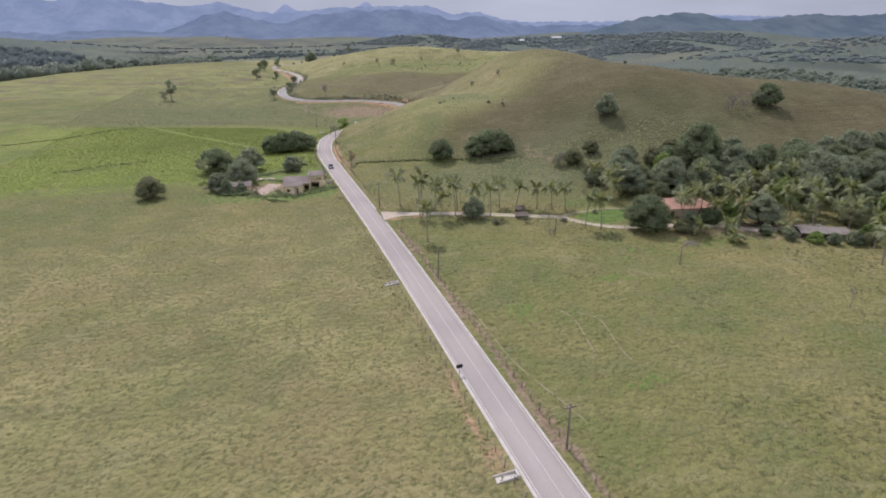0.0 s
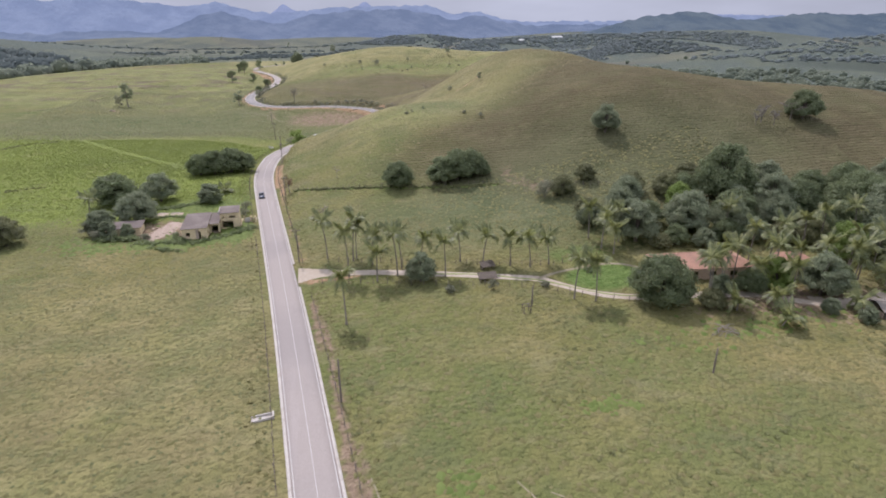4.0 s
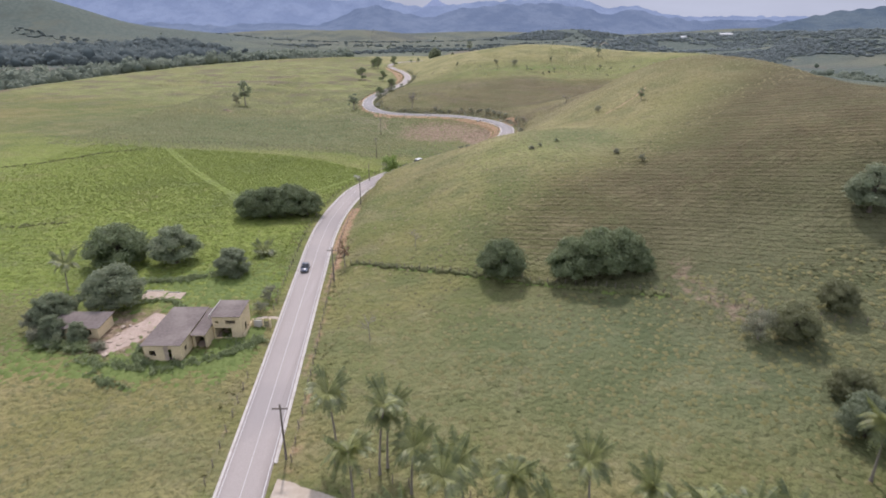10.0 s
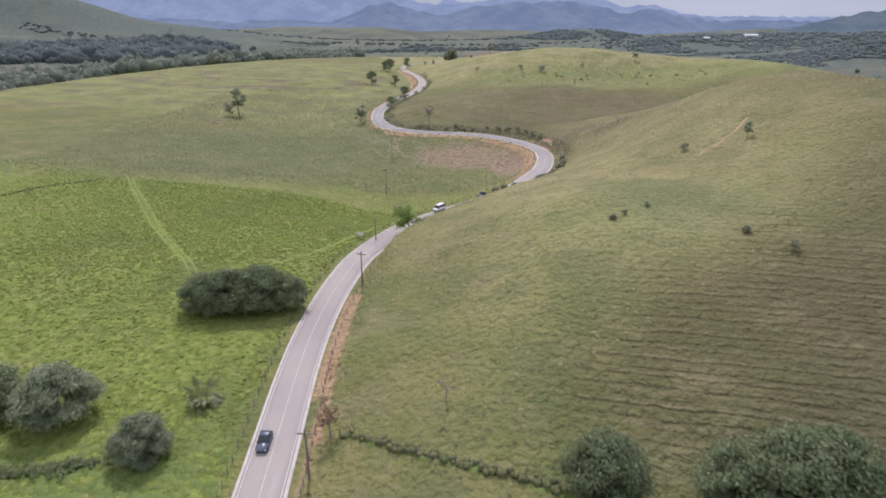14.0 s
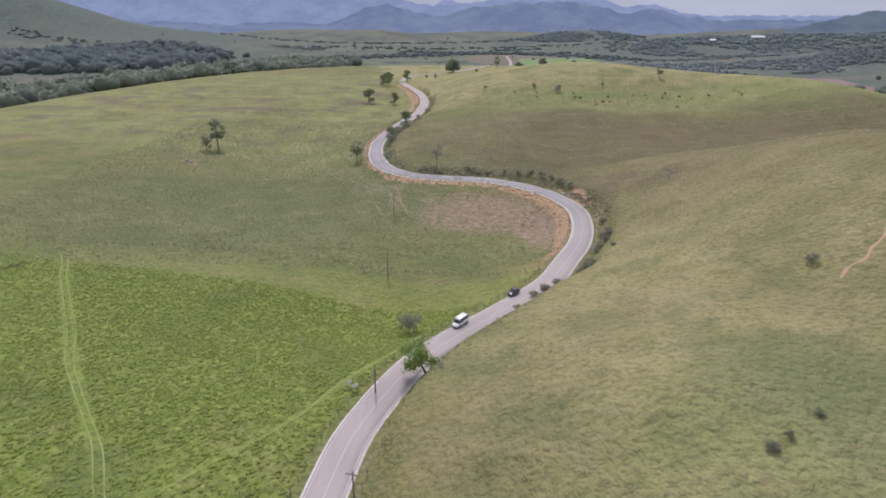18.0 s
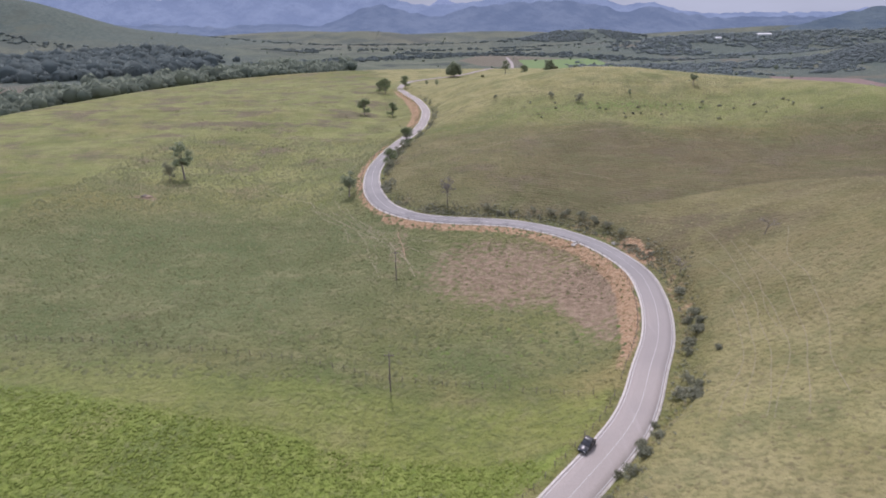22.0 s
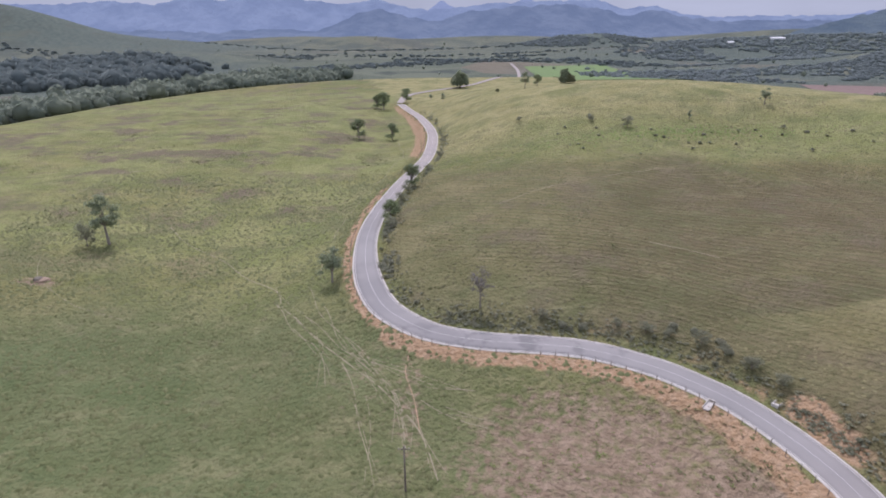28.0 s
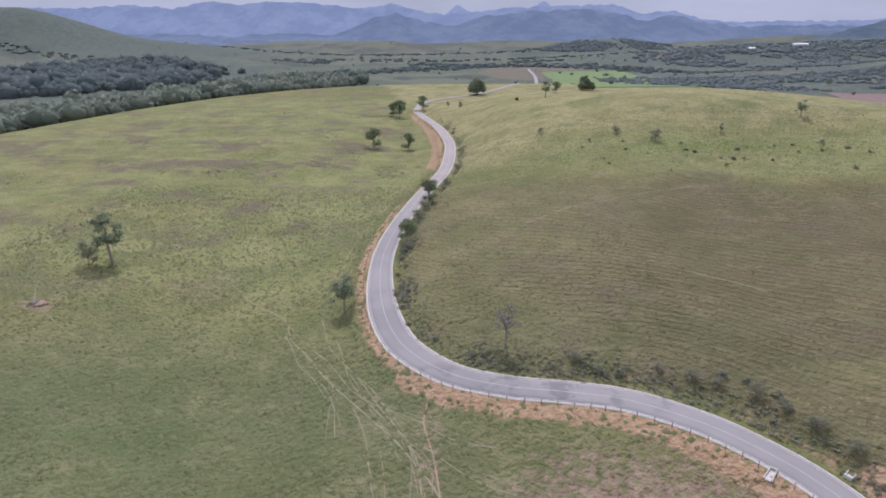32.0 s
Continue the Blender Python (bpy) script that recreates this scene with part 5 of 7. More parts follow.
yard_wall = thing("yard_wall", Matrix.Translation((-19.4, 208.6, height_at(-19.4, 208.6))), "pale plastered gate wall beside the road", "wall")
part("panel", boxes("panel", M_CONCRETE, (-1.0, -0.1, 0, 0.6, 0.1, 1.6)), yard_wall)
for dx in (-1.1, 0.7, 2.0):
    part("pillar", boxes("pillar", M_CREAM, (dx - 0.15, -0.15, 0, dx + 0.15, 0.15, 1.9), bevel=0.02), yard_wall)
part("gate", boxes("gate", M_WOOD, *[(0.85 + 0.2 * i, -0.04, 0.1, 0.95 + 0.2 * i, 0.04, 1.4) for i in range(5)], (0.85, -0.06, 0.4, 1.8, 0.06, 0.5), (0.85, -0.06, 1.1, 1.8, 0.06, 1.2)), yard_wall, "weathered slatted wooden gate")

shed = thing("ruined_shed", Matrix.Translation((-51, 207, height_at(-51, 207) - 0.05)), "small overgrown shed with a grey sheet roof", "shed")
block(shed, -4.2, -2.4, 4.2, 2.4, 2.2, front=((3.5, 0, 4.8, 2.0), (6.0, 0.8, 7.2, 1.8)))
slab_roof(shed, [(-4.6, -2.9, 2.25), (4.7, -2.9, 2.25), (4.7, 2.8, 2.65), (-4.6, 2.8, 2.65)], 0.06, "grey weathered roof sheet")

rng = np.random.default_rng(17)
for k, (x, y, w, d) in enumerate(((-45.0, 222.0, 4.6, 3.8), (-40.6, 221.6, 3.6, 3.0))):
    s = thing("floor_slab", Matrix.Translation((x, y, height_at(x, y))), "broken concrete floor slab in the long grass", "slab")
    part("slab", boxes("slab", M_RUBBLE, (-w / 2, -d / 2, -0.2, w / 2, d / 2, 0.28), bevel=0.05), s)
    part("kerb", boxes("kerb", M_CONCRETE, (-w / 2, d / 2 - 0.2, 0.28, w / 2 - 1.2, d / 2, 0.42)), s, "low remnant of wall")
for k in range(26):
    x, y = -41.5 + rng.normal(scale=2.6), 205 + rng.normal(scale=2.4)
    r = rng.uniform(0.2, 0.6)
    bm = bmesh.new()
    bmesh.ops.create_icosphere(bm, subdivisions=1, radius=r)
    for v in bm.verts:
        v.co += Vector((rng.normal(scale=r * 0.2), rng.normal(scale=r * 0.2), rng.normal(scale=r * 0.12)))
        v.co.z *= 0.55
    tagged(new("rubble_block", from_bm("rubble_block", bm, M_RUBBLE)), "broken lump of plaster and brick beside the ruin", "rubble", "rubble").location = (x, y, height_at(x, y) + r * 0.2)


# ---- the farm ----
def hip_roof(parent, x0, y0, x1, y1, eave, ridge, over=0.6):
    x0, y0, x1, y1 = x0 - over, y0 - over, x1 + over, y1 + over
    cy, inset = (y0 + y1) / 2, (y1 - y0) / 2 * 0.9
    c = [Vector(p) for p in ((x0, y0, eave), (x1, y0, eave), (x1, y1, eave), (x0, y1, eave))]
    r0, r1 = Vector((x0 + inset, cy, ridge)), Vector((x1 - inset, cy, ridge))
    for name, poly in (("roof_slope", (c[0], c[1], r1, r0)), ("roof_slope", (c[2], c[3], r0, r1)), ("roof_slope", (c[1], c[2], r1)), ("roof_slope", (c[3], c[0], r0))):
        lo0, lo1 = poly[0], poly[1]
        hi0, hi1 = (poly[3], poly[2]) if len(poly) == 4 else (poly[2], poly[2])
        pieces, n = [], max(6, int((lo1 - lo0).length / 0.45))
        for i in range(n):
            a, b = lo0.lerp(lo1, i / n), lo0.lerp(lo1, (i + 1) / n)
            d, e = hi0.lerp(hi1, i / n), hi0.lerp(hi1, (i + 1) / n)
            m0, m1 = a.lerp(b, 0.5) + Vector((0, 0, 0.09)), d.lerp(e, 0.5) + Vector((0, 0, 0.09))
            pieces.append(([a, m0, b, e, m1, d], [(0, 1, 4, 5), (1, 2, 3, 4)]))
        part(name, mesh_of(name, *joined(pieces), M_TILE), parent, "ribbed reddish clay tiles")
    part("ridge_cap", mesh_of("ridge_cap", *tube([r0, r1], [0.12, 0.12], 6), M_TILE), parent)
    part("eave_board", boxes("eave_board", M_WOOD, (x0 + 0.1, y0 + 0.1, eave - 0.14, x1 - 0.1, y1 - 0.1, eave - 0.02)), parent, "wooden eave boards")


M_WALL_FARM = plain("farm_plaster", (0.50, 0.36, 0.26), (0.62, 0.50, 0.38), 0.6, 0.9)
farm = thing("farmhouse", Matrix.LocRotScale((80.5, 143.6, height_at(80.5, 143.6) - 0.1), Euler((0, 0, -0.15)), (1.22, 1.0, 1.0)), "low farmhouse with red clay tile roofs among the trees", "house")
part("wall", wall_with_holes("wall", 16, 2.9, 0.25, ((2, 0.9, 3.4, 2.1), (5, 0, 6, 2.1), (8, 0.9, 9.4, 2.1), (12, 0.9, 13.4, 2.1)), M_WALL_FARM), farm, at=Matrix.Translation((-8, -4.2, 0)))
part("wall", wall_with_holes("wall", 16, 2.9, 0.25, ((3, 0.9, 4.4, 2.1),), M_WALL_FARM), farm, at=Matrix.Translation((-8, 4.2, 0)))
for x in (-7.9, 7.9):
    part("wall", wall_with_holes("wall", 8.2, 2.9, 0.25, ((3, 0.9, 4.4, 2.1),), M_WALL_FARM), farm, at=Matrix.Translation((x, -4.1, 0)) @ Matrix.Rotation(math.pi / 2, 4, "Z"))
hip_roof(farm, -8, -4.2, 8, 4.2, 2.95, 5.0)
wing = thing("farm_wing", Matrix.LocRotScale((102.8, 140.3, height_at(102.8, 140.3) - 0.1), Euler((0, 0, -0.15)), (0.8, 0.8, 0.95)), "smaller farm building with a red clay tile roof", "house")
block(wing, -3.6, -3.4, 3.6, 3.4, 2.6, front=((1, 0, 2, 2), (4, 0.9, 5.4, 2.0)))
hip_roof(wing, -3.6, -3.4, 3.6, 3.4, 2.65, 4.1)

cow_shed = thing("open_shed", Matrix.LocRotScale((106.0, 115.6, height_at(106, 115.6) - 0.1), Euler((0, 0, -0.37)), (0.95, 0.66, 0.9)), "low open shed with a grey patched roof on wooden posts", "shed")
for x in (-6.0, -2.0, 2.0, 6.0):
    for y in (-3.8, 3.8):
        part("post", mesh_of("post", *tube([(x, y, -0.2), (x, y, 2.3)], [0.11, 0.09], 7), M_WOOD), cow_shed)
M_THATCH = plain("grey_sheets", (0.165, 0.145, 0.125), (0.255, 0.235, 0.205), 0.6, 0.95, stain=(0.14, 0.12, 0.10))
for i in range(13):
    x0, x1 = -6.8 + i * 1.05, -6.8 + (i + 1) * 1.05 - 0.03
    for s in (-1, 1):
        z = 0.012 * (i % 2)
        a = [(x0, s * 4.9, 1.95 + z), (x1, s * 4.9, 1.95 + z), (x1, s * 0.05, 2.95 + z), (x0, s * 0.05, 2.95 + z)]
        a = a if s < 0 else a[::-1]
        part("roof_sheet", mesh_of("roof_sheet", a + [(p[0], p[1], p[2] - 0.05) for p in a], [(0, 1, 2, 3), (7, 6, 5, 4), (0, 4, 5, 1), (1, 5, 6, 2), (2, 6, 7, 3), (3, 7, 4, 0)], M_THATCH, True), cow_shed)
part("back_wall", boxes("back_wall", M_RUBBLE, (-6.4, 3.9, 0, 6.4, 4.1, 1.9), (-6.5, -3.8, 0, -6.3, 3.9, 1.4)), cow_shed, "reddish earth-plastered back wall")
part("rail", boxes("rail", M_WOOD, (-6, -3.95, 1.0, 6, -3.87, 1.12), (-6, -3.95, 0.5, 6, -3.87, 0.62)), cow_shed)

hut = thing("gate_shelter", Matrix.LocRotScale((33.4, 152.0, height_at(33.4, 152.0)), Euler((0, 0, -0.05)), (0.95, 0.85, 0.8)), "small weathered shelter with a sloping board roof beside the track", "shelter")
for x in (-1.8, 1.8):
    part("post", boxes("post", M_WOOD, (x - 0.08, -0.8, -0.2, x + 0.08, -0.64, 1.3)), hut)
    part("post", boxes("post", M_WOOD, (x - 0.08, 0.64, -0.2, x + 0.08, 0.8, 1.9)), hut)
for i in range(10):
    x0 = -2.2 + 0.44 * i
    v = [(x0, -1.3, 1.15), (x0 + 0.41, -1.3, 1.15), (x0 + 0.41, 1.2, 2.05), (x0, 1.2, 2.05)]
    part("board", mesh_of("board", v + [(a, b, c + 0.05) for a, b, c in v], [(3, 2, 1, 0), (4, 5, 6, 7), (0, 1, 5, 4), (1, 2, 6, 5), (2, 3, 7, 6), (3, 0, 4, 7)], M_BARK, True), hut)
part("side_board", boxes("side_board", M_WOOD, (-1.8, 0.66, 0.1, 1.8, 0.74, 1.2)), hut)
second = copy_thing(hut, Matrix.LocRotScale((35.4, 158.0, height_at(35.4, 158.0)), Euler((0, 0, 0.12)), (0.82, 0.95, 1.0)))


# ---- small things along the road ----
def culvert(x, y, turn, label):
    ob = thing("culvert", Matrix.Translation((x, y, height_at(x, y))) @ Matrix.Rotation(turn, 4, "Z") @ Matrix.Diagonal((0.5, 0.9, 0.6, 1)), label, "culvert", "culverts")
    part("apron", boxes("apron", M_CONCRETE, (-0.9, -2.2, -0.3, 0.9, 1.2, 0.08)), ob)
    for s in (-1, 1):
        part("wing_wall", mesh_of("wing_wall", [(s * 0.9, 1.2, 0), (s * 1.15, 1.2, 0), (s * 1.4, -2.2, 0), (s * 1.15, -2.2, 0), (s * 0.9, 1.2, 0.75), (s * 1.15, 1.2, 0.75), (s * 1.4, -2.2, 0.35), (s * 1.15, -2.2, 0.35)],
                                  [(0, 1, 2, 3), (4, 5, 6, 7), (0, 1, 5, 4), (1, 2, 6, 5), (2, 3, 7, 6), (3, 0, 4, 7)], M_CONCRETE, True), ob)
    part("headwall", boxes("headwall", M_CONCRETE, (-1.3, 1.1, -0.2, 1.3, 1.35, 0.9), bevel=0.02), ob)


culvert(-8.6, 53.2, -1.5, "whitewashed concrete culvert mouth at the road edge")
culvert(-12.4, 115.5, -1.5, "whitewashed concrete culvert mouth at the road edge")
culvert(39.6, 452.6, -0.75, "whitewashed concrete drain chute down the road bank")
culvert(52.2, 452.2, 2.2, "whitewashed concrete drain beside the road cutting")


def board(x, y, turn, w, h, z, label):
    ob = thing("road_sign", Matrix.Translation((x, y, height_at(x, y))) @ Matrix.Rotation(turn, 4, "Z"), label, "road sign")
    part("post", mesh_of("post", *tube([(0, 0.05, -0.2), (0, 0.05, z + h)], [0.05, 0.05], 6), M_WOOD), ob)
    part("panel", boxes("panel", M_DARK, (-w / 2, -0.03, z, w / 2, 0.0, z + h), bevel=0.01), ob, "dark back of the sign panel")


board(-8.2, 77.0, 0.1, 1.1, 0.7, 1.4, "small roadside sign seen from behind")
M_PALE = plain("pale_board", (0.55, 0.54, 0.45), (0.70, 0.68, 0.58), 1.0, 0.8)
for dx, dy, w in ((0, 0, 1.1), (1.2, -1.2, 1.4)):
    ob = thing("marker_board", Matrix.Translation((-15.6 + dx, 317.6 + dy, height_at(-15.6 + dx, 317.6 + dy))) @ Matrix.Rotation(0.5, 4, "Z"), "faded pale roadside marker board", "marker")
    part("panel", boxes("panel", M_PALE, (-w / 2, -0.03, 0.9, w / 2, 0.03, 1.7), bevel=0.01), ob)
    for s in (-0.4, 0.4):
        part("post", boxes("post", M_WOOD, (s * w - 0.04, 0.03, -0.2, s * w + 0.04, 0.11, 1.7)), ob)

hut2 = thing("clay_oven_mound", Matrix.Translation((-132, 522, height_at(-132, 522) - 0.1)), "low dark thatched mound on a patch of red earth", "mound")
part("mound", mesh_of("mound", *lump((0.6, 0, 0.1), 2.1, 5, 0.3, 3), plain("red_earth", (0.22, 0.155, 0.11), (0.32, 0.24, 0.17), 0.8)), hut2)
part("cap", mesh_of("cap", *lump((-0.3, 0, 0.55), 1.35, 8, 0.5, 3), plain("dry_thatch", (0.13, 0.11, 0.085), (0.20, 0.175, 0.14), 1.5)), hut2, "grey dry thatch cap")


# ---- vehicles ----
def paint(name, colour):
    m = Mat(name, 0.3, 0.5)
    m.color(m.mix(m.math("MULTIPLY", m.ramp(m.noise(1.5, 4), 0.45, 0.75), 0.25), colour, (0.30, 0.27, 0.23)))
    m.b.inputs["Coat Weight"].default_value = 0.4
    return m.m


M_GLASS = plain("car_glass", (0.015, 0.018, 0.022), (0.025, 0.028, 0.032), 1.0, 0.08, 0.6, bump=0.0)
M_TYRE = plain("tyre", (0.015, 0.015, 0.015), (0.03, 0.03, 0.03), 3.0, 0.9)
M_RIM = plain("rim", (0.45, 0.45, 0.46), (0.6, 0.6, 0.6), 3.0, 0.35, 0.5, 0.8)
M_LAMP = plain("lamp_glass", (0.60, 0.60, 0.58), (0.75, 0.75, 0.72), 3.0, 0.15, 0.6, bump=0.0)
M_RED = plain("tail_glass", (0.30, 0.02, 0.02), (0.42, 0.03, 0.03), 3.0, 0.2, 0.6, bump=0.0)


def loft(sections, width, material, name):
    """A closed hull: each section is (x, z_low, z_high, half width low, half width high)."""
    verts, faces = [], []
    for x, z0, z1, w0, w1 in sections:
        zm = z0 + (z1 - z0) * 0.55
        verts += [(x, -w0, z0), (x, -w0, zm), (x, -w1, z1), (x, w1, z1), (x, w0, zm), (x, w0, z0)]
    for i in range(len(sections) - 1):
        for k in range(6):
            a, b = i * 6 + k, i * 6 + (k + 1) % 6
            faces.append((a, b, b + 6, a + 6))
    n = (len(sections) - 1) * 6
    faces += [tuple(range(5, -1, -1)), tuple(range(n, n + 6))]
    return mesh_of(name, verts, faces, material)


def vehicle(name, x, y, turn, body_mat, label, category, length, width, height, boxy):
    ob = thing(name, Matrix.Translation((x, y, 0.09)) @ Matrix.Rotation(turn, 4, "Z"), label, category)
    l, w = length / 2, width / 2
    belt_z = height * (0.56 if not boxy else 0.52)
    part("body", loft([(-l, 0.45, belt_z * 0.82, w * 0.86, w * 0.74), (-l + 0.15, 0.3, belt_z * 0.95, w * 0.98, w * 0.90), (-l * 0.5, 0.24, belt_z, w, w * 0.95), (l * 0.4, 0.24, belt_z, w, w * 0.95),
                       (l - 0.5, 0.26, belt_z * 0.88, w * 0.97, w * 0.86), (l, 0.4, belt_z * 0.68, w * 0.82, w * 0.66)], w, body_mat, "body"), ob)
    back = -l + (0.12 if boxy else 0.35)
    front = l * (0.62 if boxy else 0.36)
    roof0, roof1 = back + (0.10 if boxy else 0.55), front - (0.35 if boxy else 0.75)
    cab = part("cabin", loft([(back, belt_z * 0.94, belt_z + 0.02, w * 0.92, w * 0.86), (roof0, belt_z * 0.94, height - 0.04, w * 0.92, w * 0.74), (roof1, belt_z * 0.94, height - 0.05, w * 0.92, w * 0.74), (front, belt_z * 0.9, belt_z + 0.02, w * 0.92, w * 0.84)],
                             w, M_GLASS, "cabin"), ob, "dark tinted windows")
    part("roof", loft([(roof0 - 0.05, height - 0.09, height - 0.01, w * 0.80, w * 0.70), ((roof0 + roof1) / 2, height - 0.07, height + 0.03, w * 0.80, w * 0.68), (roof1 + 0.05, height - 0.10, height - 0.02, w * 0.80, w * 0.70)], w, body_mat, "roof"), cab, "painted roof")
    for s in (-1, 1):
        for px in (roof0, (roof0 + roof1) / 2, roof1):
            part("pillar", mesh_of("pillar", *tube([(px, s * w * 0.93, belt_z * 0.95), (px, s * w * 0.77, height - 0.05)], [0.05, 0.045], 5), body_mat), cab, "painted pillar")
        part("headlight", mesh_of("headlight", *lump((l - 0.16, s * w * 0.62, belt_z * 0.66), 0.15, 2, 0.7, 1), M_LAMP), ob, "clear headlight")
        part("tail_light", mesh_of("tail_light", *lump((-l + 0.10, s * w * 0.74, belt_z * 0.78), 0.13, 3, 1.0, 1), M_RED), ob, "red tail light")
        part("mirror", mesh_of("mirror", *lump((front - 0.25, s * (w + 0.08), belt_z + 0.05), 0.11, 4, 0.8, 1), body_mat), ob)
        for px in (-l * 0.60, l * 0.62):
            wheel = part("wheel", mesh_of("wheel", *tube([(px, s * (w - 0.20), 0.31), (px, s * (w + 0.01), 0.31)], [0.31, 0.31], 16), M_TYRE), ob, "black tyre")
            part("rim", mesh_of("rim", *tube([(px, s * (w - 0.02), 0.31), (px, s * (w + 0.025), 0.31)], [0.19, 0.17], 12), M_RIM), wheel, "pale metal rim")
    part("bumper", boxes("bumper", M_TYRE, (l - 0.22, -w * 0.78, 0.3, l + 0.02, w * 0.78, 0.46), (-l - 0.02, -w * 0.82, 0.32, -l + 0.18, w * 0.82, 0.48), bevel=0.03), ob, "dark bumpers")
    return ob


vehicle("van", 6.3, 342.5, math.atan2(-18, -13), paint("white_paint", (0.74, 0.74, 0.72)), "white minivan driving along the road", "van", 4.7, 1.85, 1.95, True)
vehicle("car", 20.6, 358.6, math.atan2(-18, -15), paint("black_paint", (0.02, 0.022, 0.026)), "small dark car driving along the road", "car", 4.0, 1.72, 1.48, False)
vehicle("car", -16.6, 235.4, math.atan2(-20, 1.2), paint("blue_paint", (0.04, 0.055, 0.085)), "dark blue hatchback driving along the road", "car", 4.0, 1.72, 1.48, False)

# ---- coconut palms ----
def frond_mesh(name, seed, length, rise, droop):
    """One feather-shaped leaf: an arching rib with two rows of hanging leaflets."""
    rng = np.random.default_rng(seed)
    n = 17
    rib = [Vector((length * t * (1 - 0.16 * droop * t), 0, rise * length * t - droop * length * t ** 2.1)) for t in np.linspace(0, 1, n)]
    pieces = [tube(rib[::4], [0.05, 0.04, 0.03, 0.02, 0.01], 4)]
    for i in range(2, n):
        t = i / (n - 1)
        l = 1.10 * math.sin(math.pi * (0.16 + 0.80 * t)) ** 0.8
        along = (rib[i] - rib[i - 1]).normalized()
        for s in (-1, 1):
            out = Vector((0.50, s * (0.85 + rng.uniform(-0.1, 0.1)), -0.22 - 0.35 * rng.uniform())).normalized()
            p, q = rib[i] - along * 0.15, rib[i] + along * 0.15
            tip = rib[i] + out * l
            pieces.append(([p, q, q.lerp(tip, 0.6) + Vector((0, 0, 0.03)), tip, p.lerp(tip, 0.6)], [(0, 1, 2, 3, 4)]))
    return mesh_of(name, *joined(pieces), M_PALM, True)


FRONDS = [frond_mesh("frond", 1, 3.3, 1.30, 0.40), frond_mesh("frond", 2, 3.7, 0.85, 0.66), frond_mesh("frond", 3, 3.7, 0.42, 0.78), frond_mesh("frond", 4, 3.3, -0.10, 0.80)]
PALM_TRUNKS = []
for k, (bx, by) in enumerate(((0.5, 0.2), (-0.8, 0.5), (0.2, -0.9))):
    path = [(bx * t ** 2, by * t ** 2, 9.5 * t - 0.3) for t in np.linspace(0, 1, 9)]
    PALM_TRUNKS.append((mesh_of("trunk", *tube(path, [0.25, 0.17, 0.145, 0.13, 0.125, 0.12, 0.115, 0.11, 0.13], 8), M_PALE_BARK), Vector(path[-1])))
nut_me = mesh_of("nuts", *joined([lump((math.cos(a) * 0.32, math.sin(a) * 0.32, -0.25 + 0.1 * (i % 2)), 0.16, i, 1.1, 1) for i, a in enumerate(np.linspace(0, 5.4, 7))]), M_LEAF_BRIGHT)


def palm(x, y, height, turn, label, group="coconut palms"):
    rng = np.random.default_rng(int(abs(x * 13 + y * 7)))
    ob = thing("coconut_palm", stand(x, y, turn, 1.0), label, "palm tree", group)
    k = int(rng.integers(0, 3))
    me, top = PALM_TRUNKS[k]
    s = height / 9.5
    part("trunk", me, ob, at=Matrix.Diagonal((1, 1, s, 1)))
    crown = Vector((top.x, top.y, top.z * s))
    part("nuts", nut_me, ob, "cluster of green coconuts", Matrix.Translation(crown))
    n = int(rng.integers(27, 33))
    for i in range(n):
        kind = [0, 1, 2, 3, 1, 2, 0, 2][i % 8]
        a = i * 2.399 + rng.uniform(-0.35, 0.35)
        part("frond", FRONDS[kind], ob, at=Matrix.Translation(crown) @ Euler((rng.uniform(-0.25, 0.25), rng.uniform(-0.12, 0.12), a)).to_matrix().to_4x4() @ Matrix.Scale(rng.uniform(0.76, 0.96), 4))
    return ob


ROW = [(0.5, 174.1, 9.8), (6.3, 170.8, 10.8), (4.4, 162.3, 11.0), (10.4, 167.5, 7.6), (14.9, 159.6, 10.4), (10.1, 158.1, 7.4), (20.8, 162.5, 7.4), (30.7, 163.9, 7.6), (35.6, 161.6, 7.2),
       (41.2, 158.4, 7.8), (45.4, 156.6, 7.7), (50.2, 156.9, 6.9), (25.1, 156.4, 8.4), (1.6, 140.5, 10.0), (7.2, 171.8, 8.6), (16.5, 163.0, 8.8)]
for i, (x, y, h) in enumerate(ROW):
    palm(x, y, h, i * 1.7, "slender coconut palm with drooping fronds beside the farm track", "row of palms along the farm track")
YARD_PALMS_NEAR = [
    (47.8, 139.2, 9.5), (51.6, 137.2, 9.2), (72.2, 129.9, 10.5), (90.3, 132.7, 9.5), (89.3, 126.6, 8), (110.5, 130.4, 9), (111.7, 123.5, 8),
    (77.9, 133.2, 9.5), (116.8, 116.6, 8), (111, 104.0, 8), (103.3, 95.4, 8.5), (84.5, 137.5, 8), (66.2, 168, 9), (69.1, 166, 8), (72.6, 164, 8.5),
    (105, 129, 9), (120, 135, 9), (128, 128, 9), (67.6, 157.9, 7), (99.2, 159, 9), (110, 145, 9.5), (66, 161, 8), (133, 120, 9),
    (118, 108, 7), (74, 131.5, 8.5), (81, 136.5, 9), (86, 132.5, 6),
]
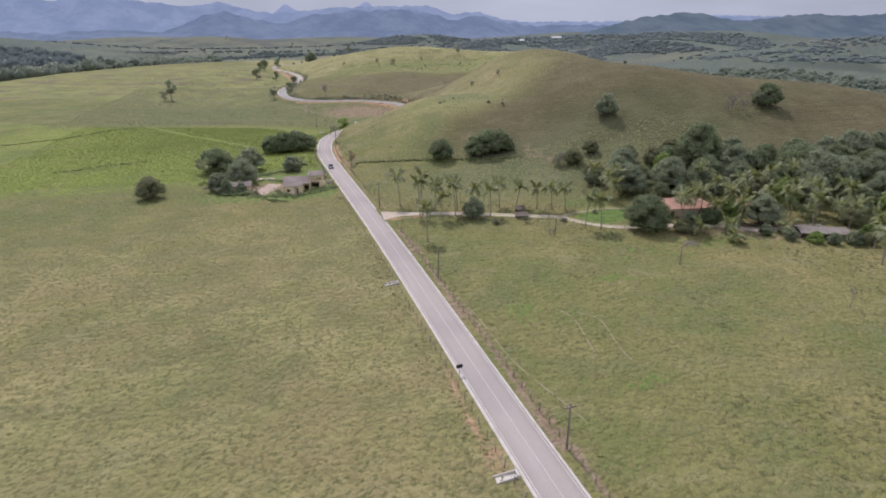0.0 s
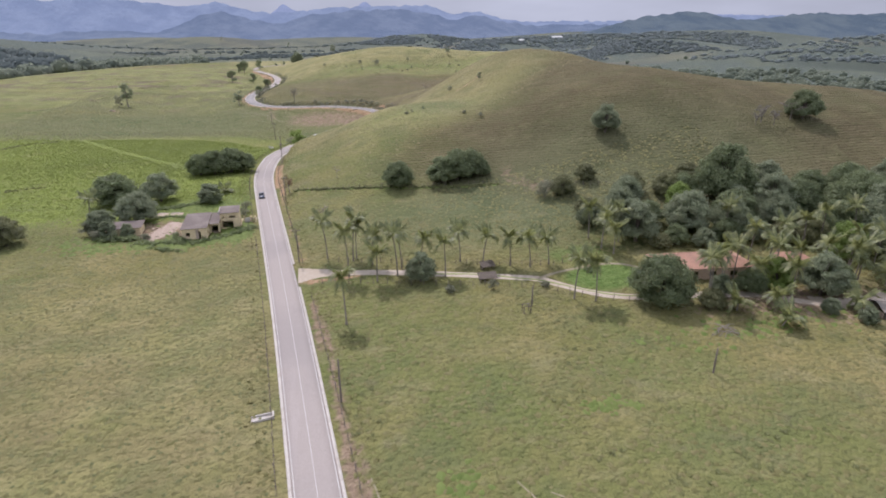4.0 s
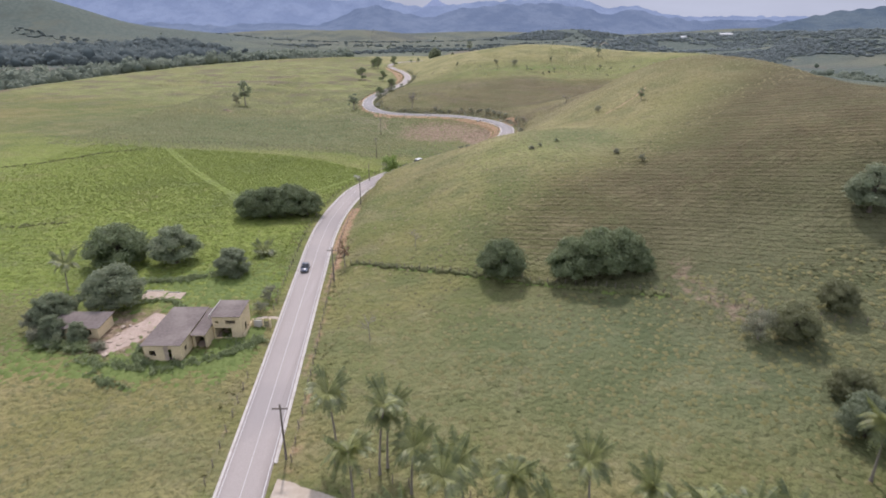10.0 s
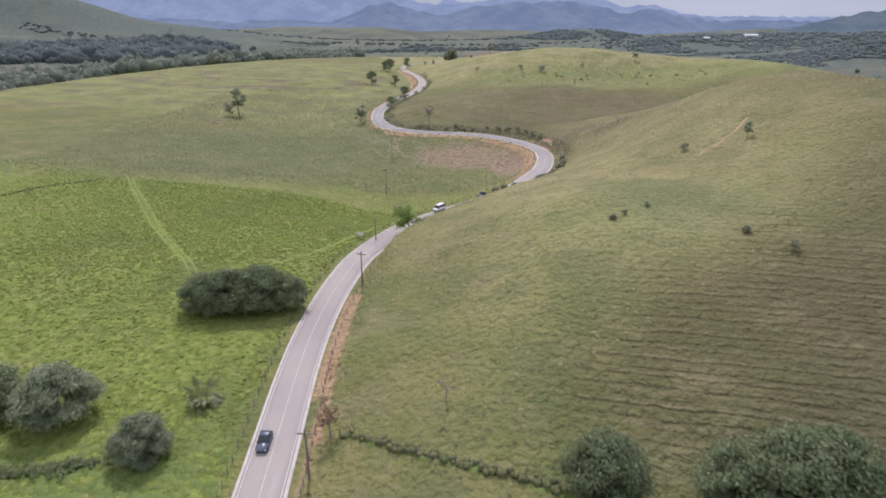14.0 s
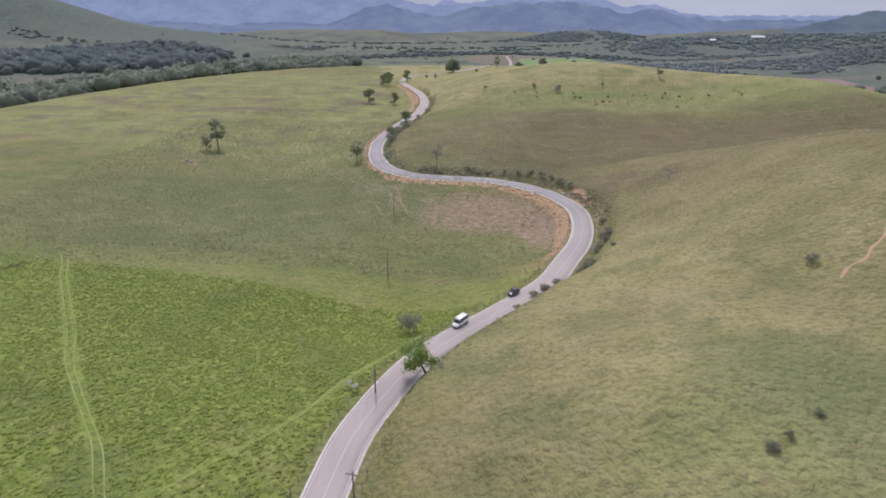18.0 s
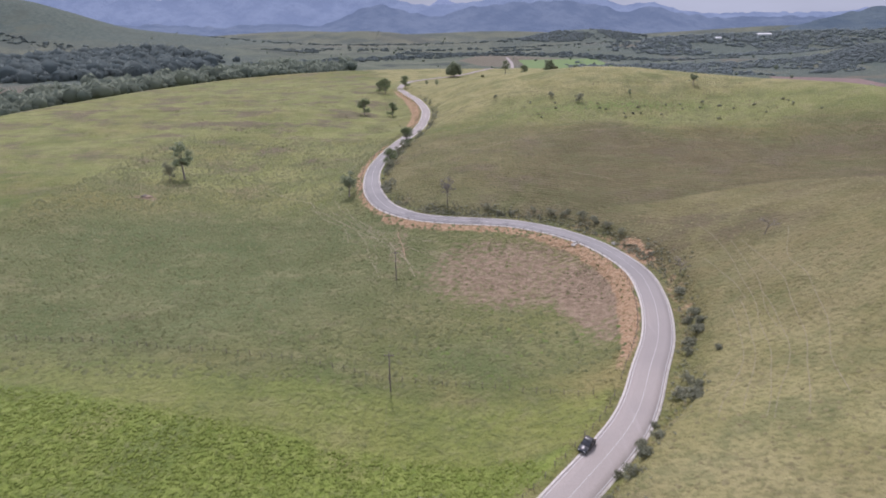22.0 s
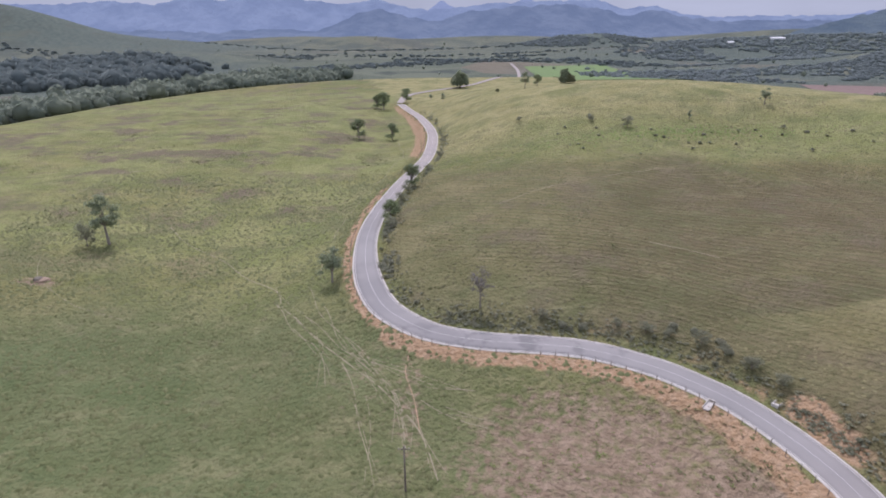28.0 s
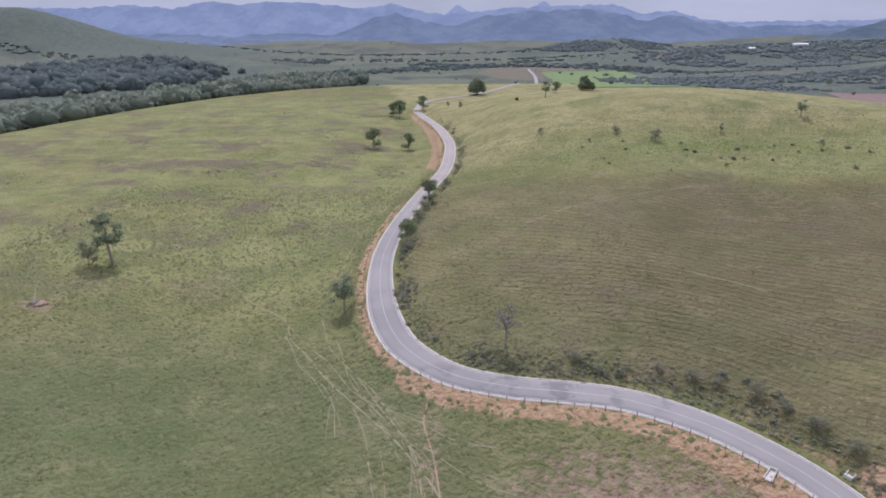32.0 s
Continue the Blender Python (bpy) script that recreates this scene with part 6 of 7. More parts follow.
YARD_PALMS_MIDDLE = [
    (92.5, 137, 9.5), (97, 133, 8), (104, 134, 8.5), (107, 128.5, 6), (114, 136, 9.5), (116.5, 129, 6.5), (122, 131, 8), (126, 123, 6),
    (122.5, 125, 4.5), (131, 134, 8), (117, 147, 10), (104, 146, 9), (95, 145, 9.5), (136, 140, 9), (126, 146, 10),
    (140, 118, 6), (113.5, 126.5, 3.5), (129, 118, 4), (84, 124.5, 3.0), (98, 118.5, 2.4), (76, 126, 2.6),
    (148, 126, 8),
]
for i, (x, y, h) in enumerate(YARD_PALMS_NEAR + YARD_PALMS_MIDDLE):
    palm(x, y, h, i * 2.3, "coconut palm with ragged fronds among the farm trees", "palms round the farm")

palm(-28.6, 244.0, 0.9, 0.9, "low stemless palm with stiff fronds in the lush field", "palms by the ruin")
palm(-64.5, 225, 6.2, 0.4, "short coconut palm behind the ruined house", "palms by the ruin")

# ---- trees of the farm ----
FARM_TREES_NEAR = [
    (63.8, 133.0, 14.5, "mango_a", 12), (113, 177, 19, "mango_b", 12), (139, 157, 19, "mango_a", 12), (126, 164, 15, "mango_b", 12),
    (78.6, 169, 10, "round_a", 10), (92, 164.5, 14, "round_b", 10), (76.8, 163.0, 12, "round_a", 10), (98.5, 177, 8, "lime", 8), (102.5, 161, 11, "round_a", 10), (136, 146, 18, "round_b", 10),
    (84, 132.0, 7.5, "mango_b", 12), (97, 127, 10.5, "round_a", 10), (86.4, 184, 10, "round_b", 10), (103, 182, 10, "mango_a", 12),
    (94.5, 168, 13, "mango_b", 12), (107, 165, 13, "mango_a", 12), (119, 165, 14, "round_a", 10), (160, 161, 14, "mango_b", 12),
    (163, 148, 13, "round_a", 10), (72.5, 182, 7, "olive", 8), (150, 171, 13, "mango_a", 12), (176, 170, 14, "round_b", 10),
    (190, 158, 13, "mango_a", 12),
]
FARM_TREES_MIDDLE = [
    (148, 133, 12, "round_a", 10), (122, 120, 8, "olive", 8), (117, 150, 10, "olive", 8), (19.3, 155.6, 7.8, "round_a", 10), (72, 128.5, 6, "olive", 8),
    (77.5, 133.0, 5.5, "round_b", 10), (90, 131.5, 8.0, "lime", 8), (100.5, 128, 9.5, "mango_a", 12),
    (118, 141, 10, "lime", 8), (127, 140, 12, "round_b", 10),
    (80, 157.5, 6, "olive", 8), (85.5, 159, 7.5, "mango_b", 12), (91, 155.5, 6.5, "round_b", 10), (98, 156.5, 8.5, "mango_a", 12), (105, 155, 8, "round_b", 10), (111, 152, 8, "olive", 8), (85.5, 171.5, 9, "mango_a", 12), (110, 168, 10, "round_a", 10),
    (137, 132, 11, "mango_a", 12), (142, 125, 9, "lime", 8), (130, 127, 9, "round_b", 10), (127, 152, 13, "mango_b", 12),
]
FARM_TREES_FAR = [
    (146, 147, 12, "round_a", 10), (156, 138, 13, "mango_a", 12), (154, 152, 12, "round_b", 10), (168, 138, 12, "round_a", 10),
    (170, 156, 13, "mango_a", 12), (180, 148, 13, "mango_b", 12), (182, 136, 11, "round_a", 10), (116, 160, 11, "round_b", 10),
    (138, 172, 12, "mango_b", 12), (163, 170, 11, "round_a", 10), (190, 170, 12, "round_b", 10), (124, 113, 6, "lime", 8), (113, 107, 5, "olive", 8),
    (70, 175, 8, "round_b", 10), (128, 178, 11, "round_a", 10), (205, 172, 14, "mango_b", 12),
]
for i, (x, y, w, key, base_w) in enumerate(FARM_TREES_NEAR + FARM_TREES_MIDDLE + FARM_TREES_FAR):
    plant_tree("farm_tree", key, x, y, w / base_w, i * 1.1, {"m": "broad dense dark-green tree shading the farmyard", "r": "round leafy grey-green tree beside the farm", "o": "low olive-green tree beside the farm", "l": "bright yellow-green leafy tree beside the farm", "b": "dense conical blue-green tree beside the farm track"}[key[0]],
               group="farm trees", tall=1.25 if i == 1 else 1.0)
for i, (x, y, w, key) in enumerate([(72, 195.5, 9, "olive"), (66.5, 196, 8, "wispy"), (81.8, 200.5, 7.7, "olive"), (90.6, 189, 9.4, "olive"), (99.3, 184, 10, "olive"), (82, 180.5, 9, "round_b"), (110, 190, 8, "olive")]):
    plant_tree("scrub_tree", key, x, y, w / {"o": 8, "w": 9, "r": 10}[key[0]], i * 1.9, "bushy yellowish-green scrub tree on the lower slope", group="scrub on the lower slope")

# ---- trees beyond ----
LONE_TREES_NEAR = [
    (-28.8, 562, 9, "ragged", 10), (-29.6, 571, 7.5, "wispy", 9), (-28.0, 553, 6.5, "wispy", 9), (-23.0, 611, 11, "ragged", 10),
    (-24.5, 600, 6.5, "wispy", 9), (-26.5, 588, 6.0, "wispy", 9), (-16, 640, 5, "wispy", 9), (-11, 672, 5, "wispy", 9), (-63.8, 745, 14, "ragged", 10),
    (-57.5, 862, 16, "ragged", 10), (-64, 870, 12, "ragged", 10), (-40, 902, 14, "ragged", 10), (-41.9, 747, 12.0, "ragged", 10),
    (14, 1036, 24, "round_b", 10), (52.4, 793.5, 9.5, "open_a", 8), (144, 1087, 17, "bushy", 8), (105, 1055, 14, "ragged", 10),
    (150, 1083, 15, "olive", 8), (-17.5, 887, 5.0, "open_b", 8), (-7.0, 850, 5.5, "open_a", 8), (34, 810, 3.5, "olive", 8),
]
LONE_TREES_MIDDLE = [
    (167.8, 682.4, 8, "open_b", 8), (86, 658.6, 8.5, "wispy", 9), (70, 672, 6.5, "wispy", 9), (35, 692.5, 4.5, "wispy", 9), (120, 665, 4, "open_a", 8),
    (72.6, 325.6, 3.6, "wispy", 9), (85.9, 320, 3.4, "open_a", 8),
]
for i, (x, y, w, key, k) in enumerate(LONE_TREES_NEAR + LONE_TREES_MIDDLE):
    plant_tree("tree", key, x, y, w / k, i * 2.7, {"o": "small thin-leaved tree on the open hillside", "r": "dark rounded tree beside the winding road", "b": "grey-green bushy tree beside the road", "w": "thin grey-green twiggy tree"}[key[0]] if w < 20 else "very broad dark tree standing beside the far road")

# ---- shrubs ----
SHRUBS_NEAR = [
    (50.6, 390, 4.4), (48.8, 386.5, 3.2), (41.6, 367, 5.0), (43.4, 370, 3.6), (52, 381, 2.2), (12.7, 482, 5.0), (22.2, 480.5, 4.6), (37.2, 478.6, 4.6),
    (46.0, 475.5, 3.4), (52.6, 460, 3.2), (50, 467, 3.0), (54.8, 456, 3.2), (17.7, 481.5, 4.2), (30, 480, 3.6), (42, 477.5, 4.2), (7, 483.5, 3.0),
    (49.5, 470.5, 4.0), (57.5, 449, 3.2), (59, 440, 2.8), (58.6, 432, 2.4), (58.5, 415, 4.2), (57.4, 407, 4.8), (56.5, 402, 4.0), (59.5, 421, 3.4),
    (55.5, 397, 3.2), (41.3, 279, 2.4), (44, 280.5, 1.8), (49.5, 283.9, 1.9),
]
SHRUBS_MIDDLE = [
    (63.5, 270.7, 2.4), (68.2, 263.4, 2.6), (-24, 503, 3.0), (-26.5, 512, 3.2), (-28.5, 520, 3.4), (-29.5, 533, 3.0), (-29, 545, 3.4),
    (-29.5, 556, 3.0), (-28, 570, 3.4), (-26, 582, 3.8), (-22, 605, 3.2), (-17, 630, 3.0), (-11, 660, 3.2), (-9.5, 690, 3.4), (-9, 720, 3.6),
    (-10, 745, 3.4), (-13, 780, 3.4), (-19, 810, 3.4), (-25, 835, 3.2), (-17, 495, 2.6), (-6, 487.5, 2.8), (2, 485, 3.0), (5.5, 326, 1.8),
    (9, 333, 2.0), (17, 343, 2.4), (24, 352, 2.2), (30, 359, 2.6), (34, 364, 2.0),
]
SHRUBS_FAR = [
    (0.5, 321, 2.2), (-4.2, 314, 1.6), (99, 642, 3.6), (162, 651, 4.4), (170, 644, 4.6), (161, 623, 4.4), (58, 634, 3.0), (80, 618, 2.6),
    (113, 633, 4.0), (118, 634, 3.2), (108, 634, 2.6),
    (-57, 203.5, 5.0), (-60, 207, 5.5), (-53, 202, 4.0), (-45, 201.0, 3.6), (-58, 214, 6.0), (-37.6, 200.5, 2.6),
    (24, 148.5, 3.0), (33, 147.5, 3.0), (57, 150.5, 2.4), (44.5, 146, 2.6), (24, 347.5, 3.6), (27.5, 351.5, 4.2), (31, 355.5, 3.4), (41.5, 371.5, 4.6),
    (44.3, 375.5, 3.4), (53.6, 393.5, 4.6), (19.5, 343, 2.6)
]
rng = np.random.default_rng(43)
LEDGE = [(x, 655 - 0.10 * x + rng.normal(scale=7), rng.uniform(1.6, 4.0)) for x in rng.uniform(50, 215, 30)]
SHRUBS = SHRUBS_NEAR + SHRUBS_MIDDLE + SHRUBS_FAR + LEDGE
rng = np.random.default_rng(41)
# single shrubs along the upper side of the bends, with loose scrub between them
HEDGE, SCRUB = [], []
for i in range(3, len(ROAD_LINE) - 3):
    x, y = ROAD_LINE[i]
    d = ROAD_LINE[i + 1] - ROAD_LINE[i - 1]
    d = d / np.hypot(*d)
    thick = 0.85 if 428 < y < 482 and x > -15 else 0.6 if 482 <= y < 600 else 0.22 if 320 < y < 428 else 0.35 if 600 <= y < 840 else 0.0
    clump = 0.5 + 0.9 * noise.noise((i * 0.09, 3.0, 0.0))
    if rng.uniform() < thick * 0.12:
        o = rng.uniform(6.2, 8.6)
        HEDGE.append((x + d[1] * o, y - d[0] * o, rng.uniform(2.0, 3.6)))
    for _ in range(int(30 * thick * max(0.0, clump))):
        o = 5.0 + abs(rng.normal(scale=3.4 if thick > 0.8 else 2.2))
        SCRUB.append((x + d[1] * o + rng.normal(scale=0.6), y - d[0] * o + rng.normal(scale=0.6), rng.uniform(0.5, 1.6) * (0.7 + 0.6 * max(0.0, clump)) * (0.75 + 0.25 * thick)))
sc = np.array(SCRUB)
twig = joined([leaf_cloud(np.random.default_rng(6), [(0, 0, 0.35), (0.25, 0.15, 0.6), (-0.2, 0.2, 0.5)], [0.45, 0.3, 0.3], 30, 0.27, 0.9, 0.9), tube([(0, 0, -0.1), (0.05, 0, 0.6)], [0.03, 0.012], 4)])
tagged(new("roadside_scrub", scattered("roadside_scrub", twig, sc[:, 0], sc[:, 1], sc[:, 2], rng, M_LEAF_SCRUB, 0.05, 0.5)), "tangled grey-green scrub along the road cutting", "scrub", kind="stuff")
for i, (x, y, w) in enumerate(SHRUBS + HEDGE):
    w = w * (1.1 if 340 < y < 428 else 0.78) if y > 300 else w
    if 394 < y < 486 and i % 2:
        continue
    plant_tree("shrub", ("shrub", "shrub_olive", "shrub_loose")[i % 3 if y < 300 else (1 + i % 2)], x, y, w / 3.0, i * 2.2, "leafy grey-green shrub at the roadside" if y > 300 else "bushy green shrub in the pasture", "shrub", "shrubs", (0.85 if y < 300 else 0.6) + 0.07 * (i % 5))


# overgrown strips round the ruin
OVERGROWN = [([(-46, 197.5), (-40.7, 195.9), (-36.7, 195.2), (-32.0, 194.9), (-28.2, 196.2), (-24.3, 198.0), (-20.6, 200.9), (-17.6, 203.6)], 1.1, 260, 1.0), ([(-42.5, 193.6), (-39, 191.2), (-35.5, 190.4)], 0.9, 60, 0.8),
             ([(-50, 229.2), (-45.6, 229.6), (-41, 230.4), (-35, 232.4)], 1.0, 150, 1.0), ([(-37.2, 200.5), (-36.9, 197.5), (-35, 196.6)], 0.5, 60, 1.1), ([(-57, 203), (-52, 201.6), (-47.2, 200.6)], 1.2, 150, 1.3),
             ([(-46, 218.6), (-40, 218.8), (-33, 213.2), (-26, 212.6)], 0.6, 110, 0.8), ([(-24.5, 205.6), (-21.2, 203.2), (-18.6, 205.6)], 0.9, 90, 0.55)]
rng = np.random.default_rng(58)
pts = []
for line, wide, count, size in OVERGROWN:
    p = spline(line, 0.4)
    for _ in range(count):
        x, y = p[int(rng.integers(len(p)))]
        pts.append((x + rng.normal(scale=wide * 0.6), y + rng.normal(scale=wide * 0.6), size * rng.uniform(0.6, 1.5)))
pts = np.array(pts)
tagged(new("overgrowth", scattered("overgrowth", twig, pts[:, 0], pts[:, 1], pts[:, 2], rng, M_RANK, 0.05, 0.8)), "rank green weeds and creepers round the ruined house", "weeds", kind="stuff")
for i, (x, y, w) in enumerate([(100.5, 111.8, 4.6), (104.5, 109.8, 4.0), (109.5, 108.3, 4.8), (113.5, 107.8, 4.0), (95.5, 115.2, 4.0), (92, 120, 4.0), (119, 112, 5.0), (125, 108, 4.4), (118, 103.5, 4.0)]):
    plant_tree("bush", "bushy" if i % 3 else "lime", x, y, w / 8, i * 1.3, "leafy bush in the thicket before the farm", "bush", "bushes before the farm", 0.8)
palm(79.7, 118.5, 2.2, 0.7, "young coconut palm standing alone in the grass", "palms round the farm")
heap = thing("brush_heap", Matrix.Translation((68.5, 119.9, height_at(68.5, 119.9))), "heap of cut dry branches in the pasture", "brush heap")
rng = np.random.default_rng(77)
for k in range(26):
    a, x, y, l = rng.uniform(0, 3.14), rng.normal(scale=1.3), rng.normal(scale=0.8), rng.uniform(0.8, 1.9)
    part("branch", mesh_of("branch", *tube([(x - math.cos(a) * l, y - math.sin(a) * l, rng.uniform(0, 0.3)), (x, y, rng.uniform(0.3, 0.7)), (x + math.cos(a) * l, y + math.sin(a) * l, rng.uniform(0, 0.5))], [0.06, 0.05, 0.02], 5), M_PALE_BARK), heap)
stall = thing("wooden_frame", Matrix.Translation((36.0, 136.1, height_at(36, 136.1))), "small open frame of weathered timber posts", "frame")
for dx in (-0.7, 0.7):
    for dy in (-0.5, 0.5):
        part("post", boxes("post", M_WOOD, (dx - 0.07, dy - 0.07, -0.2, dx + 0.07, dy + 0.07, 1.5)), stall)
for dy in (-0.5, 0.5):
    part("beam", boxes("beam", M_WOOD, (-0.85, dy - 0.06, 1.5, 0.85, dy + 0.06, 1.62)), stall)



for i, (x, y, k) in enumerate(((35.7, 477.0, 0.55), (40.2, 475.0, 0.42), (45.8, 471.2, 0.62), (48.8, 467.0, 0.50), (51.8, 461.5, 0.58), (55.0, 455.8, 0.48), (13.6, 484.4, 0.40), (30.0, 480.2, 0.38))):
    plant_tree("bush", "wispy", x, y, k, i * 1.7, "loose grey-green bush on the bank above the road", "bush", "bushes above the bend", 0.8)


# ---- bare and dead trees ----
def bare_tree(x, y, height, spread, seed, label, twigs=26):
    rng = np.random.default_rng(seed)
    ob = thing("bare_tree", stand(x, y, seed), label, "tree", "bare trees")
    lean = Vector((rng.normal(scale=0.05), rng.normal(scale=0.05), 1))
    trunk = [lean * height * t for t in (-0.05, 0.25, 0.5, 0.72)]
    part("trunk", mesh_of("trunk", *tube(trunk, [height * 0.024, height * 0.018, height * 0.014, height * 0.009], 6), M_PALE_BARK), ob)
    for b in range(6):
        start = trunk[1].lerp(trunk[3], rng.uniform(0.1, 1))
        a = b * 1.05 + rng.uniform(-0.3, 0.3)
        end = start + Vector((math.cos(a) * spread * 0.5, math.sin(a) * spread * 0.5, height * rng.uniform(0.18, 0.34)))
        pieces = [tube([start, start.lerp(end, 0.5) + Vector((0, 0, 0.15)), end], [height * 0.010, height * 0.008, height * 0.005], 5)]
        for _ in range(twigs // 4 + 3):
            s = start.lerp(end, rng.uniform(0.35, 1))
            e = s + Vector((rng.normal(scale=spread * 0.14), rng.normal(scale=spread * 0.14), abs(rng.normal(scale=height * 0.10))))
            pieces.append(tube([s, e], [height * 0.006, height * 0.003], 4))
        part("branch", mesh_of("branch", *joined(pieces), M_PALE_BARK), ob)
    return ob


plant_tree("bare_tree", "twiggy", -1.1, 489.0, 1.25, 0.3, "grey leafless tree full of fine twigs above the road")
bare_tree(8.6, 240.5, 4.2, 3.0, 4, "small leafless tree on the slope")
bare_tree(1.7, 203.2, 5.0, 3.0, 5, "leafless sapling in the pasture")
plant_tree("dry_tree", "dry", -7.6, 236.5, 0.95, 0.3, "thin tree with rust-brown dry leaves at the fence corner")
for x, y, k in ((155.5, 213.0, 1.0), (159.5, 211.2, 0.85), (152.5, 212.0, 0.7)):
    plant_tree("bare_tree", "twiggy", x, y, k, x, "broad leafless grey thicket beside the dark tree", tall=0.75)
bare_tree(168.0, 213.0, 7.0, 11.0, 7, "broad leafless thicket beside the dark tree", 60)
bare_tree(83.0, 425, 5.5, 5.5, 8, "thin grey leafless tree on the dry slope")
bare_tree(75.6, 79.4, 4.6, 1.6, 10, "tall dry stump in the pasture")
bare_tree(61.2, 423.5, 5.0, 5.0, 11, "spreading roadside tree with few leaves", 50)


# ---- utility poles and wires ----
def pole(x, y, height, turn, arms=True):
    ob = thing("utility_pole", stand(x, y, turn, 1.0, 0.3), "slim weathered wooden utility pole" + (" with a crossarm" if arms else ""), "pole", "utility poles")
    part("post", mesh_of("post", *tube([(0, 0, 0), (0, 0, height * 0.5), (0, 0, height + 0.3)], [0.17, 0.145, 0.12], 8), M_WOOD), ob)
    if arms:
        arm = part("crossarm", boxes("crossarm", M_WOOD, (-1.0, -0.16, height - 0.35, 1.0, -0.05, height - 0.20)), ob)
        for dx in (-0.9, -0.3, 0.3, 0.9):
            part("insulator", mesh_of("insulator", *tube([(dx, -0.1, height - 0.2), (dx, -0.1, height - 0.1), (dx, -0.1, height)], [0.03, 0.05, 0.04], 6), M_CONCRETE), arm)
    return Vector((x, y, height_at(x, y) - 0.3 + height))


tops = [pole(0.9, 56.2, 7.4, 0.1), pole(-1.6, 116.5, 7.4, 0.0, False), pole(-6.2, 174.0, 8.6, 0.0), pole(-8.9, 228.9, 8.0, 0.0), pole(-10.0, 286.6, 8.4, -0.2), pole(-10.4, 315.9, 6.5, -0.3, False), pole(-14.5, 384, 9.6, 0.0), pole(-17.0, 437.5, 9.4, 0.0)]
pole(57.1, 109.0, 4.6, 0.3, False), pole(38.2, 138.6, 4.2, 0.0, False)
for a, b in zip(tops[2:], tops[3:]):
    pts = [a.lerp(b, t) - Vector((0, 0, 4 * 0.9 * t * (1 - t))) for t in np.linspace(0, 1, 9)]
    tagged(new("power_line", mesh_of("power_line", *tube(pts, [0.012] * 9, 4), M_WOOD)), "thin sagging power line between the poles", "cable")


# ---- fences ----
POST_MES = [mesh_of("post", *tube([(0, 0, -0.3), (0.01 * k, 0, 0.7), (0.03 * (k - 1), 0.02, 1.35 + 0.08 * k)], [0.075, 0.07, 0.055], 6), M_WOOD) for k in range(3)]


def fence(line, step, label, wires=3):
    p = spline(line, step)
    z = heights(p[:, 0], p[:, 1])
    ob = thing("fence", Matrix.Translation((p[0][0], p[0][1], z[0])), label, "fence")
    o = Vector((p[0][0], p[0][1], z[0]))
    pieces = []
    for i, (x, y) in enumerate(p):
        part("post", POST_MES[i % 3], ob, at=Matrix.Translation(Vector((x, y, z[i])) - o) @ Matrix.Rotation(i * 1.3, 4, "Z") @ Matrix.Rotation(0.06 * math.sin(i * 2.1), 4, "X"))
    for k in range(wires):
        pts = [Vector((x, y, zz + 0.35 + 0.35 * k)) - o for (x, y), zz in zip(p, z)]
        pieces.append(tube(pts, [0.009] * len(pts), 3))
    part("wire", mesh_of("wire", *joined(pieces), M_WOOD), ob, "rusty barbed wire strands")
    return ob


def beside(offset, y0, y1):
    n = len(ROAD_LINE)
    out = []
    for i in range(0, n, 4):
        if y0 <= ROAD_LINE[i][1] <= y1:
            d = ROAD_LINE[min(i + 1, n - 1)] - ROAD_LINE[max(i - 1, 0)]
            d = d / np.hypot(*d)
            out.append((ROAD_LINE[i][0] + d[1] * offset, ROAD_LINE[i][1] - d[0] * offset))
    return out


fence(beside(5.0, 20, 158), 2.4, "wooden post and wire fence along the road verge")
fence(beside(5.2, 173, 300), 2.4, "wooden post and wire fence along the road verge")
fence(beside(-4.7, 20, 196), 2.4, "wooden post and wire fence along the pasture edge")
fence(beside(-4.9, 212, 372), 2.4, "wooden post and wire fence beside the lush field")
fence(beside(-4.7, 372, 560), 2.6, "short wooden posts along the top of the road bank")
fence(beside(-4.7, 570, 850), 3.6, "short wooden posts along the top of the road bank")
fence([(-6.3, 236.7), (3, 232), (11.7, 228.9), (22.1, 224.8), (36, 219), (52.4, 212.7), (57.2, 209.6)], 1.6, "old close-set post fence across the foot of the hill")
fence([(63, 206.5), (76, 199.5), (92, 192)], 2.0, "old post fence below the slope")
fence([(-180, 402), (-140, 401), (-99.4, 400), (-74.7, 398.3), (-37.4, 392.8), (-15.1, 387.8), (7.7, 383.4), (26, 375)], 2.6, "thin post fence at the edge of the lush field")
fence([(0.5, 172.2), (8, 169.2), (20, 165.5), (34, 161.0), (48, 156.5), (56, 157)], 2.4, "post fence along the farm track")
fence([(-1.6, 160.4), (4, 158.8), (12, 156), (22, 152.6), (32, 149.2), (42, 146.5), (50, 140), (58, 135.2)], 2.4, "post fence along the farm track")

# ---- grass ----
def tuft_shape(seed, blades, spread, high):
    rng = np.random.default_rng(seed)
    v, f = [], []
    for i in range(blades):
        a = rng.uniform(0, 2 * math.pi)
        b = a + rng.uniform(-0.5, 0.5)
        r0, r1, w = rng.uniform(0, spread * 0.35), rng.uniform(0.5, 1.0) * spread, rng.uniform(0.16, 0.30) * spread
        base = Vector((math.cos(a) * r0, math.sin(a) * r0, 0))
        side = Vector((-math.sin(b), math.cos(b), 0)) * w
        tip = Vector((math.cos(b) * r1, math.sin(b) * r1, high * rng.uniform(0.6, 1.0)))
        o = len(v)
        v += [base - side, base + side, tip]
        f.append((o, o + 1, o + 2))
    return v, f


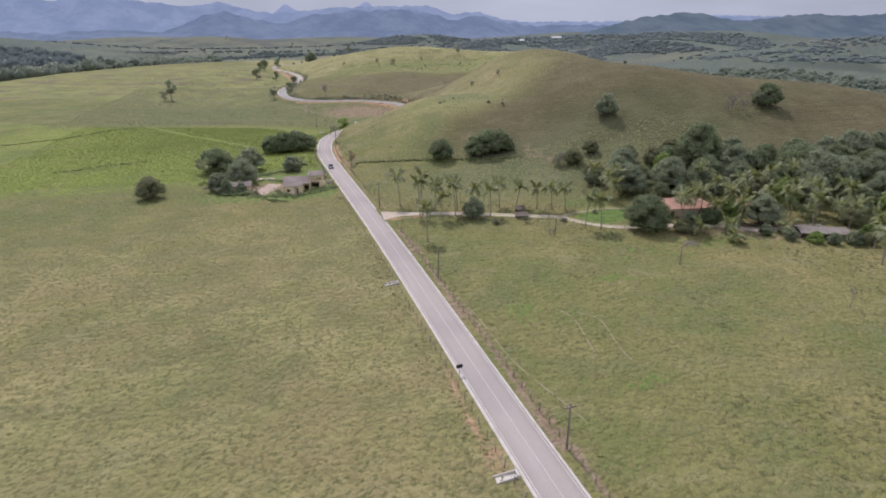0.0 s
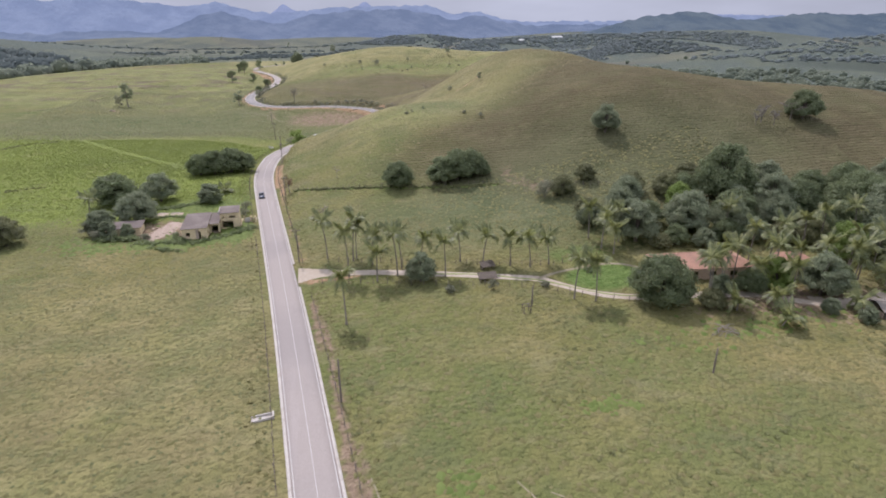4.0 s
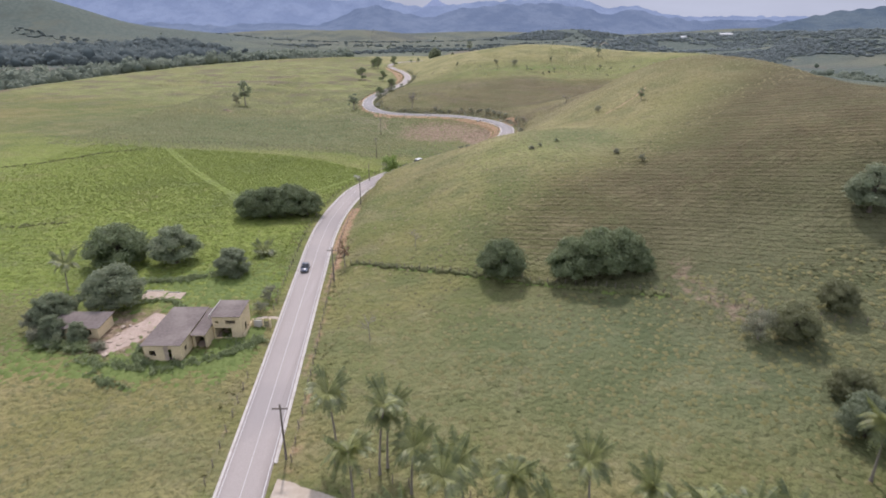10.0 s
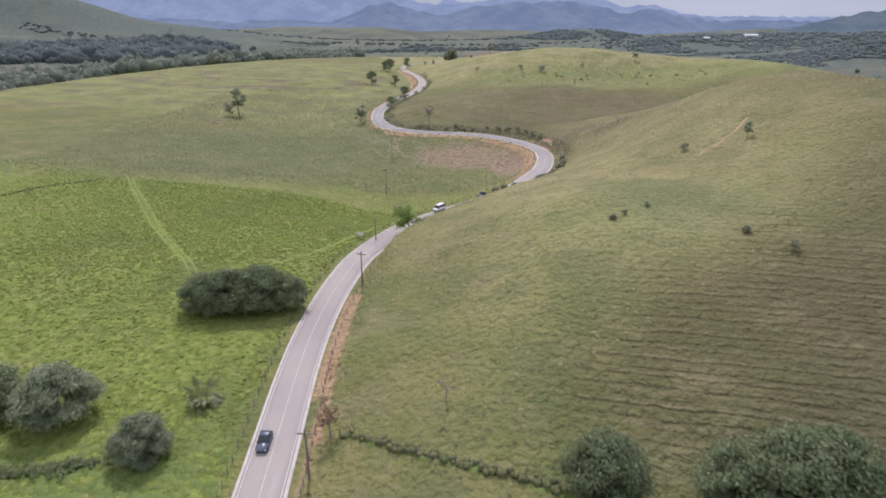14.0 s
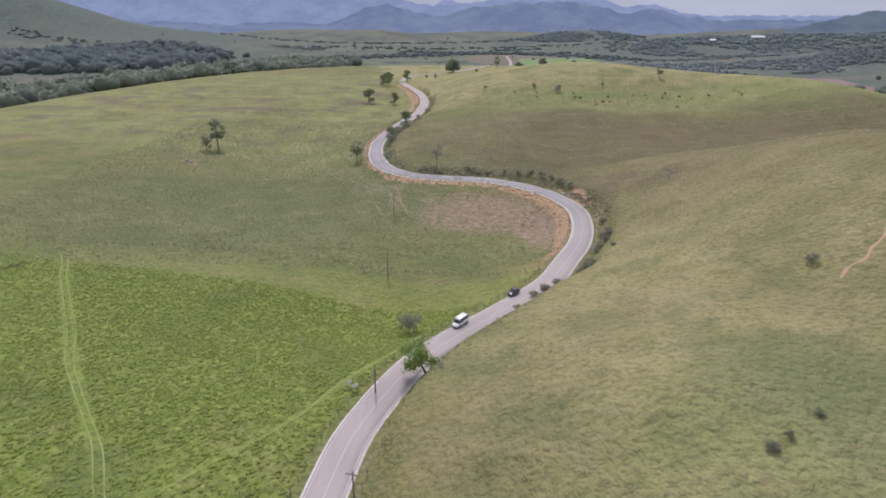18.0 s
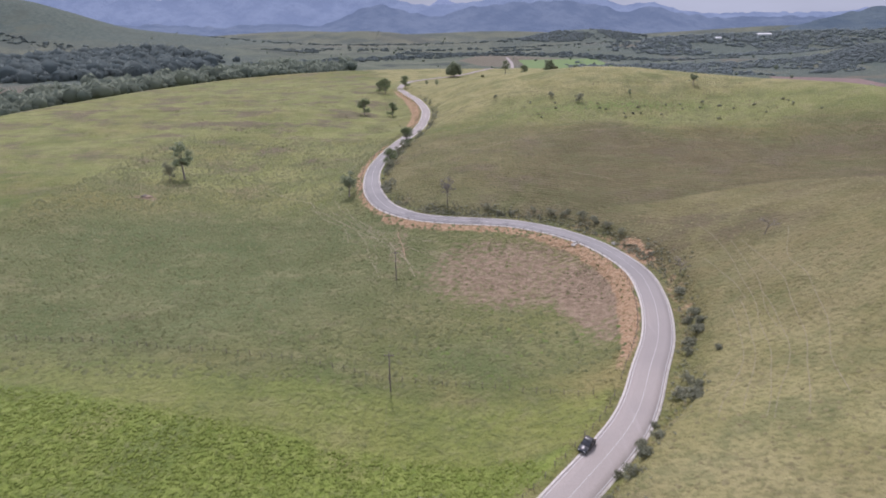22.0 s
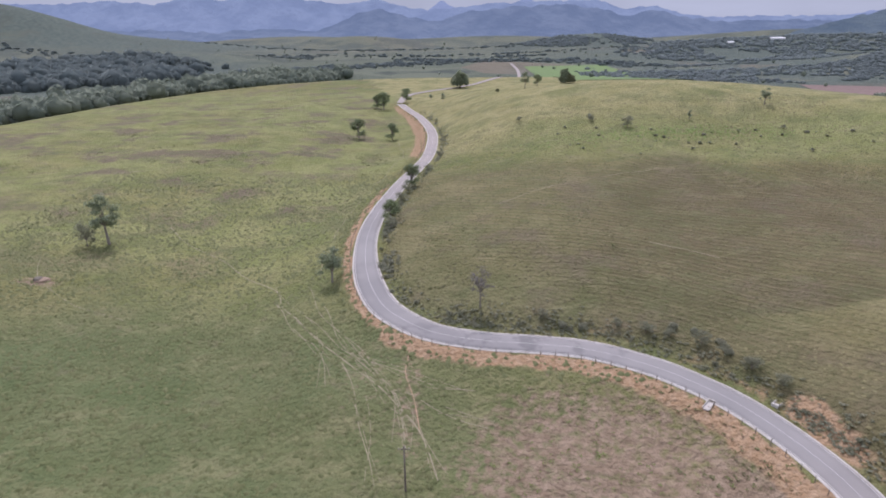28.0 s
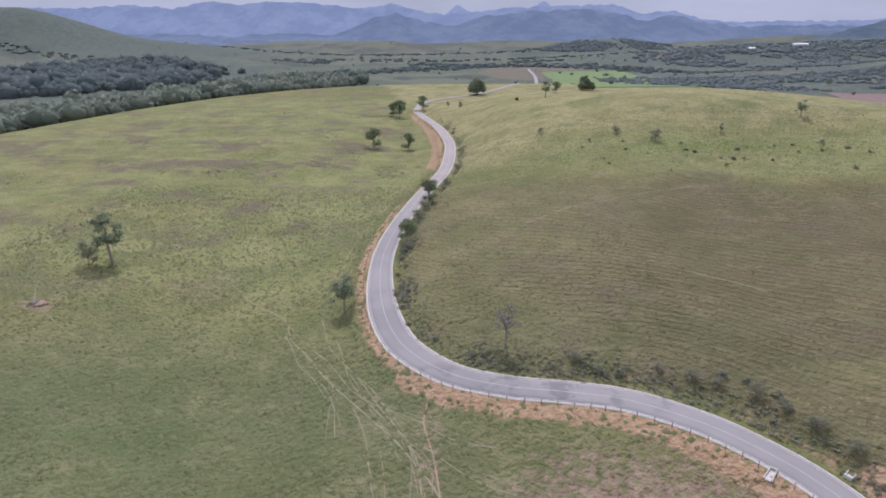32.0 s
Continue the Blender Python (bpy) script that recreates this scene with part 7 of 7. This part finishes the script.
def tussock_shape(seed):
    """One low uneven hummock of grass."""
    rng = np.random.default_rng(seed)
    ring = [Vector((math.cos(a) * r, math.sin(a) * r * 0.8, -0.05)) for a, r in zip(np.linspace(0, 2 * math.pi, 7)[:6] + rng.uniform(-0.2, 0.2, 6), rng.uniform(0.38, 0.62, 6))]
    return ring + [Vector((rng.uniform(-0.12, 0.12), rng.uniform(-0.12, 0.12), 0.36))], [(i, (i + 1) % 6, 6) for i in range(6)]


def clump_shape(seed):
    """One rounded clump of tall grass: a skirt, a shoulder and a ragged top."""
    rng = np.random.default_rng(seed)
    v, f = [], []
    for z, r in ((-0.05, 0.42), (0.38, 0.50), (0.62, 0.26)):
        v += [Vector((math.cos(a) * r * k, math.sin(a) * r * k, z + h)) for a, k, h in zip(np.linspace(0, 2 * math.pi, 8)[:7] + rng.uniform(-0.2, 0.2, 7), rng.uniform(0.75, 1.25, 7), rng.uniform(-0.08, 0.08, 7))]
    for b in (0, 7):
        f += [(b + i, b + (i + 1) % 7, b + 7 + (i + 1) % 7, b + 7 + i) for i in range(7)]
    v.append(Vector((0.05, 0.0, 0.72)))
    f += [(14 + i, 14 + (i + 1) % 7, 21) for i in range(7)]
    return v, f


CLUMP = clump_shape(3)
TUFTS = [tuft_shape(i, 5, 0.6, 0.28) for i in range(3)]
TUSSOCK = tussock_shape(4)
rng = np.random.default_rng(23)


def sow(name, x, y, lo, hi, material, label, keep=None, tall=1.0, shape=None):
    d, s = road_distance(x, y)
    ok = d > 5.0
    if keep is not None:
        ok &= keep(x, y, s, d)
    x, y = x[ok], y[ok]
    me = scattered(name, shape or TUFTS[len(name) % 3], x, y, rng.uniform(lo, hi, len(x)), rng, material, 0.03, tall)
    return tagged(new(name, me), label, "grass", kind="stuff")


def off_tracks(x, y):
    fd, _ = road_distance(x, y, spline(FARM, 3))
    return fd > 2.6


def line_distance(x, y, lines):
    """Distance from the nearest of several lines."""
    return np.minimum.reduce([road_distance(x, y, spline(line, 4))[0] for line in lines])


in_lush = lambda x, y, s: (s < 0) & (y > 226) & (side_of(x, y, (-126, 389), (2, 364)) < -1) & ~((x < -18) & (x > -60) & (y < 226))
n = 34000
sow("lush_grass", rng.uniform(-150, 12, n), rng.uniform(222, 392, n), 0.6, 1.2, M_TUFT_LUSH, "tall bright green grass in thick clumps", lambda x, y, s, d: in_lush(x, y, s) & (line_distance(x, y, CATTLE_PATHS_FIELD) > 0.5), 0.75)
n = 34000
sow("lush_clumps", rng.uniform(-150, 12, n), rng.uniform(240, 392, n), 0.38, 0.82, M_LUSH_CLUMP, "thick rounded clumps of tall green grass", lambda x, y, s, d: in_lush(x, y, s) & (side_of(x, y, (-126, 389), (2, 364)) < -2.5) & (rng.uniform(0, 1, len(x)) < (0.12 + 0.88 * smooth(y, 255, 320)) * (0.05 + 0.95 * smooth(x + 8 * np.sin(y * 0.07), -150, -70))) & (line_distance(x, y, CATTLE_PATHS_FIELD) > 0.7), 0.5, CLUMP)
n = 8000
sow("pasture_tussocks", rng.uniform(-140, -4, n), rng.uniform(30, 225, n), 0.45, 0.90, M_CLUMP, "small dark tussocks dotted over the grazed pasture", lambda x, y, s, d: (s < 0) & ((x < -58) | (y < 192)), 1.0, TUSSOCK)
n = 16000
sow("pasture_tufts", rng.uniform(-140, -4, n), rng.uniform(30, 225, n), 0.50, 1.05, M_TUFT, "low olive tufts in the grazed pasture", lambda x, y, s, d: (s < 0) & ((x < -58) | (y < 192)), 0.95, TUSSOCK)
n = 11000
sow("meadow_tufts", rng.uniform(-4, 130, n), rng.uniform(30, 215, n), 0.60, 1.40, M_TUFT, "rough tufts in the roadside meadow", lambda x, y, s, d: (s > 0) & off_tracks(x, y) & (np.hypot((x - 59.5) / 10, (y - 147.5) / 7) > 1), 0.8, TUSSOCK)
n = 6500
sow("hill_tufts", rng.uniform(-14, 150, n), rng.uniform(215, 470, n), 0.50, 1.20, M_TUFT_DRY, "dry tussocks on the grassy hill", lambda x, y, s, d: (s > 0) & (y - 0.6 * x > 225), 0.8, TUSSOCK)
n = 7000
sow("face_tufts", rng.uniform(-14, 170, n), rng.uniform(205, 420, n), 0.40, 0.95, M_FACE, "dull brownish tussocks on the terraced hillside", lambda x, y, s, d: (s > 0) & (y - 0.6 * x < 235), 0.8, TUSSOCK)
n = 16000
sow("field_tufts", rng.uniform(-170, 40, n), rng.uniform(385, 640, n), 0.70, 1.70, M_CLUMP, "rough tussocks in the sloping field", lambda x, y, s, d: (s < 0) & (np.hypot((x - 17) / 30, (y - 440) / 22) > 1) & (np.hypot((x - 38) / 9, (y - 412) / 20) > 1), 1.2, TUSSOCK)
n = 9000
sow("slope_tufts", rng.uniform(-20, 200, n), rng.uniform(480, 700, n), 0.50, 1.15, M_FACE, "dry tussocks on the second hill", lambda x, y, s, d: (s > 0), 0.8, TUSSOCK)
# taller weeds: along the verges, round the ruin and in the wet hollows
n = 2600
i = rng.integers(0, len(ROAD_LINE) - 1, n)
o = rng.choice([-1, 1], n) * rng.uniform(4.9, 8.5, n)
x, y = ROAD_LINE[i][:, 0] + o, ROAD_LINE[i][:, 1] + rng.normal(scale=1.5, size=n)
sow("verge_weeds", x, y, 0.6, 1.3, M_TUFT, "coarse weeds along the road verge", lambda x, y, s, d: (y > 20) & off_tracks(x, y), 1.2)
x = np.concatenate([-22.5 + rng.normal(scale=1.8, size=260), -33 + rng.normal(scale=5.5, size=260), -58 + rng.normal(scale=4, size=200), 36.5 + rng.normal(scale=2.4, size=70), 11.2 + rng.normal(scale=1.5, size=50), 20.7 + rng.normal(scale=1.2, size=20), 80 + rng.normal(scale=16, size=160), -27 + rng.normal(scale=5, size=220), -21 + rng.normal(scale=1.6, size=400), -35 + rng.normal(scale=9, size=900), -40 + rng.normal(scale=9, size=350), rng.uniform(-37, -21, 160), 20 + rng.normal(scale=14, size=40), 110 + rng.normal(scale=30, size=700), -6 + 63 * np.linspace(0, 1, 110)])
y = np.concatenate([203 + rng.normal(scale=4.0, size=260), 194.8 + rng.normal(scale=1.6, size=260), 200 + rng.normal(scale=3.5, size=200), 105.6 + rng.normal(scale=1.2, size=70), 95.5 + rng.normal(scale=2.0, size=50), 66.5 + rng.normal(scale=0.9, size=20), 120 + rng.normal(scale=2.5, size=160), 197.5 + rng.normal(scale=1.6, size=220), 203 + rng.normal(scale=4.5, size=400), 226 + rng.normal(scale=6, size=900), 196 + rng.normal(scale=2.5, size=350), 196.5 + rng.normal(scale=1.2, size=160), 398 + rng.normal(scale=6, size=40), 648 + rng.normal(scale=5, size=700), 236.5 - 26.5 * np.linspace(0, 1, 110) + rng.normal(scale=0.4, size=110)])
WEED = (lambda t: (t[0], t[1]))(tuft_shape(9, 12, 0.6, 0.5))
TUFTS[len("green_weeds") % 3] = WEED
sow("green_weeds", x, y, 0.7, 1.9, M_WEED, "dark green weeds and creepers in the damp ground", lambda x, y, s, d: off_tracks(x, y), 0.75, TUSSOCK)
n = 420
t = rng.uniform(0, 1, n)
sow("fence_weeds", -6 + 63 * t, 236.5 - 26.5 * t + rng.normal(scale=0.35, size=n), 0.5, 1.1, M_CLUMP, "dark coarse grass along the foot of the old fence", None, 0.9, CLUMP)
# clumps of dark bushes scattered in the bare field
n = 260
x, y = 17 + rng.normal(scale=14, size=n), 436 + rng.normal(scale=13, size=n)
sow("soil_tussocks", x, y, 0.6, 1.3, M_WEED, "dark tussocks on the bare red soil", lambda x, y, s, d: s < 0)

# low dark weeds, in drifts over the grazed land
def drift(x0, x1, y0, y1, count, gaps):
    xs, ys = [], []
    while len(xs) < count:
        x, y = rng.uniform(x0, x1), rng.uniform(y0, y1)
        if noise.noise((x * 0.035, y * 0.05, 7.0)) + 0.5 * noise.noise((x * 0.12, y * 0.16, 1.0)) > gaps:
            xs.append(x), ys.append(y)
    return np.array(xs), np.array(ys)


for name, box, count, gaps, lo, hi, label in (
        ("field_weeds", (-190, 45, 395, 700), 3200, 0.22, 0.5, 1.3, "drifts of dark weeds over the sloping field"),
        ("far_field_weeds", (-250, -20, 640, 900), 1500, 0.2, 0.7, 1.8, "drifts of dark weeds over the far pasture"),
        ("meadow_weeds", (-2, 130, 30, 215), 1500, 0.25, 0.5, 1.2, "drifts of dark weeds in the roadside meadow"),
        ("pasture_weeds", (-130, -8, 40, 225), 700, 0.3, 0.4, 0.8, "drifts of dark weeds in the grazed pasture"),
        ("hill_weeds", (0, 190, 215, 470), 700, 0.25, 0.4, 0.9, "dark weeds on the grassy hill"),
        ("slope_weeds", (-15, 190, 640, 800), 500, 0.3, 0.5, 1.1, "dark weeds on the second hill")):
    x, y = drift(*box, count, gaps)
    TUFTS[len(name) % 3] = WEED
    sow(name, x, y, lo, hi, M_CLUMP, label, lambda x, y, s, d: off_tracks(x, y) & (d > 5.5) & ~((s < 0) & (y > 215) & (y < 390)), 0.45)


# weedy ditches and banks across the fields
ditches = [spline([(-175, 322), (-156, 338), (-145, 348), (-134, 367), (-122, 380)], 0.35), spline([(-125, 257), (-108, 265), (-92, 269)], 0.4),
           spline([(-165, 560), (-156, 590), (-142, 614), (-118, 625), (-96, 628)], 1.3), spline([(-60, 600), (-84, 612), (-100, 626)], 1.5)]
p = np.vstack(ditches)
p = p + rng.normal(scale=0.8, size=p.shape)
TUFTS[len("ditch_weeds") % 3] = WEED
sow("ditch_weeds", p[:, 0], p[:, 1], 0.6, 1.5, M_CLUMP, "lines of dark weeds in the field ditches", None, 0.7)
